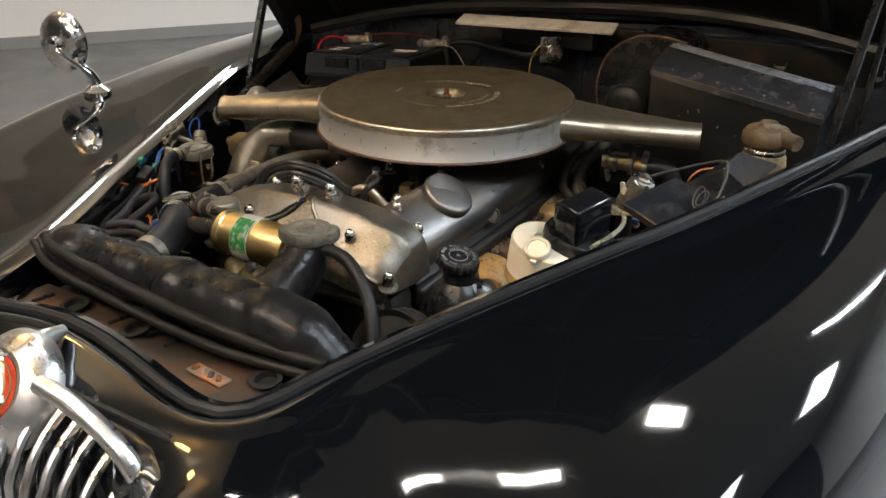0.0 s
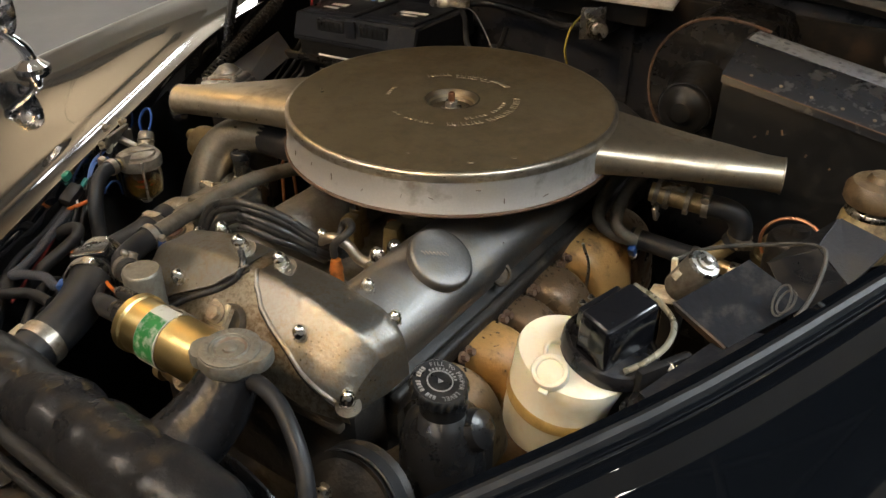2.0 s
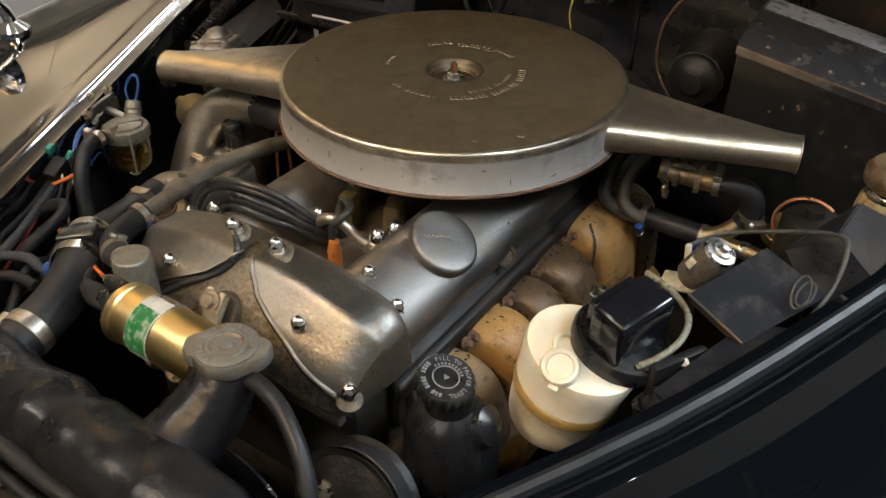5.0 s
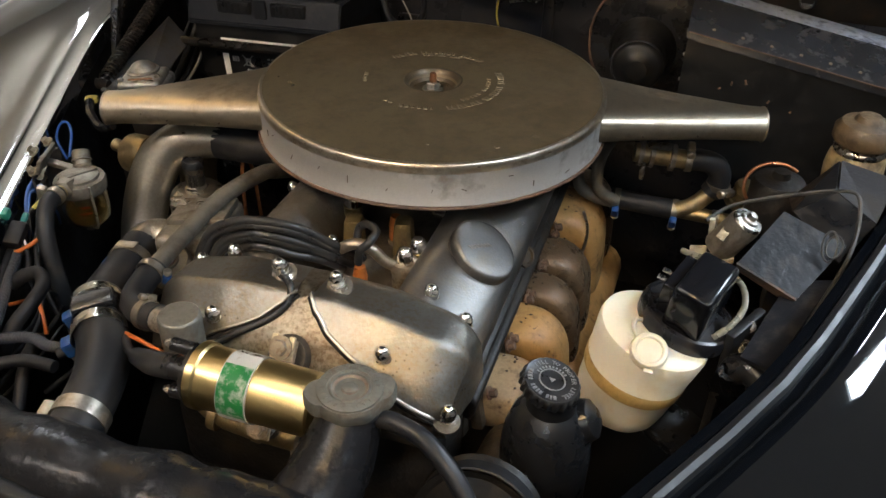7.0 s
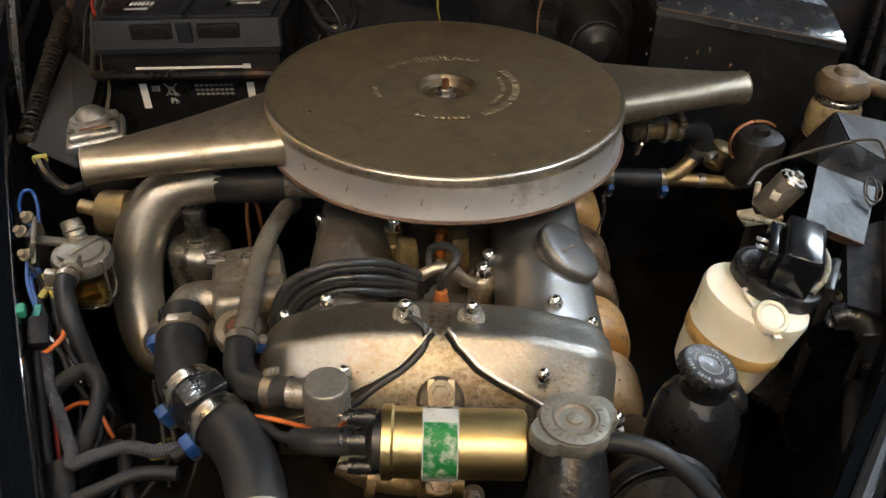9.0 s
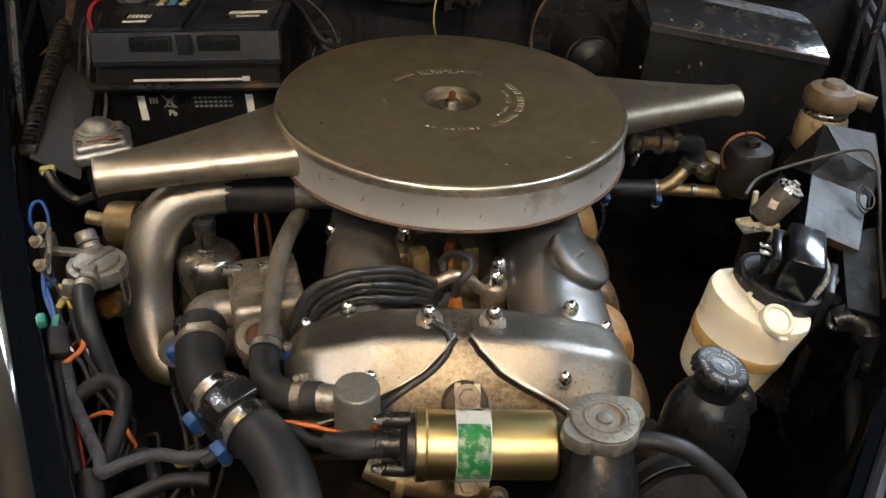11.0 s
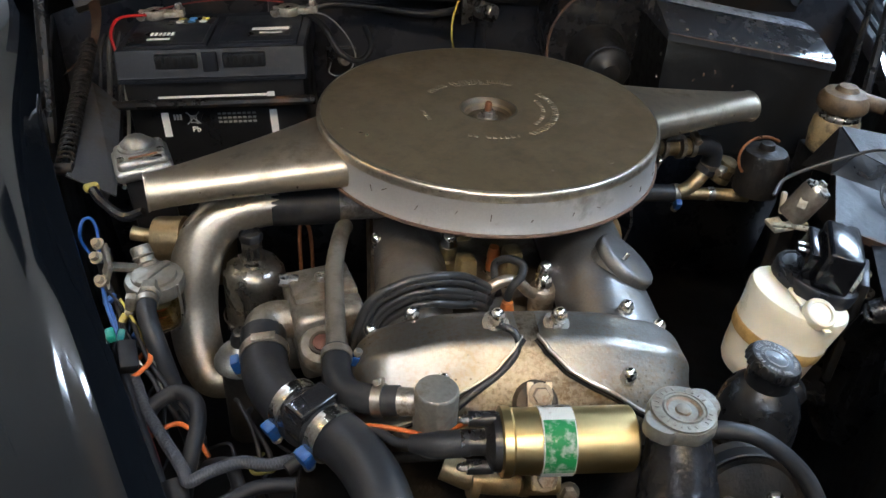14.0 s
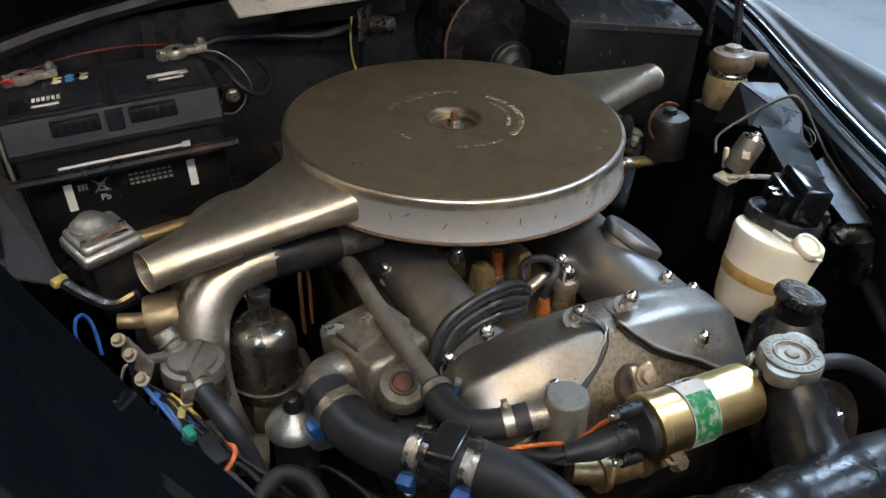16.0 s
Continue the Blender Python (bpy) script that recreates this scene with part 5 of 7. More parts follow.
# ---- ignition coil ----
def ignition_coil():
    cy, cz, r = -0.47, 0.917, 0.0275
    t = thing("ignition_coil", (0.01, cy, cz - r), "gold ignition coil with a scuffed green and white label", "ignition coil")
    part("can", lathe([(r * 0.9, 0.066), (r * 0.985, 0.064), (r, 0.06), (r, -0.036), (r * 1.07, -0.038), (r * 1.07, -0.045), (r * 0.95, -0.046)], (0, cy, cz), (1, 0, 0), 44), GOLD, t, "shiny gold can")
    part("strap", lathe([(r + 0.0004, -0.0145), (r + 0.0012, -0.0145), (r + 0.0012, 0.0135), (r + 0.0004, 0.0135)], (0, cy, cz), (1, 0, 0), 44, cap=(False, False)), STEEL, t)
    # label: white band with a green patch, on the upper front of the can
    def band(x0, x1, a0, a1, rr, name, m, lab):
        def fn(u, v):
            a = radians(a0 + (a1 - a0) * v)
            return Vector((x0 + (x1 - x0) * u, cy - rr * math.cos(a), cz + rr * math.sin(a)))
        part(name, sheet(fn, 3, 20, 0.0003), m, t, lab)
    band(-0.0142, 0.0132, -70, 112, r + 0.0016, "label", PAPER, "rubbed white paper label")
    band(-0.0132, 0.0122, -14, 80, r + 0.002, "label_print", GREEN, "scuffed green print")
    part("cap", lathe([(r * 0.9, -0.044), (r * 0.88, -0.052), (r * 0.55, -0.056), (0.011, -0.058), (0.0105, -0.078), (0.006, -0.079)], (0, cy, cz), (1, 0, 0), 28), PLASTIC, t, "black plastic coil cap")
    for dy, dz in ((0.006, 0.021), (-0.008, -0.02)):
        part("terminal", tube([(-0.05, cy + dy, cz + dz), (-0.072, cy + dy, cz + dz)], 0.0065, 10), PLASTIC, t)
        part("terminal_nut", hexnut((-0.07, cy + dy, cz + dz), (-1, 0, 0), 0.0042, 0.006), STEEL, t)
    part("lead_boot", tube([(-0.07, cy, cz), (-0.095, cy + 0.002, cz - 0.004), (-0.118, cy + 0.008, cz - 0.008)], [0.0115, 0.0115, 0.0075], 14), HOSE, t)
    part("bracket_foot", lathe([(0.022, -0.03), (0.021, -0.004), (0.018, 0.0), (0.0, 0.001)], (0.0, -0.404, 0.894), (0, -0.75, 0.66), 30), OILYTAN, t, "oily round boss behind the bracket")
    for y, z, tilt in ((-0.41, 0.91, -35), (-0.462, 0.861, -30)):
        lug = Matrix.Translation((0.0, y, z)) @ Euler((radians(tilt), 0, 0)).to_matrix().to_4x4()
        bm = box((0, 0, -0.005), (0.0215, 0.004, 0.012), 0.0015)
        for dx in (-0.0085, 0.0085):
            box((dx, 0, 0.006), (0.006, 0.004, 0.012), 0.0015, bm=bm)
        bmesh.ops.transform(bm, matrix=lug, verts=bm.verts)
        part("bracket_lug", bm, BRACK, t, "forked cream-coloured bracket lug")
        part("bracket_bolt", hexnut((0.0, y - 0.0032, z + 0.003), (0, -0.8, 0.6), 0.0078, 0.006, False), RUSTG, t)
    part("mount_plate", box((0.001, -0.424, 0.884), (0.022, 0.006, 0.075), 0.002, (-38, 0, 0)), RUSTG, t)


BRACK = mat("bracket_cream_metal", (0.55, 0.45, 0.3), 0.4, metal=0.6, dirt=(0.2, 0.13, 0.07), scale=60)
ignition_coil()
solo("coil_lead", tube([(-0.112, -0.463, 0.91), (-0.128, -0.456, 0.904), (-0.142, -0.444, 0.902), (-0.156, -0.428, 0.89), (-0.17, -0.4, 0.85), (-0.18, -0.37, 0.8)], 0.0042, 10), HOSE, "thick black coil lead", "cable")
solo("coil_wire", tube([(-0.07, -0.462, 0.932), (-0.076, -0.452, 0.918), (-0.086, -0.444, 0.9), (-0.103, -0.44, 0.895), (-0.124, -0.438, 0.9), (-0.145, -0.434, 0.901), (-0.162, -0.424, 0.89), (-0.175, -0.41, 0.86)], 0.0021, 10), ORANGED, "orange insulated coil wire", "wire")


# ---- power steering reservoir ----
def prism_mark(c):
    """A small raised triangle in the middle of the cap."""
    tri = [c + Vector((0.0032 * math.cos(a), 0.0032 * math.sin(a), 0.0)) for a in (0.6, 2.7, 4.8)]
    return rings(bmesh.new(), [[p + Vector((0, 0, 0.911)) for p in tri], [p + Vector((0, 0, 0.9124)) for p in tri]])


def steering_reservoir():
    t = thing("steering_reservoir", (0.237, -0.369, 0.74), "black steering fluid reservoir with a toothed round lettered cap", "reservoir")
    part("body", lathe([(0.03, 0.70), (0.041, 0.72), (0.042, 0.82), (0.0405, 0.845), (0.035, 0.864), (0.027, 0.874), (0.0225, 0.879), (0.022, 0.898)], (0.24, -0.366, 0), seg=40), PSBLACK, t)
    part("filler_boss", lathe([(0.02, 0.0), (0.021, 0.02), (0.018, 0.03), (0.009, 0.035), (0.0, 0.036)], (0.252, -0.36, 0.85), (0.75, 0.1, 0.45), 28), PSBLACK, t, "rounded oily shoulder of the reservoir")
    c = Vector((0.237, -0.369, 0))
    before = set(t.children)
    loops = []
    for z, r, kn in ((0.9, 0.0245, 0), (0.901, 0.0262, 1), (0.9035, 0.0268, 1), (0.908, 0.0264, 0.8), (0.911, 0.0256, 0.2), (0.9122, 0.0244, 0), (0.9118, 0.0236, 0), (0.9118, 0.0, 0)):
        loops.append([c + Vector(((r + 0.0011 * kn * math.cos(22 * a)) * math.cos(a), (r + 0.0011 * kn * math.cos(22 * a)) * math.sin(a), z)) for a in np.linspace(0, 2 * math.pi, 133)[:-1]])
    part("cap", rings(bmesh.new(), loops, cap=(True, False)), CAPBLACK, t, "black toothed plastic cap with raised writing")
    part("cap_ring", tube([c + Vector((0.0115 * math.cos(a), 0.0115 * math.sin(a), 0.9122)) for a in np.linspace(0, 2 * math.pi, 33)], 0.0007, 6, 1), CAPWORN, t)
    part("cap_arrow", prism_mark(c), CAPWORN, t)
    ring_text("FILL TO PROPER LEVEL", c + Vector((0, 0, 0.9121)), 0.0178, 0.0062, 150, -10.2, CAPWORN, t)
    for k in range(13):
        a = radians(-70 - 9.5 * k)
        if k % 5 == 3:
            continue
        part("worn_letter", box((c.x + 0.0198 * math.cos(a), c.y + 0.0198 * math.sin(a), 0.9122), (0.0042, 0.0018 if k % 2 else 0.0026, 0.0008), 0.0002, (0, 0, math.degrees(a)), seg=1), CAPWORN, t)
    for k in range(10):
        a = radians(165 - 13 * k)
        part("worn_letter", box((c.x + 0.0142 * math.cos(a), c.y + 0.0142 * math.sin(a), 0.9121), (0.0026, 0.0016, 0.0006), 0.0002, (0, 0, math.degrees(a)), seg=1), CAPWORN, t)
    # the cap leans outwards with its neck
    hub = Vector((0.237, -0.369, 0.905))
    lean = Matrix.Translation(hub - t.location) @ Vector((0, 0, 1)).rotation_difference(Vector((0.22, -0.05, 1))).to_matrix().to_4x4() @ Matrix.Translation(t.location - hub)
    for ob in set(t.children) - before:
        ob.matrix_basis = lean @ ob.matrix_basis
    part("pulley", lathe([(0.05, 0.0), (0.06, 0.004), (0.05, 0.012), (0.06, 0.02), (0.05, 0.024), (0.02, 0.026)], (0.22, -0.42, 0.70), (0.1, -1, 0.25), 32), SATIN, t)
    part("bracket", box((0.25, -0.36, 0.7), (0.06, 0.05, 0.3), 0.008), BAY, t)


CAPBLACK = mat("cap_black_plastic", (0.01, 0.01, 0.011), 0.34, dirt=(0.03, 0.028, 0.025), dirt_amount=0.3, scale=60, bump=0.15, bump_scale=300)
CAPWORN = mat("worn_raised_print", (0.2, 0.2, 0.2), 0.4, dirt=(0.06, 0.06, 0.06), dirt_amount=0.4, scale=200, bump=0.1)


def ring_text(words, c, r, size, a0, step, m, parent):
    """Letters set round a circle on an upright-facing top."""
    for k, ch in enumerate(words):
        if ch == " ":
            continue
        cu = bpy.data.curves.new("letter", "FONT")
        cu.body, cu.size, cu.extrude, cu.align_x, cu.resolution_u = ch, size, 0.0002, "CENTER", 1
        tmp = bpy.data.objects.new("letter", cu)
        me = bpy.data.meshes.new_from_object(tmp)
        bpy.data.objects.remove(tmp)
        a = radians(a0 + step * k)
        ob = new("letter", me)
        me.materials.clear()
        me.materials.append(m)
        ob.parent = parent
        ob.location = c + Vector((r * math.cos(a), r * math.sin(a), 0)) - origin_of(parent)
        ob.rotation_euler = (0, 0, a - math.pi / 2)


steering_reservoir()


# ---- brake fluid / washer bottle ----
def washer_bottle():
    t = thing("washer_bottle", (0.3, -0.262, 0.8), "yellowed white plastic fluid bottle leaning outwards with a stained band", "bottle")
    B, ax = Vector((0.292, -0.2615, 0.8027)), Vector((0.2346, 0.0171, 1.0)).normalized()

    def at(u, v, h):
        """A place beside the bottle's leaning axis: u and v across it, h along it."""
        e1 = (Vector((1, 0, 0)) - ax * ax.x).normalized()
        return B + e1 * u + ax.cross(e1) * v + ax * h
    part("body", lathe([(0.033, -0.004), (0.0405, -0.002), (0.044, 0.004), (0.047, 0.02), (0.0492, 0.044), (0.0502, 0.0455), (0.0512, 0.058), (0.0507, 0.0595), (0.0535, 0.085), (0.0548, 0.098), (0.0535, 0.1035), (0.05, 0.1055), (0.03, 0.107)], B, ax, 56), BOTTLE, t)
    part("stain_band", lathe([(0.0497, 0.0438), (0.0508, 0.0458), (0.0518, 0.0578), (0.0511, 0.0594)], B, ax, 56, cap=(False, False)), STAIN, t, "brown tide mark round the bottle")
    cx = Vector((0.1, -0.45, 0.88)).normalized()
    N = Vector((0.3136, -0.306, 0.9163)) - cx * 0.0105
    part("filler_neck", lathe([(0.02, -0.016), (0.0165, -0.005), (0.0152, 0.006)], N - cx * 0.002, cx, 30), BOTTLE, t)
    part("filler_cap", lathe([(0.0155, 0.001), (0.0172, 0.002), (0.0172, 0.0085), (0.016, 0.0105), (0.0132, 0.0112), (0.012, 0.0106), (0.0115, 0.0085), (0.0, 0.009)], N, cx, 36), BOTTLE, t, "small white push-on cap")
    part("cap_tether", tube([N + Vector((-0.012, 0.012, 0.006)), N + Vector((-0.017, 0.022, 0.01)), N + Vector((-0.016, 0.034, 0.009)), N + Vector((-0.008, 0.04, 0.004)), N + Vector((-0.003, 0.03, 0.0))], 0.0022, 8), BOTTLE, t)
    part("cap_tab", box(N + Vector((0.003, -0.019, -0.004)), (0.009, 0.007, 0.003), 0.0012, (0, 12, 10)), BOTTLE, t)
    part("lid", lathe([(0.044, 0.1045), (0.0462, 0.106), (0.0468, 0.112), (0.0468, 0.119), (0.0452, 0.122), (0.042, 0.1228), (0.0405, 0.121), (0.02, 0.1205)], at(0.0235, 0.0222, 0), ax, 52), LIDBLACK, t, "dusty black plastic pump lid")
    ex, ey = Vector((0.0325, -0.0113, -0.0046)).normalized(), Vector((0.025, 0.058, 0.007)).normalized()
    ez = ex.cross(ey).normalized()
    m = Matrix((ex, ez.cross(ex), ez)).transposed().to_4x4()
    m.translation = Vector((0.35, -0.251, 0.969)) - ez * 0.026

    def lump(name, c, size, bev, mm, taper=1.0, label=""):
        bm = box(c, size, bev, seg=3, taper=taper)
        bmesh.ops.transform(bm, matrix=m, verts=bm.verts)
        return part(name, bm, mm, t, label)
    lump("motor_cover", (0.001, 0, 0), (0.039, 0.067, 0.052), 0.005, GLOSSP, 0.95, "glossy black pump motor cover")
    lump("contact_block", (-0.024, 0.004, -0.006), (0.013, 0.05, 0.036), 0.002, GLOSSP)
    for k in range(2):
        lump("terminal_blade", (-0.0345, 0.004 - 0.011 * k, 0.004), (0.013, 0.006, 0.0015), 0.0005, STEEL)
        lump("blade_rivet", (-0.029, 0.004 - 0.011 * k, 0.0055), (0.006, 0.006, 0.003), 0.0012, STEEL)
    part("hose", tube([at(0.048, -0.004, 0.122), at(0.06, 0.008, 0.136), at(0.067, 0.032, 0.146), at(0.06, 0.062, 0.148), at(0.035, 0.09, 0.14), at(0.005, 0.11, 0.128)], 0.0031, 10), CLEARHOSE, t, "yellowed clear washer tube")
    part("base_shelf", box((0.335, -0.25, 0.788), (0.1, 0.06, 0.01), 0.003, (0, 13, -28)), PSBLACK, t)
    part("bracket", box((0.395, -0.24, 0.85), (0.01, 0.06, 0.14), 0.003, (0, 0, -28)), BAY, t)
    for y, z in ((-0.236, 0.913), (-0.252, 0.899)):
        part("bracket_screw", hexnut((0.398, y, z), (0.2, -0.8, 0.6), 0.005, 0.006, False), STEEL, t)


LIDBLACK = mat("dusty_lid_plastic", (0.012, 0.0125, 0.015), 0.32, dirt=(0.05, 0.043, 0.036), dirt_amount=0.35, scale=22, bump=0.12, bump_scale=200, dirt_rough=0.6)
GLOSSP = mat("glossy_black_plastic", (0.007, 0.0075, 0.0095), 0.16, dirt=(0.012, 0.012, 0.012), dirt_amount=0.15, scale=30, bump=0.08, bump_scale=60)
CLEARHOSE = mat("clear_tube", (0.34, 0.33, 0.26), 0.28, transmission=0.45, bump=0.05)
washer_bottle()

# ---- wing-side plates, solenoid, bracket ----
PLATEBLK = mat("worn_plate_black", (0.011, 0.012, 0.015), 0.42, spec=0.22, dirt=(0.045, 0.042, 0.04), dirt_amount=0.35, scale=30, bump=0.5, bump_scale=90, rough_var=0.08, dirt_rough=0.48)
rc = thing("relay_cover", (0.43, -0.15, 0.93), "chipped black metal cover plate beside the bottle", "cover plate")
part("plate", quad_plate((0.379, -0.185, 0.947), (0.437, -0.203, 0.931), (0.482, -0.115, 0.945), (0.418, -0.098, 0.962), 0.003), PLATEBLK, rc)
part("fold", quad_plate((0.378, -0.187, 0.9485), (0.436, -0.205, 0.9325), (0.4365, -0.2, 0.921), (0.381, -0.182, 0.937), 0.0025), SLAMM, rc, "rusty folded edge")
part("post", box((0.43, -0.145, 0.905), (0.03, 0.03, 0.07), 0.003), BAY, rc)
solo("side_plate", quad_plate((0.391, -0.288, 0.917), (0.415, -0.304, 0.921), (0.47, -0.17, 0.938), (0.43, -0.175, 0.93), 0.004), PLATEBLK, "dirty black metal strip along the inner wing", "cover plate")


def solenoid():
    t = thing("washer_valve", (0.35, -0.124, 0.9), "small silver valve canister on a cream plastic base", "valve")
    a, b = Vector((0.362, -0.1215, 0.917)), Vector((0.385, -0.1255, 0.962))
    ax = b - a
    part("canister", lathe([(0.016, 0.0), (0.0175, 0.003), (0.0175, 0.042), (0.0165, 0.046)], a, ax, 24), ALUDARK, t)
    part("end_cap", lathe([(0.017, 0.046), (0.0155, 0.049), (0.0105, 0.0495), (0.0095, 0.052), (0.0055, 0.0525), (0.0045, 0.057), (0, 0.0575)], a, ax, 24), STEEL, t)
    part("label", box(a + ax.normalized() * 0.026 + Vector((-0.0105, -0.0125, 0.0065)), (0.0015, 0.01, 0.016), 0.0006, (0, 40, 48)), CREAM, t, "pale paper label")
    part("base", box((0.357, -0.126, 0.911), (0.044, 0.026, 0.007), 0.002, (0, -8, 6)), CREAM, t)
    part("plug", box((0.352, -0.113, 0.932), (0.006, 0.006, 0.03), 0.0015, (0, -6, 0)), CREAM, t)
    part("stand", box((0.36, -0.12, 0.86), (0.02, 0.02, 0.11), 0.004), BAY, t)


solenoid()
bracket = thing("angle_bracket", (0.475, -0.05, 0.86), "folded grey sheet bracket beside the fluid pot", "bracket")
FOLD = V(0.4756, 0.0101, 0.9736), V(0.53, -0.012, 0.972), V(0.508, -0.086, 0.957), V(0.4705, -0.052, 0.967), V(0.432, -0.07, 0.946), V(0.478, -0.128, 0.93), V(0.436, 0.004, 0.92)
# one folded sheet: lit top and shaded sides are put into the face colours
part("top_face", quad_plate(FOLD[0], FOLD[1], FOLD[2], FOLD[3], 0.003), GREYPANEL, bracket, "worn grey upper face, coloured paler as the lit side")
part("front_face", quad_plate(FOLD[3], FOLD[2], FOLD[5], FOLD[4], 0.003), SATIN, bracket, "front face, coloured dark brownish as the shaded side")
part("side_face", quad_plate(FOLD[0], FOLD[3], FOLD[4], FOLD[6], 0.003), BAY, bracket)
part("foot", box((0.478, -0.045, 0.9), (0.03, 0.05, 0.09), 0.003), BAY, bracket)


def fluid_pot():
    t = thing("brake_reservoir", (0.5, 0.06, 0.92), "small yellowed brake fluid pot with a dirty brown cap", "reservoir")
    c = Vector((0.499, 0.06, 0))
    part("pot", lathe([(0.026, 0.915), (0.031, 0.92), (0.033, 0.945), (0.031, 0.962), (0.026, 0.968)], c, seg=28), POT, t)
    part("collar", lathe([(0.027, 0.966), (0.0285, 0.968), (0.0285, 0.972), (0.027, 0.974), (0.0285, 0.976), (0.0285, 0.98)], c, seg=28), STEEL, t)
    part("cap", lathe([(0.031, 0.979), (0.034, 0.983), (0.034, 0.995), (0.028, 1.003), (0.016, 1.006), (0.012, 1.012), (0.0, 1.013)], c, seg=28), POTCAP, t, "dusty brown plastic cap")
    part("outlet", tube([(0.52, 0.05, 0.995), (0.545, 0.035, 0.992)], 0.011, 12), POTCAP, t)
    part("mount", box((0.505, 0.07, 0.89), (0.06, 0.06, 0.05), 0.006), BAY, t)


POT = mat("pot_plastic", (0.3, 0.23, 0.12), 0.4, dirt=(0.1, 0.075, 0.045), dirt_amount=0.5, scale=22, sss=0.15, mottle=(0.12, 0.09, 0.05), mottle_scale=90.0)
POTCAP = mat("pot_cap", (0.13, 0.09, 0.05), 0.4, dirt=(0.05, 0.035, 0.022), scale=40, bump=0.3, dirt_amount=0.6)
fluid_pot()

# ---- heater box and blower on the bulkhead ----
def heater():
    t = thing("heater_box", (0.42, 0.24, 0.84), "black sheet metal heater box with a sloping shiny top", "heater box")
    x0, x1 = 0.284, 0.552
    def row(prof, x):
        f = (x - x0) / (x1 - x0)
        return [Vector((x, y + 0.008 * f, z - (0.046 * f if z > 0.9 else 0.0))) for y, z in prof]
    casing = [(0.186, 0.84), (0.185, 1.034), (0.36, 1.034), (0.36, 0.84)]
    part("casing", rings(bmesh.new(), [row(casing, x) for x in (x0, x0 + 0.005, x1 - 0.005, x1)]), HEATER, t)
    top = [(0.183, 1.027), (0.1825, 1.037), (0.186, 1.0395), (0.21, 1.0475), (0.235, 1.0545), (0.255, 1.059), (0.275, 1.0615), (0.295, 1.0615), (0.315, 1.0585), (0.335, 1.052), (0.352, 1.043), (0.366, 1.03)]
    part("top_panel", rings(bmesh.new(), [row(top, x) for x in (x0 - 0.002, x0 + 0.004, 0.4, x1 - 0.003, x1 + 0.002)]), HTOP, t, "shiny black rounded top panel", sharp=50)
    # pale strip paints in the blue sheen reflected along the crown
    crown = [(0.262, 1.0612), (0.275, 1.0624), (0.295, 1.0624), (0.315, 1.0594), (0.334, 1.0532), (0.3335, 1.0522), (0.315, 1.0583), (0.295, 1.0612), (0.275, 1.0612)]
    part("crown_sheen", rings(bmesh.new(), [row(crown, x) for x in (x0 + 0.002, 0.36, 0.45, x1 - 0.002)]), HSHEEN, t, "pale blue-grey strip, painted sheen along the top panel's crown", sharp=50)
    part("edge_wear", tube([(x0, 0.1825, 1.037), ((x0 + x1) / 2, 0.1865, 1.0142), (x1, 0.1905, 0.991)], 0.0011, 5, 3), RUSTBARE, t, "worn bare edge of the top panel")
    for k in range(7):
        x = x0 + 0.03 + 0.037 * k
        part("rivet", lathe([(0.0026, 0), (0.0022, 0.0012), (0.0, 0.0016)], (x, 0.197 + (x - x0) * 0.03, 1.0425 - 0.17 * (x - x0)), (0, -0.3, 0.95), 8), RUSTG, t)
    for k in range(3):
        part("rivet", lathe([(0.003, 0), (0.0025, 0.0015), (0.0, 0.002)], (x0 - 0.0005, 0.2, 0.93 + 0.035 * k), (-1, 0, 0), 8), STEEL, t)
    for k, (x, z) in enumerate(((0.367, 0.978), (0.35, 0.974), (0.4, 0.955), (0.336, 0.965), (0.43, 0.945))):
        part("paint_chip", box((x, 0.1852 + (x - x0) * 0.03, z), (0.0025, 0.0008, 0.007 - 0.001 * k), 0.0003, (0, 20 * k - 20, 0), seg=1), RUSTBARE, t)


BLOWB = mat("blower_black", (0.011, 0.011, 0.012), 0.25, dirt=(0.015, 0.014, 0.013), scale=40, coat=0.3)
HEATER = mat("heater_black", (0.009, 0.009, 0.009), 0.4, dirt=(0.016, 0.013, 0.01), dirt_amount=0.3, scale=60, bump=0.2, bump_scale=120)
# crown colour is a painted blue sheen; the top is lightened for reflections
HSHEEN = mat("painted_sheen_blue", (0.36, 0.41, 0.5), 0.34, metal=0.25, dirt=(0.06, 0.065, 0.08), dirt_amount=0.35, scale=45, bump=0.2, bump_scale=160)
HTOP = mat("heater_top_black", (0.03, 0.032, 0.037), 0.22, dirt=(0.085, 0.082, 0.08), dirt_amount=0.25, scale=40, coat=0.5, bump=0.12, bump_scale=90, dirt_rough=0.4)


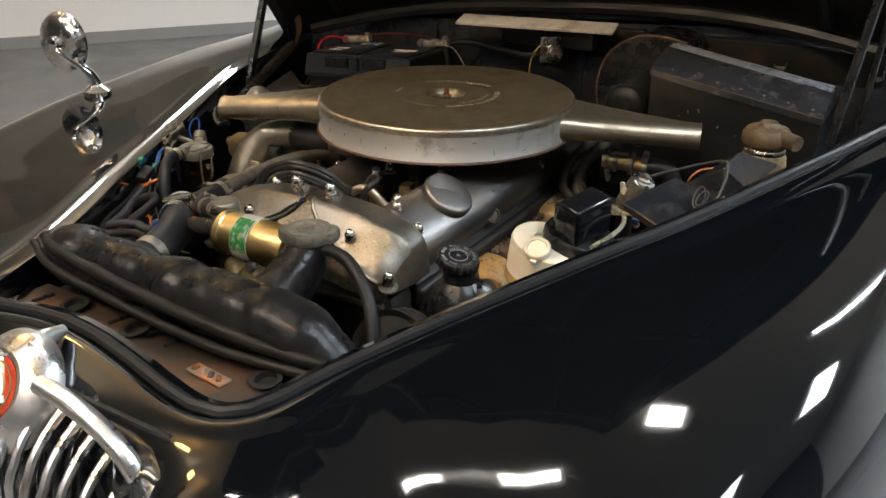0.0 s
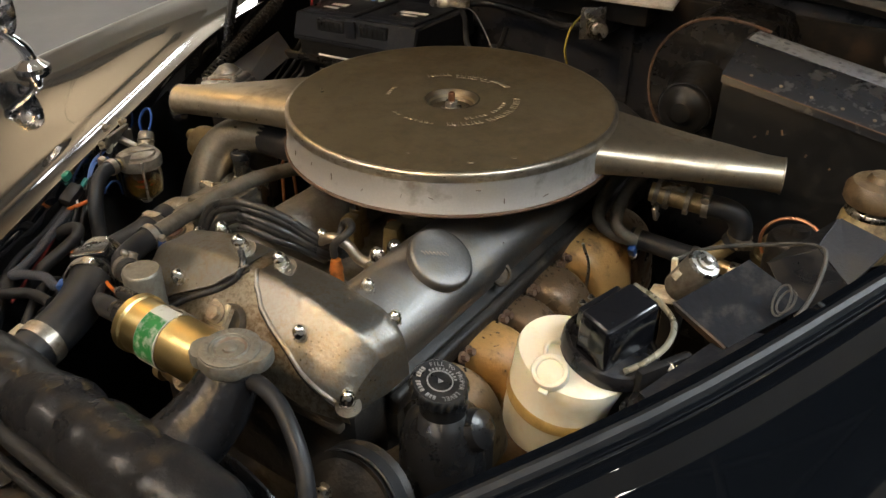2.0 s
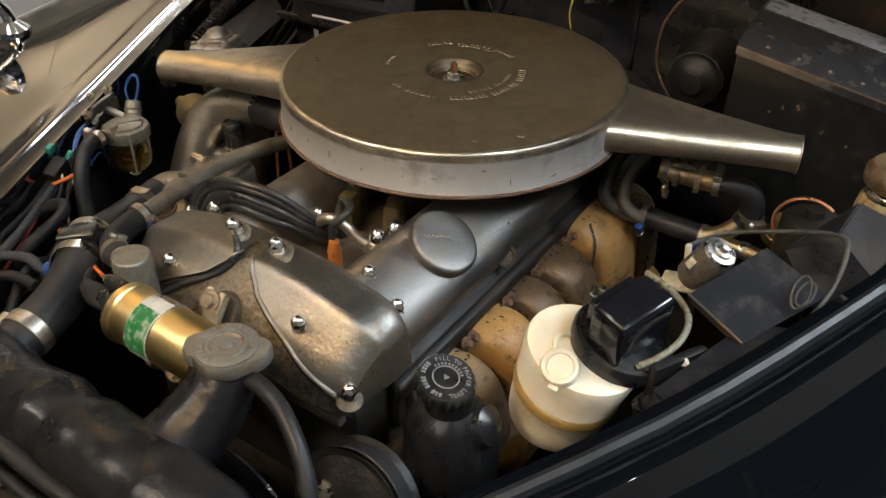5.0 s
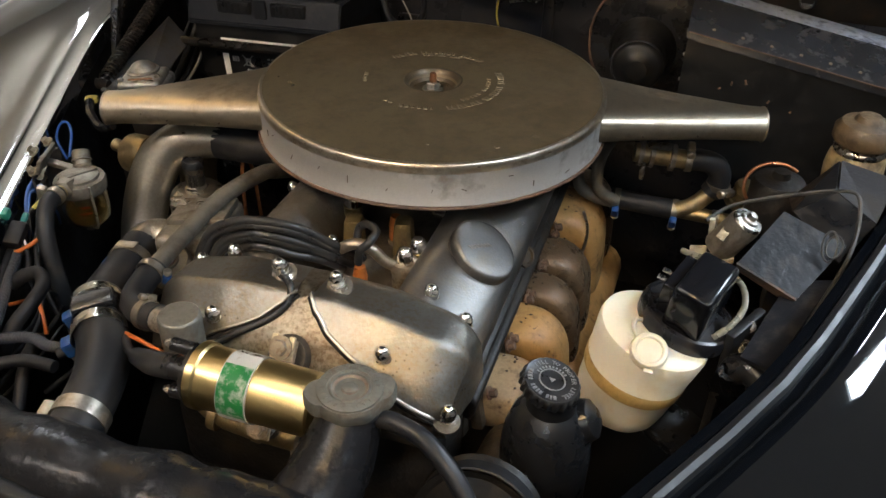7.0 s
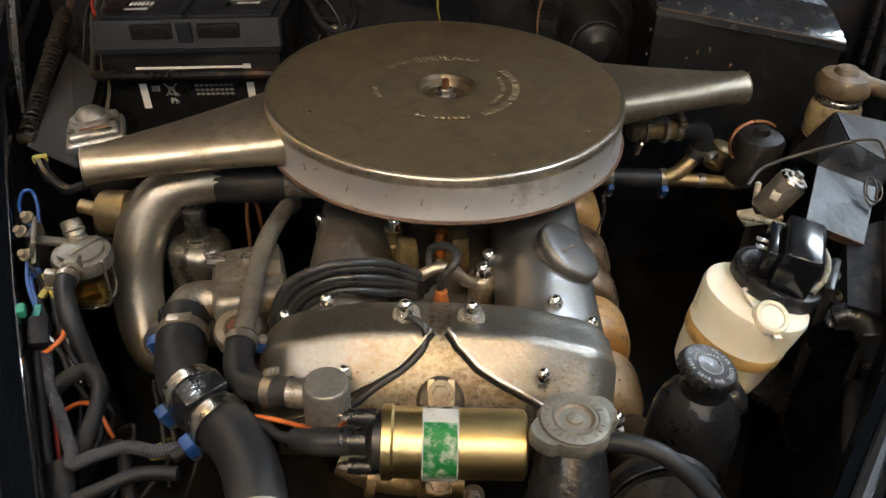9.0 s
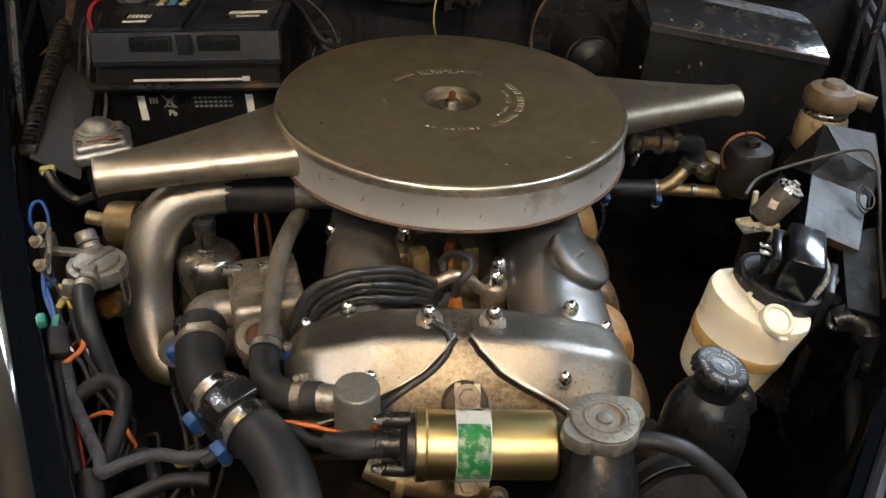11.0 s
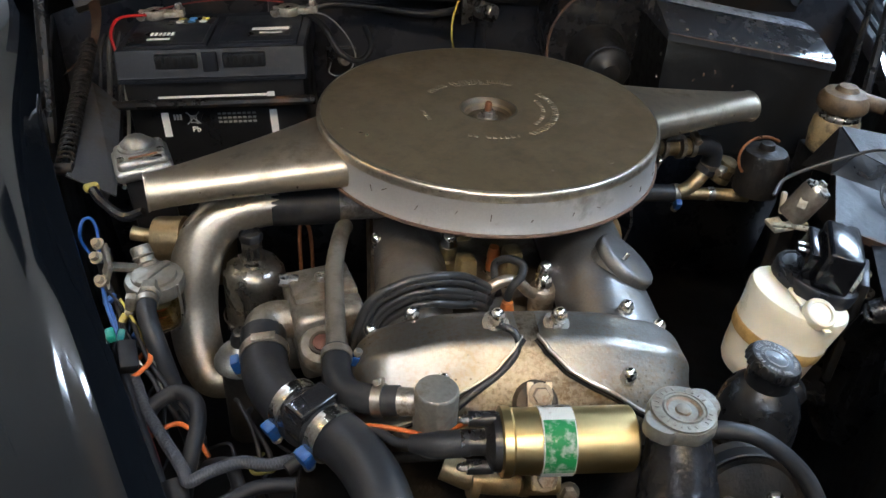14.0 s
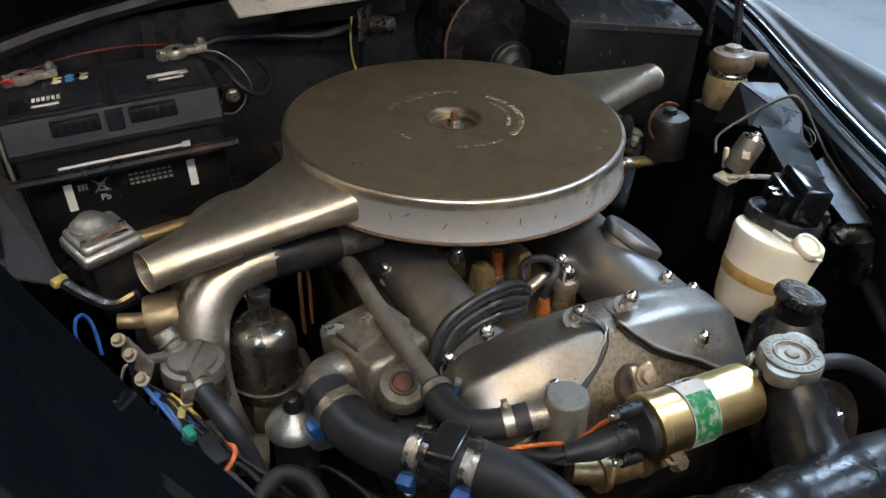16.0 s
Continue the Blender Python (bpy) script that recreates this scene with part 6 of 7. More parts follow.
def blower():
    t = thing("heater_blower", (0.235, 0.33, 0.87), "round black heater blower drum with a motor boss", "blower")
    c = Vector((0.24, 0.318, 0.96))
    # snail-shaped casing that opens into the heater box
    ring = [(0.1 + 0.006 * max(0, math.sin(a)), a) for a in np.linspace(math.pi / 2, 2 * math.pi + 0.2, 40)]
    out = [(c.x + 0.06, c.z + 0.098), (c.x + 0.03, c.z + 0.104)] + [(c.x + r * math.cos(a), c.z + r * math.sin(a)) for r, a in ring] + [(c.x + 0.1, c.z + 0.02)]
    part("drum", rings(bmesh.new(), [[Vector((c.x + (x - c.x) * 0.94, c.y + 0.0005, c.z + (z - c.z) * 0.94)) for x, z in out], [Vector((x, c.y + 0.002, z)) for x, z in out], [Vector((x, c.y + 0.115, z)) for x, z in out]]), BLOWB, t, "shiny black snail-shaped blower casing", sharp=40)
    part("rim_bead", tube([Vector((x, c.y + 0.001, z)) for x, z in out], 0.0022, 6, 1), RUSTBARE, t, "worn rusty rim bead")
    part("motor", lathe([(0.05, 0.0), (0.048, 0.012), (0.04, 0.03), (0.037, 0.055), (0.036, 0.075), (0.034, 0.079), (0.03, 0.081), (0.024, 0.082), (0.018, 0.087), (0.014, 0.091), (0.0, 0.092)], (0.22, 0.32, 0.953), (0.03, -1, 0.02), 36), HEATER, t)
    part("motor_ring", tube([Vector((0.221 + 0.0365 * math.cos(a), 0.25, 0.954 + 0.0365 * math.sin(a))) for a in np.linspace(0, 2 * math.pi, 33)], 0.002, 6, 1), HTOP, t)
    part("bracket", box((0.235, 0.44, 0.93), (0.12, 0.03, 0.1), 0.006), BAY, t)


heater()
blower()
WHITEPL = mat("pale_strip", (0.62, 0.6, 0.56), 0.4, dirt=(0.3, 0.27, 0.22), scale=20, bump=0.1)
solo("bulkhead_plate", box((-0.02, 0.372, 1.056), (0.33, 0.045, 0.006), 0.002, (15, -1, 4)), WHITEPL, "long pale metal strip across the bulkhead", "metal strip")
solo("strip_support", box((0.0, 0.42, 1.03), (0.2, 0.07, 0.04), 0.006), BAY, "black bracket under the pale strip", "bracket")


def relay():
    t = thing("horn_relay", (0.03, 0.4, 1.0), "small silver round relay on a plate", "relay")
    part("can", lathe([(0.014, 0), (0.014, 0.03), (0.012, 0.032)], (0.03, 0.35, 1.012), (0.6, -0.7, 0), 20), STEEL, t)
    part("plate", box((0.02, 0.365, 1.01), (0.04, 0.004, 0.05), 0.001, (0, 0, 40)), STEEL, t)
    part("mount", box((0.02, 0.41, 1.0), (0.03, 0.09, 0.03), 0.004), BAY, t)


relay()

# heater valve, hoses and pipes
hv = thing("heater_valve", (0.29, 0.09, 0.9), "grubby cast heater valve with clamped hoses", "valve")
part("body", tube([(0.248, 0.085, 0.905), (0.316, 0.098, 0.9)], 0.0125, 16), BRASS, hv)
for x in (0.256, 0.27, 0.296):
    part("flange", lathe([(0.0175, -0.003), (0.0175, 0.003)], (x, 0.089, 0.904), (1, 0.15, -0.08), 16), ALU2, hv)
part("lever", box((0.278, 0.08, 0.922), (0.03, 0.01, 0.006), 0.002, (20, 0, 8)), STEEL, hv)
part("ear", box((0.262, 0.075, 0.885), (0.006, 0.012, 0.028), 0.002, (30, 0, 0)), STEEL, hv)
part("hose", tube([(0.312, 0.098, 0.9), (0.335, 0.103, 0.9), (0.354, 0.11, 0.89), (0.36, 0.114, 0.868), (0.352, 0.112, 0.85)], 0.0145, 14), HOSE, hv, "bent black heater hose")
part("stub", tube([(0.354, 0.112, 0.852), (0.335, 0.105, 0.832), (0.315, 0.1, 0.822)], 0.011, 12), BRASS, hv)
clamp((0.316, 0.099, 0.9), (1, 0.15, 0), 0.0148, 0.008, (0, -0.3, 1))
clamp((0.36, 0.114, 0.862), (-0.1, 0, -1), 0.0148, 0.007, (1, -1, 0))
rail = thing("heater_rail", (0.3, 0.1, 0.8), "dull brass heater rail with rubber joints", "pipe")
part("rubber_joint", tube([(0.225, 0.1, 0.823), (0.315, 0.105, 0.818)], 0.0135, 14), HOSE, rail)
part("pipe", tube([(0.31, 0.105, 0.818), (0.37, 0.1, 0.82), (0.42, 0.09, 0.822)], 0.0095, 12), BRASS, rail)
part("joint_tube", tube([(0.36, 0.1, 0.82), (0.37, 0.1, 0.82)], 0.011, 12), STEEL, rail)
clamp((0.235, 0.1, 0.822), (1, 0.05, 0), 0.014, 0.008, (0, -1, -0.6), True)
clamp((0.312, 0.105, 0.818), (1, 0.05, 0), 0.014, 0.008, (0, -1, -0.6), True)
for p0 in (0.0, 0.026):
    solo("small_hose", tube([(0.2 + p0, 0.16, 0.91), (0.178 + p0, 0.12, 0.875), (0.182 + p0, 0.085, 0.845), (0.205 + p0, 0.085, 0.828), (0.228, 0.09 + p0 * 0.4, 0.823)], 0.0085, 10), OLDHOSE, "old grey rubber hose", "hose", "small hoses")
solo("pipe_fitting", lathe([(0.013, 0), (0.018, 0.003), (0.018, 0.012), (0.016, 0.014), (0.016, 0.026), (0.018, 0.028), (0.017, 0.036), (0.01, 0.04)], (0.388, 0.14, 0.822), (0.35, -0.1, 0.9), 18), BRASS, "dirty brass pipe fitting", "fitting")
solo("thin_rod", tube([(0.205, -0.01, 0.86), (0.212, 0.0, 0.82), (0.2, 0.02, 0.74)], 0.002, 6), STEEL, "thin bent steel rod", "rod")


def cylinder_relay():
    t = thing("servo_canister", (0.43, 0.1, 0.86), "round dark canister with an orange ring", "canister")
    part("body", lathe([(0.034, 0.86), (0.034, 0.92), (0.03, 0.926), (0.012, 0.93), (0.01, 0.938), (0.0, 0.939)], (0.43, 0.095, -0.03), seg=28), OILY, t)
    part("ring", tube([(0.425 + 0.036 * math.cos(a), 0.09 + 0.01 * math.sin(a), 0.885 + 0.03 * math.sin(a)) for a in np.linspace(0.9, 3.8, 14)], 0.0022, 6, 2), COPPER, t)


cylinder_relay()


# ---- battery ----
def battery():
    R = (0, -3.5, -1.5)
    m = pose(-0.37, 0.332, 0.87, *R)
    t = thing("battery", (-0.37, 0.332, 0.775), "black car battery with pale labels on its lid", "battery")

    def add(name, c, s, bev, material, parent=t, label="", seg=2, taper=1.0):
        bm = box(c, s, bev, bm=None, seg=seg, taper=taper)
        bmesh.ops.transform(bm, matrix=m, verts=bm.verts)
        return part(name, bm, material, parent, label)
    add("case", (0, 0, -0.02), (0.268, 0.166, 0.176), 0.005, BATTERY)
    bm = rings(bmesh.new(), [[Vector((x, y, z)) for y, z in ((-0.09 + i, 0.058), (-0.0905 + i, 0.066), (-0.0885 + i, 0.069), (-0.0775 + i, 0.1005 - i), (-0.075 + i, 0.1035 - i), (0.086 - i, 0.1035 - i), (0.089 - i, 0.1005 - i), (0.09 - i, 0.058))]
                            for x, i in ((-0.14, 0.003), (-0.137, 0.0), (0.137, 0.0), (0.14, 0.003))])
    bmesh.ops.transform(bm, matrix=m, verts=bm.verts)
    lid = part("lid", bm, BATTOP, t, "dark blue-grey battery lid with a sloping front", sharp=25)
    add("lid_seam", (0, -0.0905, 0.0625), (0.276, 0.001, 0.0012), 0, BATTREC, lid)
    Z = 0.1055
    for x in (-0.066, 0.066):
        add("lid_top", (x, -0.005, Z - 0.001), (0.122, 0.128, 0.007), 0.0025, BATTOP, lid)
        add("panel_line", (x, -0.06, Z + 0.0026), (0.112, 0.0012, 0.0006), 0, BATTREC, lid)
        add("panel_line", (x - math.copysign(0.054, x), -0.01, Z + 0.0026), (0.0012, 0.1, 0.0006), 0, BATTREC, lid)
        add("handle_recess", (x * 0.75, -0.0815, 0.0885), (0.062, 0.012, 0.021), 0.0028, BATTREC, lid, "moulded carrying handle")
        for k in range(5):
            add("handle_ridge", (x * 0.75 - 0.024 + 0.012 * k, -0.0878, 0.0885 + 0.002 * (k % 2)), (0.006, 0.0012, 0.013), 0.0005, BATTERY, lid)
        add("vent_plug", (x * 0.3, 0.02, Z + 0.0027), (0.006, 0.006, 0.001), 0.0004, BATTERY, lid)
    add("centre_rib", (0, -0.086, 0.088), (0.022, 0.006, 0.03), 0.002, BATTOP, lid)
    add("label", (-0.092, -0.035, Z + 0.0028), (0.066, 0.05, 0.001), 0, PLASTIC, lid, "dark sticker with white print")
    for k in range(6):
        add("label_bar", (-0.094 + 0.0062 * k, -0.022, Z + 0.0037), (0.0042, 0.013, 0.0006), 0, WHITE, lid)
    add("label_bar", (-0.08, -0.044, Z + 0.0037), (0.034, 0.007, 0.0006), 0, WHITE, lid)
    add("label", (-0.045, 0.04, Z + 0.0028), (0.072, 0.034, 0.001), 0, PLASTIC, lid, "dark sticker with small hazard symbols")
    for k, (mm, m2) in enumerate(((YELLOWP, WHITE), (BLUEL, BLUEL), (YELLOWP, WHITE))):
        for y, mk, seg in ((0.047, mm, 3 if k != 1 else 16), (0.033, m2, 16)):
            bm = lathe([(0.0064 if seg > 3 else 0.008, 0.0), (0.0062 if seg > 3 else 0.0078, 0.0008)], (-0.063 + 0.018 * k, y, Z + 0.0034), seg=seg)
            bmesh.ops.transform(bm, matrix=m, verts=bm.verts)
            part("hazard_symbol", bm, mk, lid)
    add("label", (0.083, -0.02, Z + 0.0028), (0.062, 0.04, 0.001), 0, PLASTIC, lid, "dark sticker with white print")
    add("label_bar", (0.083, -0.01, Z + 0.0037), (0.056, 0.011, 0.0006), 0, WHITE, lid)
    add("label_bar", (0.085, -0.027, Z + 0.0037), (0.034, 0.006, 0.0006), 0, WHITE, lid)
    # front: white outline, two bars, recycling print
    add("front_stripe", (0.0, -0.0838, 0.033), (0.172, 0.001, 0.0035), 0, WHITE, t, "thin white printed line")
    add("front_stripe_end", (0.082, -0.0839, 0.0335), (0.011, 0.001, 0.008), 0, WHITE, t)
    for x in (-0.082, 0.082):
        add("front_bar", (x, -0.0838, -0.012), (0.011, 0.001, 0.04), 0, WHITE, t, "white printed bar")
    for k in range(3):
        for j in range(8):
            add("print_mark", (0.0 + 0.0075 * j, -0.0838, 0.004 - 0.007 * k), (0.005, 0.001, 0.003), 0, GREYW, t)
    for k in range(3):
        add("print_mark", (-0.068 + 0.0045 * k, -0.0838, 0.0), (0.003, 0.001, 0.009), 0, GREYW, t)
    for s in (-1, 1):
        bm = box((0, 0, 0), (0.028, 0.001, 0.0016), 0, (0, 45 * s, 0))
        bmesh.ops.transform(bm, matrix=m @ Matrix.Translation((-0.04, -0.0838, -0.002)), verts=bm.verts)
        part("print_cross", bm, GREYW, t)
    for dx, dz, w, h in ((-0.004, -0.004, 0.0013, 0.011), (0.004, -0.004, 0.0013, 0.011), (0, -0.0095, 0.009, 0.0013), (0, 0.0015, 0.011, 0.0016), (0.005, -0.0105, 0.003, 0.003)):
        add("print_bin", (-0.04 + dx, -0.0836, dz), (w, 0.001, h), 0, GREYW)
    cu = bpy.data.curves.new("letters", "FONT")
    cu.body, cu.size, cu.extrude, cu.align_x, cu.resolution_u = "Pb", 0.013, 0.0003, "CENTER", 2
    tmp = bpy.data.objects.new("letters", cu)
    me = bpy.data.meshes.new_from_object(tmp)
    bpy.data.objects.remove(tmp)
    me.transform(m @ Matrix.Translation((-0.038, -0.084, -0.025)) @ Euler((math.pi / 2, 0, 0)).to_matrix().to_4x4())
    me.transform(Matrix.Translation(-t.location))
    me.materials.clear()
    me.materials.append(WHITE)
    ob = new("letters", me)
    ob.parent = t
    # posts and clamps
    for x, mm in ((-0.105, 1), (0.105, 0)):
        bm = lathe([(0.009, 0.1), (0.0085, 0.122), (0.007, 0.123)], (x, 0.055, 0), seg=16)
        bmesh.ops.transform(bm, matrix=m, verts=bm.verts)
        post = part("terminal_post", bm, STEEL, t)
        bm = lathe([(0.0095, 0.108), (0.016, 0.109), (0.0175, 0.112), (0.0175, 0.119), (0.016, 0.122), (0.0095, 0.122)], (x, 0.055, 0), seg=24, cap=(False, False))
        box((x + 0.024, 0.055, 0.1155), (0.022, 0.019, 0.01), 0.003, bm=bm)
        for dy in (-0.006, 0.006):
            box((x - 0.019, 0.055 + dy, 0.1155), (0.014, 0.005, 0.011), 0.0015, bm=bm)
        box((x + 0.038, 0.055, 0.1165), (0.016, 0.015, 0.012), 0.003, bm=bm)
        bmesh.ops.transform(bm, matrix=m, verts=bm.verts)
        part("terminal_clamp", bm, LEADGREY, post, "tarnished grey metal battery clamp")
        for dx, z, ax in ((0.038, 0.1225, (0, 0, 1)), (-0.019, 0.1155, (0, -1, 0))):
            bm = hexnut((x + dx, 0.055 - (0.009 if dx < 0 else 0), z), ax, 0.0065, 0.008, False)
            bmesh.ops.transform(bm, matrix=m, verts=bm.verts)
            part("clamp_bolt", bm, STEEL, post)


LEADGREY = mat("tarnished_lead", (0.46, 0.44, 0.38), 0.42, metal=0.7, dirt=(0.24, 0.21, 0.15), dirt_amount=0.35, scale=90, bump=0.25)
BATTREC = mat("battery_recess", (0.016, 0.018, 0.022), 0.32, bump=0.1, bump_scale=400)
YELLOWP = mat("yellow_print", (0.75, 0.6, 0.12), 0.4, bump=0)
BLUEL = mat("light_blue_print", (0.1, 0.3, 0.7), 0.4, bump=0)
battery()
RUSTBAR = mat("rusty_bar", (0.009, 0.0085, 0.008), 0.3, dirt=(0.1, 0.05, 0.025), dirt_amount=0.2, scale=16)
solo("battery_hold_down", tube([(-0.52, 0.228, 0.894), (-0.4, 0.225, 0.901), (-0.225, 0.22, 0.912)], 0.0075, 8), RUSTBAR, "black battery hold-down bar with rust patches", "bar")
solo("battery_tray", box((-0.37, 0.3, 0.76), (0.34, 0.26, 0.03), 0.006, (0, -3.5, 0)), RUSTBAR, "rusty black battery tray", "tray")
TRAYGREY = mat("worn_blue_grey", (0.055, 0.06, 0.07), 0.4, dirt=(0.06, 0.045, 0.03), dirt_amount=0.4, scale=22, bump=0.2)
solo("tray_panel", quad_plate((-0.55, 0.24, 0.925), (-0.515, 0.24, 0.89), (-0.478, 0.03, 0.855), (-0.535, 0.03, 0.885), 0.003), TRAYGREY, "grey blue inner wing panel beside the battery", "panel")

# battery cables
solo("battery_cable", tube([(-0.25, 0.39, 0.985), (-0.2, 0.4, 0.998), (-0.12, 0.41, 0.99), (-0.05, 0.4, 0.985), (0.0, 0.38, 1.0)], 0.006, 10), HOSE, "thick black battery cable", "cable")
solo("battery_cable", tube([(-0.24, 0.385, 0.985), (-0.215, 0.36, 0.975), (-0.19, 0.33, 0.945), (-0.16, 0.33, 0.93), (-0.14, 0.35, 0.945), (-0.15, 0.39, 0.965)], 0.005, 10), HOSE, "looped black battery cable", "cable")
solo("battery_wire", tube([(-0.48, 0.39, 0.985), (-0.42, 0.41, 0.993), (-0.35, 0.415, 0.998), (-0.28, 0.4, 1.0)], 0.0014, 8), DARKRED, "thin red wire along the battery", "wire")
solo("battery_wire", tube([(-0.49, 0.38, 0.98), (-0.525, 0.35, 0.985), (-0.535, 0.325, 0.97), (-0.53, 0.315, 0.945)], 0.0024, 8), RED, "thin red wire at the battery post", "wire")
solo("earth_wire", tube([(0.0, 0.37, 1.02), (-0.01, 0.35, 1.0), (-0.012, 0.34, 0.97), (-0.005, 0.34, 0.94)], 0.0018, 6), YELLOW, "thin yellow green wire on the bulkhead", "wire")


REGCAST = mat("grey_regulator_casting", (0.36, 0.355, 0.335), 0.4, metal=0.85, dirt=(0.16, 0.14, 0.11), dirt_amount=0.3, scale=30, bump=0.25, bump_scale=350, dirt_metal=0.5)


def regulator():
    t = thing("regulator_box", (-0.428, 0.001, 0.9), "small grey cast regulator box with a domed top", "regulator")
    R = (0, -5, 19)
    m = pose(-0.428, 0.0015, 0.928, *R)

    def add(name, bm, material, label=""):
        bmesh.ops.transform(bm, matrix=m, verts=bm.verts)
        return part(name, bm, material, t, label)
    add("base", box((0, 0, -0.006), (0.069, 0.068, 0.016), 0.006, seg=3), REGCAST)
    add("cover", box((0, 0, 0.004), (0.06, 0.059, 0.014), 0.006, seg=3), REGCAST)
    add("step", lathe([(0.0235, 0.009), (0.0225, 0.0135), (0.0185, 0.0148), (0.0178, 0.0172), (0.0125, 0.0225), (0.006, 0.0252), (0.0, 0.0258)], (-0.002, 0.012, 0), seg=30), REGCAST, "stepped round dome")
    add("rust_slot", box((0.002, -0.018, 0.0112), (0.034, 0.0035, 0.0025), 0.0008), RUST)
    add("nameplate", box((0.012, -0.0265, 0.0112), (0.022, 0.006, 0.0014), 0.0005), STEEL)
    for dx, dy in ((-0.024, -0.019), (0.024, -0.012)):
        add("screw", lathe([(0.0045, 0.01), (0.004, 0.0145), (0, 0.015)], (dx, dy, 0), seg=12), STEEL)
    add("lower_case", box((0, 0, -0.05), (0.052, 0.05, 0.075), 0.004), BAY)


regulator()
solo("amber_bracket", tube([(-0.4, 0.15, 0.826), (-0.36, 0.153, 0.83), (-0.31, 0.155, 0.834), (-0.27, 0.15, 0.836)], 0.011, 12), OCHRE, "rusty amber bracket bar beside the battery", "bracket")
fb = thing("earth_block", (-0.19, 0.44, 0.87), "small dark bracket with a bolt and a wire loop", "bracket")
part("plate", box((-0.19, 0.44, 0.89), (0.05, 0.012, 0.045), 0.003), SATIN, fb)
part("bolt", hexnut((-0.185, 0.434, 0.892), (0, -1, 0.1), 0.008, 0.008, False), STEEL, fb)
part("wire_loop", tube([(-0.165, 0.42, 0.91), (-0.172, 0.415, 0.885), (-0.19, 0.41, 0.872), (-0.21, 0.412, 0.876), (-0.207, 0.42, 0.892)], 0.0013, 6), GREYW, fb)
solo("battery_wire", tube([(-0.235, 0.385, 0.99), (-0.21, 0.38, 0.985), (-0.185, 0.37, 0.965), (-0.17, 0.37, 0.94), (-0.165, 0.38, 0.915)], 0.0012, 6), GREYW, "thin pale wire beside the battery", "wire")
STRAP = mat("rusty_strap", (0.09, 0.05, 0.03), 0.6, dirt=(0.04, 0.03, 0.02), scale=50, bump=0.3)
for k, (dx, r, m_) in enumerate(((0.0, 0.0045, PIPEG), (0.012, 0.0035, BRAID), (-0.012, 0.003, HOSE), (0.02, 0.0028, GREYW))):
    solo("rear_loom", tube([(-0.545 + dx, 0.37, 0.962 - 0.006 * k), (-0.548 + dx, 0.345, 0.935), (-0.546 + dx * 1.2, 0.31, 0.89), (-0.54 + dx * 1.5, 0.25, 0.85), (-0.52 + dx, 0.17, 0.83), (-0.5 + dx, 0.08, 0.84)], r, 8), m_, "dusty wiring loom beside the battery", "cable", "battery looms")
STRAPLINE = smooth_path([(-0.528, 0.25, 1.045), (-0.532, 0.25, 1.005), (-0.543, 0.248, 0.972), (-0.565, 0.245, 0.955), (-0.583, 0.243, 0.937)], 5)
solo("rusty_strap", sheet(lambda u, v: STRAPLINE[round(u * (len(STRAPLINE) - 1))] + Vector((0.016 * (v - 0.5), 0.006 * math.sin(9 * u), 0.012 * (v - 0.5))), len(STRAPLINE) - 1, 2, 0.002), STRAP, "curled rusty metal strap beside the spring", "strap")

# ---- induction side: alloy pipe, carburettor ----
ELBOW = mat("stained_cast_elbow", (0.42, 0.38, 0.31), 0.38, metal=0.9, dirt=(0.28, 0.23, 0.16), dirt_amount=0.3, scale=14, bump=0.15, bump_scale=260, dirt_metal=0.8)
ip = thing("intake_pipe", (-0.33, -0.1, 0.78), "stained aluminium intake elbow with a rubber sleeve", "pipe")
part("elbow", tube([(-0.225, -0.078, 0.908), (-0.27, -0.08, 0.908), (-0.312, -0.087, 0.9), (-0.34, -0.1, 0.878), (-0.353, -0.118, 0.845), (-0.357, -0.14, 0.8), (-0.35, -0.165, 0.76), (-0.335, -0.185, 0.735), (-0.31, -0.19, 0.73)], [0.023, 0.0245, 0.0275, 0.0295, 0.0295, 0.029, 0.028, 0.025, 0.02], 24, 7), ELBOW, ip)
part("sleeve", tube([(-0.262, -0.079, 0.908), (-0.22, -0.077, 0.908), (-0.185, -0.073, 0.908)], 0.0248, 20), HOSE, ip, "black rubber sleeve")
part("rear_elbow", tube([(-0.2, 0.04, 0.905), (-0.28, 0.035, 0.906), (-0.325, 0.012, 0.888), (-0.342, -0.02, 0.84), (-0.345, -0.03, 0.77)], 0.026, 20, 6), ELBOW, ip)
part("stub", tube([(-0.19, -0.073, 0.908), (-0.13, -0.065, 0.905)], 0.021, 18), ALU2, ip)


CHAMBER = mat("dull_chamber_metal", (0.27, 0.25, 0.215), 0.3, metal=0.95, dirt=(0.13, 0.11, 0.08), dirt_amount=0.3, scale=30, bump=0.12, dirt_metal=0.7, dirt_rough=0.5)


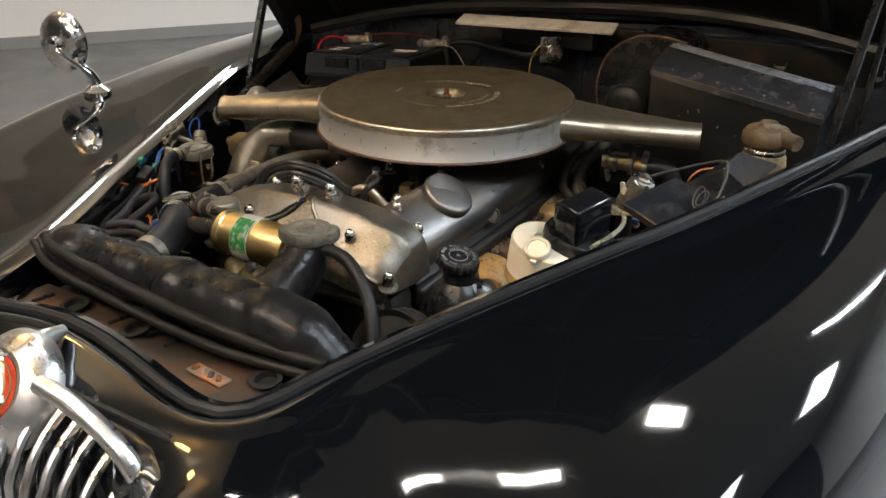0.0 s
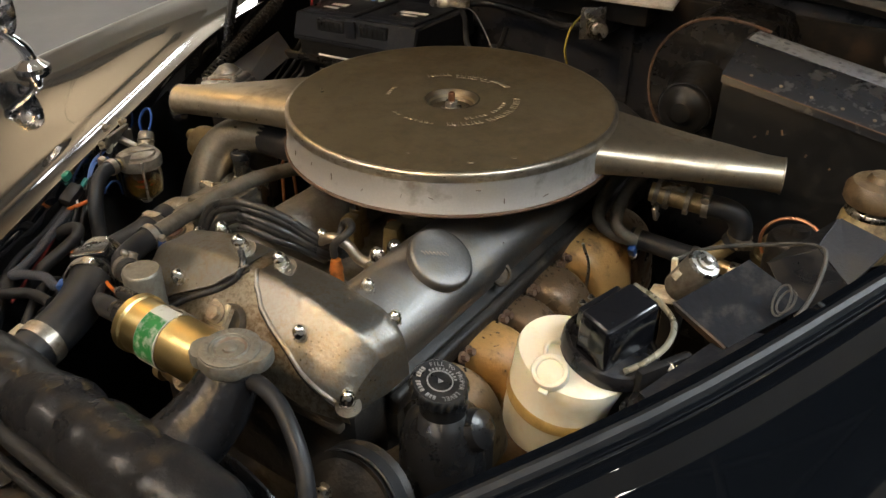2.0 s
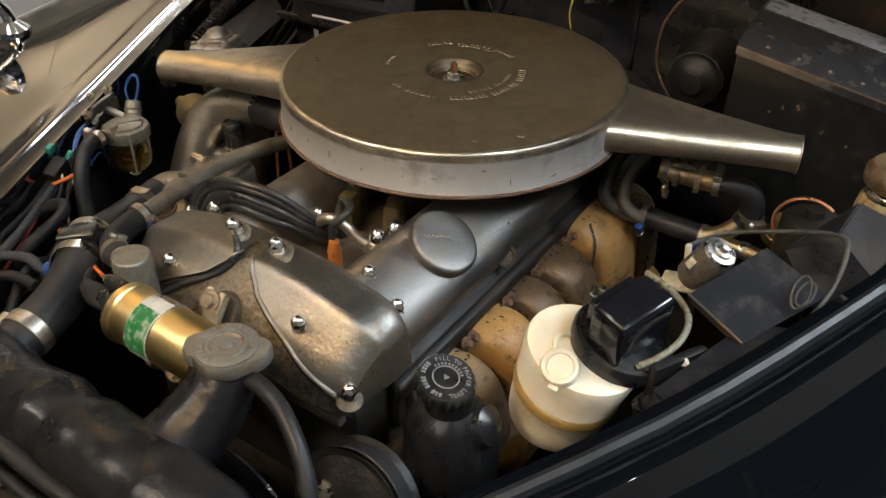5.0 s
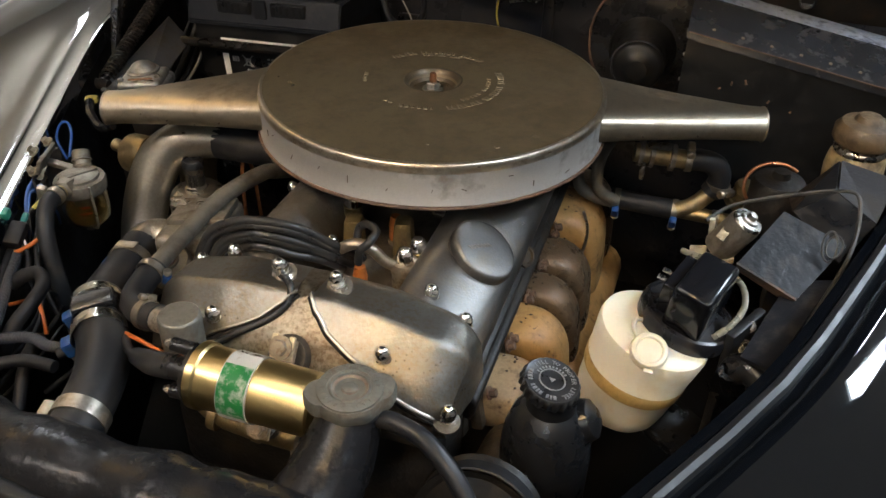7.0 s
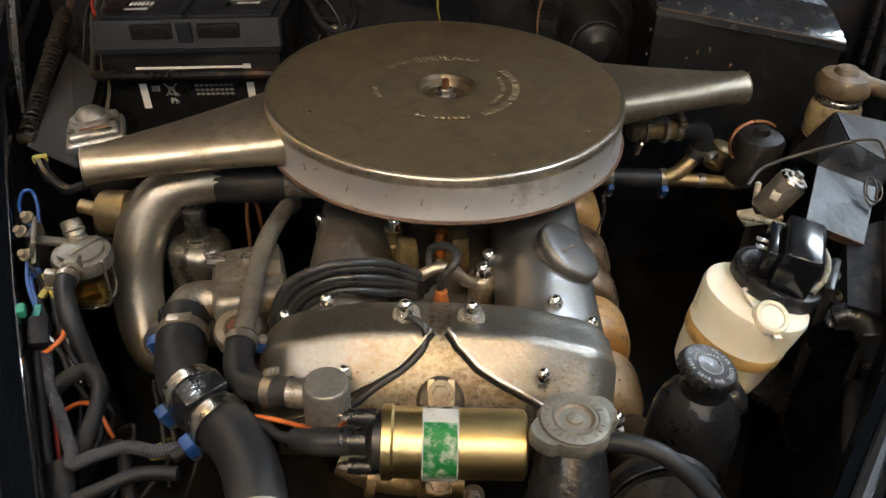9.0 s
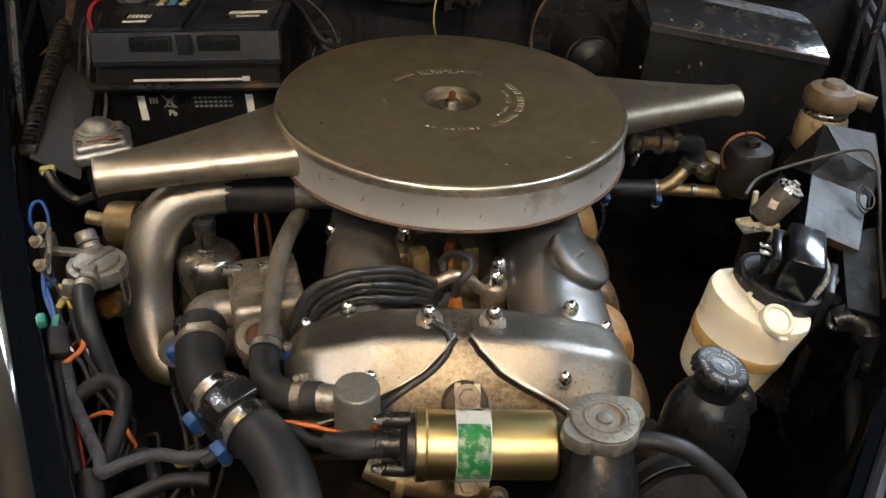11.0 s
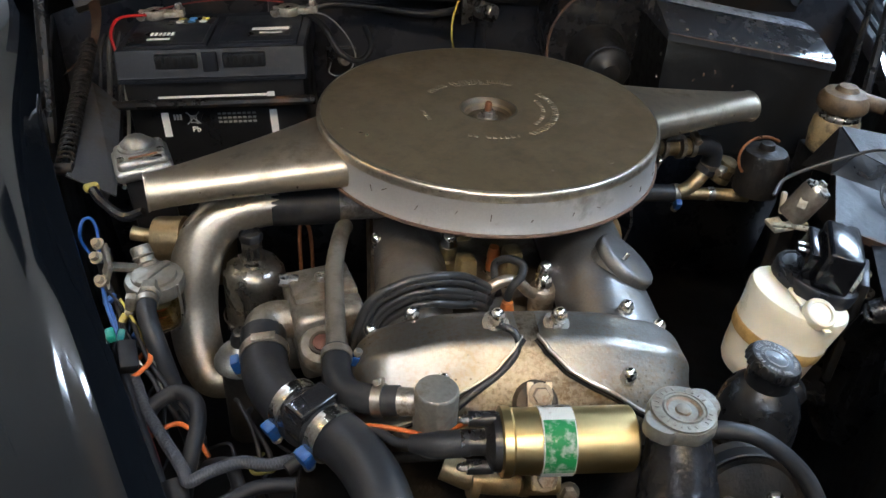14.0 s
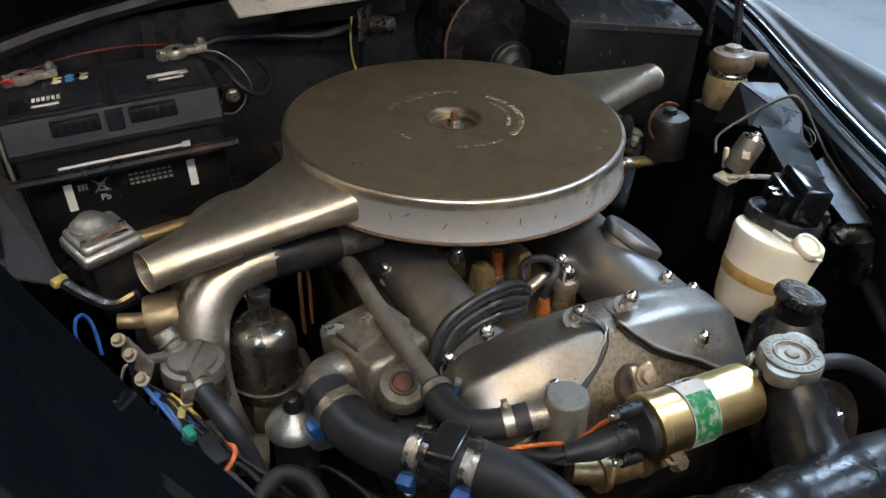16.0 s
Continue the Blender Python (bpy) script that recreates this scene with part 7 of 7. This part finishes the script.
def carburettor():
    t = thing("carburettor", (-0.285, -0.11, 0.74), "carburettor with a tall dull metal suction chamber", "carburettor")
    c = Vector((-0.286, -0.112, 0))
    part("suction_chamber", lathe([(0.038, 0.755), (0.0385, 0.775), (0.0375, 0.778), (0.0374, 0.828), (0.0364, 0.8365), (0.0335, 0.8435), (0.028, 0.8485), (0.02, 0.851), (0.0152, 0.852), (0.0145, 0.8545), (0.0122, 0.8555), (0.0118, 0.882), (0.0112, 0.884)], c, seg=40), CHAMBER, t, "dull bell-shaped suction chamber")
    part("damper_cap", lathe([(0.0115, 0.88), (0.0142, 0.8815), (0.0142, 0.8895), (0.0128, 0.8915), (0.011, 0.8915), (0.0106, 0.8885)], c, seg=8), PLASTIC, t, "black moulded damper cap")
    part("cap_insert", lathe([(0.0108, 0.8875), (0.0103, 0.8898), (0.004, 0.8905), (0.0, 0.8905)], c, seg=16), PLASTIC, t, "black damper cap insert")
    part("body", box((-0.27, -0.1, 0.73), (0.09, 0.09, 0.06), 0.012), ALUDARK, t)
    part("rim", lathe([(0.0405, 0.77), (0.042, 0.773), (0.0405, 0.776)], c, seg=36, cap=(False, False)), ALU2, t)
    part("dashpot_screw", lathe([(0.0035, 0.78), (0.003, 0.784)], (-0.25, -0.13, 0), seg=8), STEEL, t)


carburettor()
solo("overflow_pipe", tube([(-0.232, -0.09, 0.8), (-0.232, -0.085, 0.87), (-0.228, -0.08, 0.885), (-0.22, -0.078, 0.87), (-0.218, -0.075, 0.8)], 0.0024, 8), COPPER, "thin bent copper pipe", "pipe")


def dashpot():
    t = thing("float_damper", (-0.288, -0.245, 0.77), "small domed metal pot with a black knob", "damper")
    part("bowl", lathe([(0.024, 0.804), (0.03, 0.806), (0.03, 0.81), (0.025, 0.8185), (0.013, 0.8255), (0.009, 0.831)], (-0.288, -0.24, 0), seg=30), REGCAST, t)
    part("knob", lathe([(0.009, 0.83), (0.0105, 0.832), (0.0105, 0.838), (0.009, 0.84), (0.009, 0.847), (0.007, 0.849), (0.0, 0.8495)], (-0.288, -0.24, 0), seg=18), PLASTIC, t)
    part("stem", lathe([(0.022, 0.7), (0.023, 0.803)], (-0.288, -0.24, 0), seg=20), OILY, t)
    part("side_boss", lathe([(0.016, -0.016), (0.017, 0.0), (0.012, 0.012), (0.0, 0.016)], (-0.262, -0.262, 0.808), (0.3, -0.5, 0.6), 18), REGCAST, t)


dashpot()


def fuel_filter():
    t = thing("fuel_filter", (-0.372, -0.217, 0.82), "glass-bowl fuel filter with a grimy cast head", "fuel filter")
    c = Vector((-0.373, -0.216, 0))
    part("head", lathe([(0.026, 0.887), (0.03, 0.889), (0.0305, 0.9), (0.029, 0.9035), (0.0235, 0.9045), (0.0225, 0.9075), (0.012, 0.909), (0.0, 0.9093)], c, seg=36), FILTERHEAD, t, "grimy cast filter head")
    part("head_rib", box((-0.373, -0.216, 0.908), (0.046, 0.009, 0.006), 0.002, (0, 0, 60)), FILTERHEAD, t)
    part("inlet", lathe([(0.013, -0.014), (0.0125, 0.002), (0.0108, 0.004), (0.0108, 0.009), (0.0125, 0.0105), (0.0108, 0.012), (0.0108, 0.02), (0.0095, 0.0225), (0.0, 0.023)], (-0.385, -0.194, 0.902), (-0.35, 0.5, 0.75), 22), FILTERHEAD, t)
    part("outlet", tube([(-0.373, -0.236, 0.9), (-0.372, -0.256, 0.903)], 0.0085, 12), BRASS, t)
    part("boss", lathe([(0.0125, -0.008), (0.0125, 0.006), (0.0095, 0.008)], (-0.373, -0.24, 0.901), (0.1, -1, 0.1), 6), FILTERHEAD, t)
    part("glass_bowl", lathe([(0.0275, 0.888), (0.0275, 0.862), (0.026, 0.85), (0.019, 0.8425), (0.004, 0.841), (0.003, 0.844), (0.018, 0.8455), (0.0235, 0.852), (0.0245, 0.862), (0.0245, 0.888)], c, seg=36, cap=(False, False)), GLASS, t, "clear glass bowl")
    part("fuel", lathe([(0.017, 0.846), (0.023, 0.8525), (0.024, 0.86), (0.024, 0.868)], c, seg=28), PETROL, t, "pale amber fuel in the bowl")
    part("float", lathe([(0.006, 0.858), (0.0085, 0.86), (0.0085, 0.868), (0.006, 0.87)], c, seg=16), RED, t, "small red float in the bowl")
    part("filter_core", lathe([(0.013, 0.87), (0.014, 0.888)], c, seg=20), OILYTAN, t)
    part("bail", tube([c + Vector((0.0306 * math.cos(radians(150)) * k, 0.0306 * math.sin(radians(150)) * k, z)) for k, z in ((1, 0.904), (1.02, 0.865), (0.75, 0.843), (0, 0.836), (-0.75, 0.843), (-1.02, 0.865), (-1, 0.904))], 0.0016, 6), STEEL, t)
    part("foot", lathe([(0.007, 0.832), (0.008, 0.842)], c, seg=12), STEEL, t)


FILTERHEAD = mat("grimy_filter_cast", (0.2, 0.185, 0.155), 0.42, metal=0.8, dirt=(0.075, 0.06, 0.042), dirt_amount=0.5, scale=40, bump=0.35, bump_scale=300, dirt_metal=0.4)
fuel_filter()
solo("fuel_hose", tube([(-0.3725, -0.252, 0.903), (-0.369, -0.275, 0.902), (-0.359, -0.297, 0.888), (-0.348, -0.312, 0.857), (-0.338, -0.32, 0.81), (-0.325, -0.327, 0.75)], 0.0098, 12), HOSE, "dark rubber fuel hose", "hose")
clamp((-0.3715, -0.26, 0.903), (0.15, -1, -0.05), 0.0101, 0.008, (-1, 0, 0.2))


CREAMBOLT = mat("cream_plated_bolt", (0.26, 0.22, 0.16), 0.45, metal=0.7, dirt=(0.16, 0.12, 0.08), dirt_amount=0.4, scale=150)


def bracket_cluster():
    t = thing("filter_bracket", (-0.425, -0.2, 0.9), "plated bracket with bolts holding the fuel filter", "bracket")
    part("plate", box((-0.42, -0.212, 0.918), (0.005, 0.05, 0.02), 0.0015, (0, 20, 20)), FILTERHEAD, t)
    for p in ((-0.425, -0.221, 0.931), (-0.432, -0.19, 0.927), (-0.42, -0.235, 0.912)):
        part("bolt", hexnut(p, (-0.3, -0.5, 0.8), 0.0047, 0.0065, False), CREAMBOLT, t)
    part("arm", box((-0.405, -0.205, 0.908), (0.045, 0.01, 0.006), 0.001, (0, 12, 10)), FILTERHEAD, t)
    part("stay", box((-0.425, -0.2, 0.87), (0.008, 0.03, 0.1), 0.002), BAY, t)


bracket_cluster()


def fuel_pump():
    t = thing("solenoid_valve", (-0.38, -0.09, 0.84), "dull brass-coloured round solenoid beside the wing", "solenoid")
    part("can", lathe([(0.026, 0.0), (0.027, 0.004), (0.027, 0.035), (0.022, 0.038), (0.01, 0.04), (0.009, 0.05)], (-0.4, -0.085, 0.865), (1, -0.15, 0.1), 28), BRASS, t)
    part("arm", tube([(-0.43, -0.08, 0.87), (-0.4, -0.085, 0.866)], 0.009, 10), BRASS, t)
    part("stand", box((-0.4, -0.08, 0.82), (0.03, 0.03, 0.07), 0.004), BAY, t)


fuel_pump()

# wiring along the inner wing
LOOM = mat("loom_rubber", (0.007, 0.007, 0.008), 0.5, spec=0.25, dirt=(0.018, 0.017, 0.016), dirt_amount=0.3, scale=40, bump=0.1)
solo("wire_loop", tube([(-0.455, -0.145, 0.875), (-0.468, -0.14, 0.9), (-0.466, -0.13, 0.917), (-0.458, -0.125, 0.918), (-0.452, -0.13, 0.905), (-0.45, -0.145, 0.88)], 0.0019, 8), BLUE, "bright blue wire loop", "wire")
solo("wire_boot", tube([(-0.47, -0.065, 0.92), (-0.455, -0.085, 0.915), (-0.43, -0.1, 0.905), (-0.405, -0.105, 0.915)], 0.006, 8), TAPE, "black taped wire end", "wire")
YELLOWD2 = mat("dull_yellow_plastic", (0.28, 0.23, 0.05), 0.6, dirt=(0.12, 0.1, 0.04), scale=200, bump=0.5)
solo("wire_terminal", box((-0.475, -0.055, 0.918), (0.018, 0.011, 0.011), 0.004, (0, 0, 30)), YELLOWD2, "dull yellow plastic wire terminal clip", "connector")
solo("wire_connector", box((-0.394, -0.312, 0.905), (0.009, 0.013, 0.011), 0.003, (10, 0, 20)), GREENP, "green plastic wire connector", "connector")
solo("wire_connector", box((-0.38, -0.32, 0.885), (0.019, 0.032, 0.015), 0.004, (20, 10, 20)), LOOM, "black plastic wire connector", "connector")
rng = random.Random(4)
BLUED = mat("dull_blue_wire", (0.028, 0.075, 0.22), 0.45, bump=0.0)
YELLOWD = mat("dull_yellow_wire", (0.2, 0.17, 0.04), 0.5, bump=0.0)
STRAND = mat("woven_thread", (0.045, 0.047, 0.055), 0.5, bump=0.0)
WIRES = [(ORANGED, 0.0025, "orange wire", [(-0.385, -0.29, 0.85), (-0.368, -0.298, 0.872), (-0.36, -0.32, 0.878), (-0.372, -0.333, 0.872), (-0.386, -0.335, 0.865), (-0.383, -0.352, 0.862), (-0.362, -0.388, 0.86), (-0.343, -0.425, 0.85)]),
         (ORANGED, 0.0024, "orange wire", [(-0.355, -0.378, 0.836), (-0.335, -0.364, 0.838), (-0.318, -0.372, 0.838), (-0.3, -0.39, 0.82)]),
         (BRAID, 0.0052, "braided black loom", [(-0.392, -0.301, 0.876), (-0.372, -0.335, 0.868), (-0.356, -0.368, 0.862), (-0.334, -0.403, 0.86), (-0.312, -0.438, 0.862), (-0.303, -0.456, 0.864), (-0.287, -0.45, 0.868), (-0.262, -0.44, 0.868), (-0.238, -0.444, 0.868), (-0.215, -0.44, 0.87)]),
         (LOOM, 0.0076, "grey bent pipe", [(-0.356, -0.366, 0.855), (-0.345, -0.357, 0.863), (-0.328, -0.352, 0.868), (-0.311, -0.366, 0.867), (-0.306, -0.39, 0.862), (-0.31, -0.42, 0.848), (-0.315, -0.44, 0.82)]),
         (LOOM, 0.0045, "black tube", [(-0.396, -0.298, 0.88), (-0.362, -0.375, 0.862), (-0.332, -0.44, 0.858), (-0.315, -0.48, 0.83)]),
         (LOOM, 0.0115, "taped black loom", [(-0.318, -0.448, 0.855), (-0.31, -0.475, 0.84), (-0.295, -0.51, 0.81), (-0.275, -0.56, 0.8)]),
         (LOOM, 0.0062, "black cable", [(-0.29, -0.49, 0.862), (-0.27, -0.481, 0.866), (-0.245, -0.468, 0.868), (-0.213, -0.466, 0.868)]),
         (LOOM, 0.0062, "black cable", [(-0.3, -0.4, 0.82), (-0.275, -0.425, 0.848), (-0.262, -0.455, 0.85), (-0.25, -0.49, 0.82)]),
         (LOOM, 0.0058, "black cable", [(-0.222, -0.45, 0.868), (-0.205, -0.438, 0.872), (-0.196, -0.42, 0.868)]),
         (LOOM, 0.0025, "thin black wire", [(-0.39, -0.26, 0.89), (-0.365, -0.31, 0.875), (-0.335, -0.345, 0.855), (-0.31, -0.36, 0.82)]),
         (LOOM, 0.0025, "thin black wire", [(-0.39, -0.31, 0.876), (-0.377, -0.322, 0.878), (-0.36, -0.33, 0.872), (-0.345, -0.35, 0.86), (-0.33, -0.36, 0.84)]),
         (LOOM, 0.003, "thin black wire", [(-0.42, -0.22, 0.9), (-0.4, -0.26, 0.888), (-0.385, -0.3, 0.88), (-0.37, -0.34, 0.855)]),
         (GREYW, 0.0014, "thin grey wire", [(-0.375, -0.25, 0.905), (-0.368, -0.285, 0.89), (-0.352, -0.33, 0.862), (-0.34, -0.345, 0.845)]),
         (GREYW, 0.0022, "grey wire", [(-0.4, -0.21, 0.9), (-0.37, -0.215, 0.88), (-0.36, -0.22, 0.84)]),
         (BLUED, 0.0022, "blue wire", [(-0.42, -0.235, 0.905), (-0.41, -0.262, 0.9), (-0.4, -0.28, 0.885), (-0.39, -0.29, 0.86)]),
         (DARKRED, 0.0022, "dark red wire", [(-0.37, -0.35, 0.855), (-0.345, -0.4, 0.84), (-0.32, -0.46, 0.82)]),
         (YELLOW, 0.0016, "yellow wire", [(-0.4, -0.25, 0.9), (-0.385, -0.27, 0.89), (-0.372, -0.285, 0.87)]),
         (YELLOWD, 0.0018, "dull yellow wire", [(-0.255, -0.36, 0.79), (-0.262, -0.39, 0.81), (-0.255, -0.42, 0.83), (-0.235, -0.435, 0.85)])]
for k in range(7):
    x0, y0 = -0.36 + 0.018 * k, -0.3 - 0.02 * (k % 4)
    WIRES.append((LOOM, 0.0018 + 0.0005 * (k % 3), "thin black wire", [(x0, y0, 0.8 + 0.006 * (k % 3)), (x0 + rng.uniform(0, 0.03), y0 - 0.03, 0.83 + rng.uniform(-0.02, 0.01)), (x0 + rng.uniform(0, 0.04), y0 - 0.075, 0.815 + rng.uniform(-0.02, 0.02)), (x0 + rng.uniform(-0.01, 0.05), y0 - 0.12, 0.79)]))
for m_, r_, lab_, pts_ in WIRES:
    w_ = solo("wire", tube(pts_, r_, 12 if r_ > 0.004 else 8), m_, lab_ + " beside the inner wing", "wire", "engine bay wires", sharp=70)
    if m_ is BRAID:
        line_ = smooth_path(pts_, 16)
        for j_ in range(8):
            strand = []
            for i_, p_ in enumerate(line_):
                d_ = line_[min(i_ + 1, len(line_) - 1)] - line_[max(i_ - 1, 0)]
                e_ = Vector((d_.y, -d_.x, 0)).normalized()
                f_ = d_.normalized().cross(e_)
                a_ = (1 if j_ % 2 else -1) * 0.8 * i_ + j_ * math.pi / 4
                strand.append(p_ + (e_ * math.cos(a_) + f_ * math.sin(a_)) * (r_ + 0.0002))
            part("braid_strand", tube(strand, 0.00035, 4, 3), STRAND, w_, "pale woven thread")
TEAL = mat("teal_plastic", (0.02, 0.16, 0.15), 0.45, bump=0.05)
for k, (m_, lab_, p_) in enumerate(((BLUED, "blue", (-0.412, -0.245, 0.896)), (YELLOWD2, "dull yellow", (-0.395, -0.268, 0.888)), (TEAL, "teal", (-0.392, -0.292, 0.886)), (CREAM, "cream", (-0.418, -0.228, 0.906)), (PLASTIC, "black", (-0.4, -0.285, 0.872)), (BLUED, "blue", (-0.385, -0.272, 0.87)))):
    c_ = Vector(p_)
    j_ = thing("wire_joint", p_, lab_ + " crimped wire joint hanging beside the inner wing", "connector", "wire joints")
    part("sleeve", box(c_, (0.007, 0.016, 0.007), 0.002, (25 * k, 10, 15 * k - 30)), m_, j_)
    part("tail", tube([c_ + Vector((0, 0.006, 0)), c_ + Vector((-0.006, 0.02, 0.002)), c_ + Vector((-0.014, 0.034, -0.008)), c_ + Vector((-0.02, 0.04, -0.03))], 0.0016, 6), m_ if k % 2 else LOOM, j_, sharp=70)
    part("lead", tube([c_ - Vector((0, 0.006, 0)), c_ + Vector((0.006, -0.018, 0.002)), c_ + Vector((0.014 + 0.003 * k, -0.034, -0.012)), c_ + Vector((0.016, -0.045, -0.04))], 0.0016, 6), LOOM if k % 2 else m_, j_, sharp=70)
solo("cable_tie", tube([(-0.384, -0.318, 0.878), (-0.376, -0.318, 0.882), (-0.368, -0.322, 0.874), (-0.374, -0.325, 0.864), (-0.384, -0.318, 0.878)], 0.0016, 6), WHITE, "small pale cable tie round the loom", "cable tie")
# right-hand wing wiring
wl = thing("wing_hose", (0.425, -0.33, 0.8), "thick black ribbed hose with clips down the inner wing", "hose")
part("hose", tube([(0.412, -0.285, 0.9), (0.417, -0.298, 0.89), (0.425, -0.312, 0.865), (0.43, -0.328, 0.82), (0.43, -0.342, 0.765), (0.425, -0.352, 0.69)], 0.0125, 16), HOSE, wl)
for p, ax in (((0.417, -0.298, 0.89), (0.2, -0.35, -0.9)), ((0.425, -0.313, 0.863), (0.15, -0.35, -0.92))):
    part("clip", lathe([(0.0132, -0.006), (0.0148, -0.004), (0.0148, 0.004), (0.0132, 0.006)], p, ax, 22, cap=(False, False)), PLASTIC, wl)
part("elbow", tube([(0.39, -0.28, 0.893), (0.402, -0.283, 0.9), (0.414, -0.29, 0.897)], 0.0145, 14), PLASTIC, wl)


def crumple(u, v):
    """A slack black cover hanging from the wing's edge."""
    p = Vector((0.385, -0.275, 0.9)).lerp(Vector((0.412, -0.31, 0.88)), u).lerp(Vector((0.4, -0.2, 0.7)).lerp(Vector((0.43, -0.33, 0.68)), u), v)
    return p + Vector((-0.012, -0.006, 0)) * (math.sin(7 * u + 5 * v) + 0.7 * noise.noise(Vector((9 * u, 7 * v, 0))))


slack = thing("slack_cover", (0.42, -0.27, 0.7), "slack crumpled black cover inside the wing", "cover")
part("cover", sheet(crumple, 14, 18, 0.0015), PSBLACK, slack, sharp=60)
part("hem", tube([crumple(u, 0.0) for u in np.linspace(0, 1, 9)], 0.0032, 8, 3), PSBLACK, slack, "rolled upper hem")
part("hem", tube([crumple(0.98, v) for v in np.linspace(0, 1, 12)], 0.0035, 8, 3), PSBLACK, slack, "rolled side hem")
solo("wing_loom", tube([(0.405, -0.33, 0.85), (0.39, -0.36, 0.845), (0.375, -0.42, 0.82), (0.36, -0.5, 0.79)], 0.009, 10), LOOM, "taped black loom along the inner wing", "cable")
solo("washer_tube", tube([(0.345, -0.1, 0.935), (0.37, -0.075, 0.945), (0.42, -0.075, 0.968), (0.47, -0.085, 0.99), (0.484, -0.1, 0.986), (0.482, -0.14, 0.955), (0.46, -0.2, 0.935), (0.43, -0.28, 0.925)], 0.0021, 8), PIPEG, "thin grey washer tube", "tube")
for k in range(2):
    cc = Vector((0.462, -0.14, 0.95))
    solo("wire_loop", tube([cc + Vector((0.007 * math.cos(a) + 0.004 * k, 0.011 * math.sin(a), 0.011 * math.sin(a + 0.5 * k) * (1 - 0.35 * k) + 0.006)) for a in np.linspace(0, 6.2 + k, 14)], 0.0011, 6, 3), PIPEG, "loose loop of thin grey wire", "wire", "loose wires")
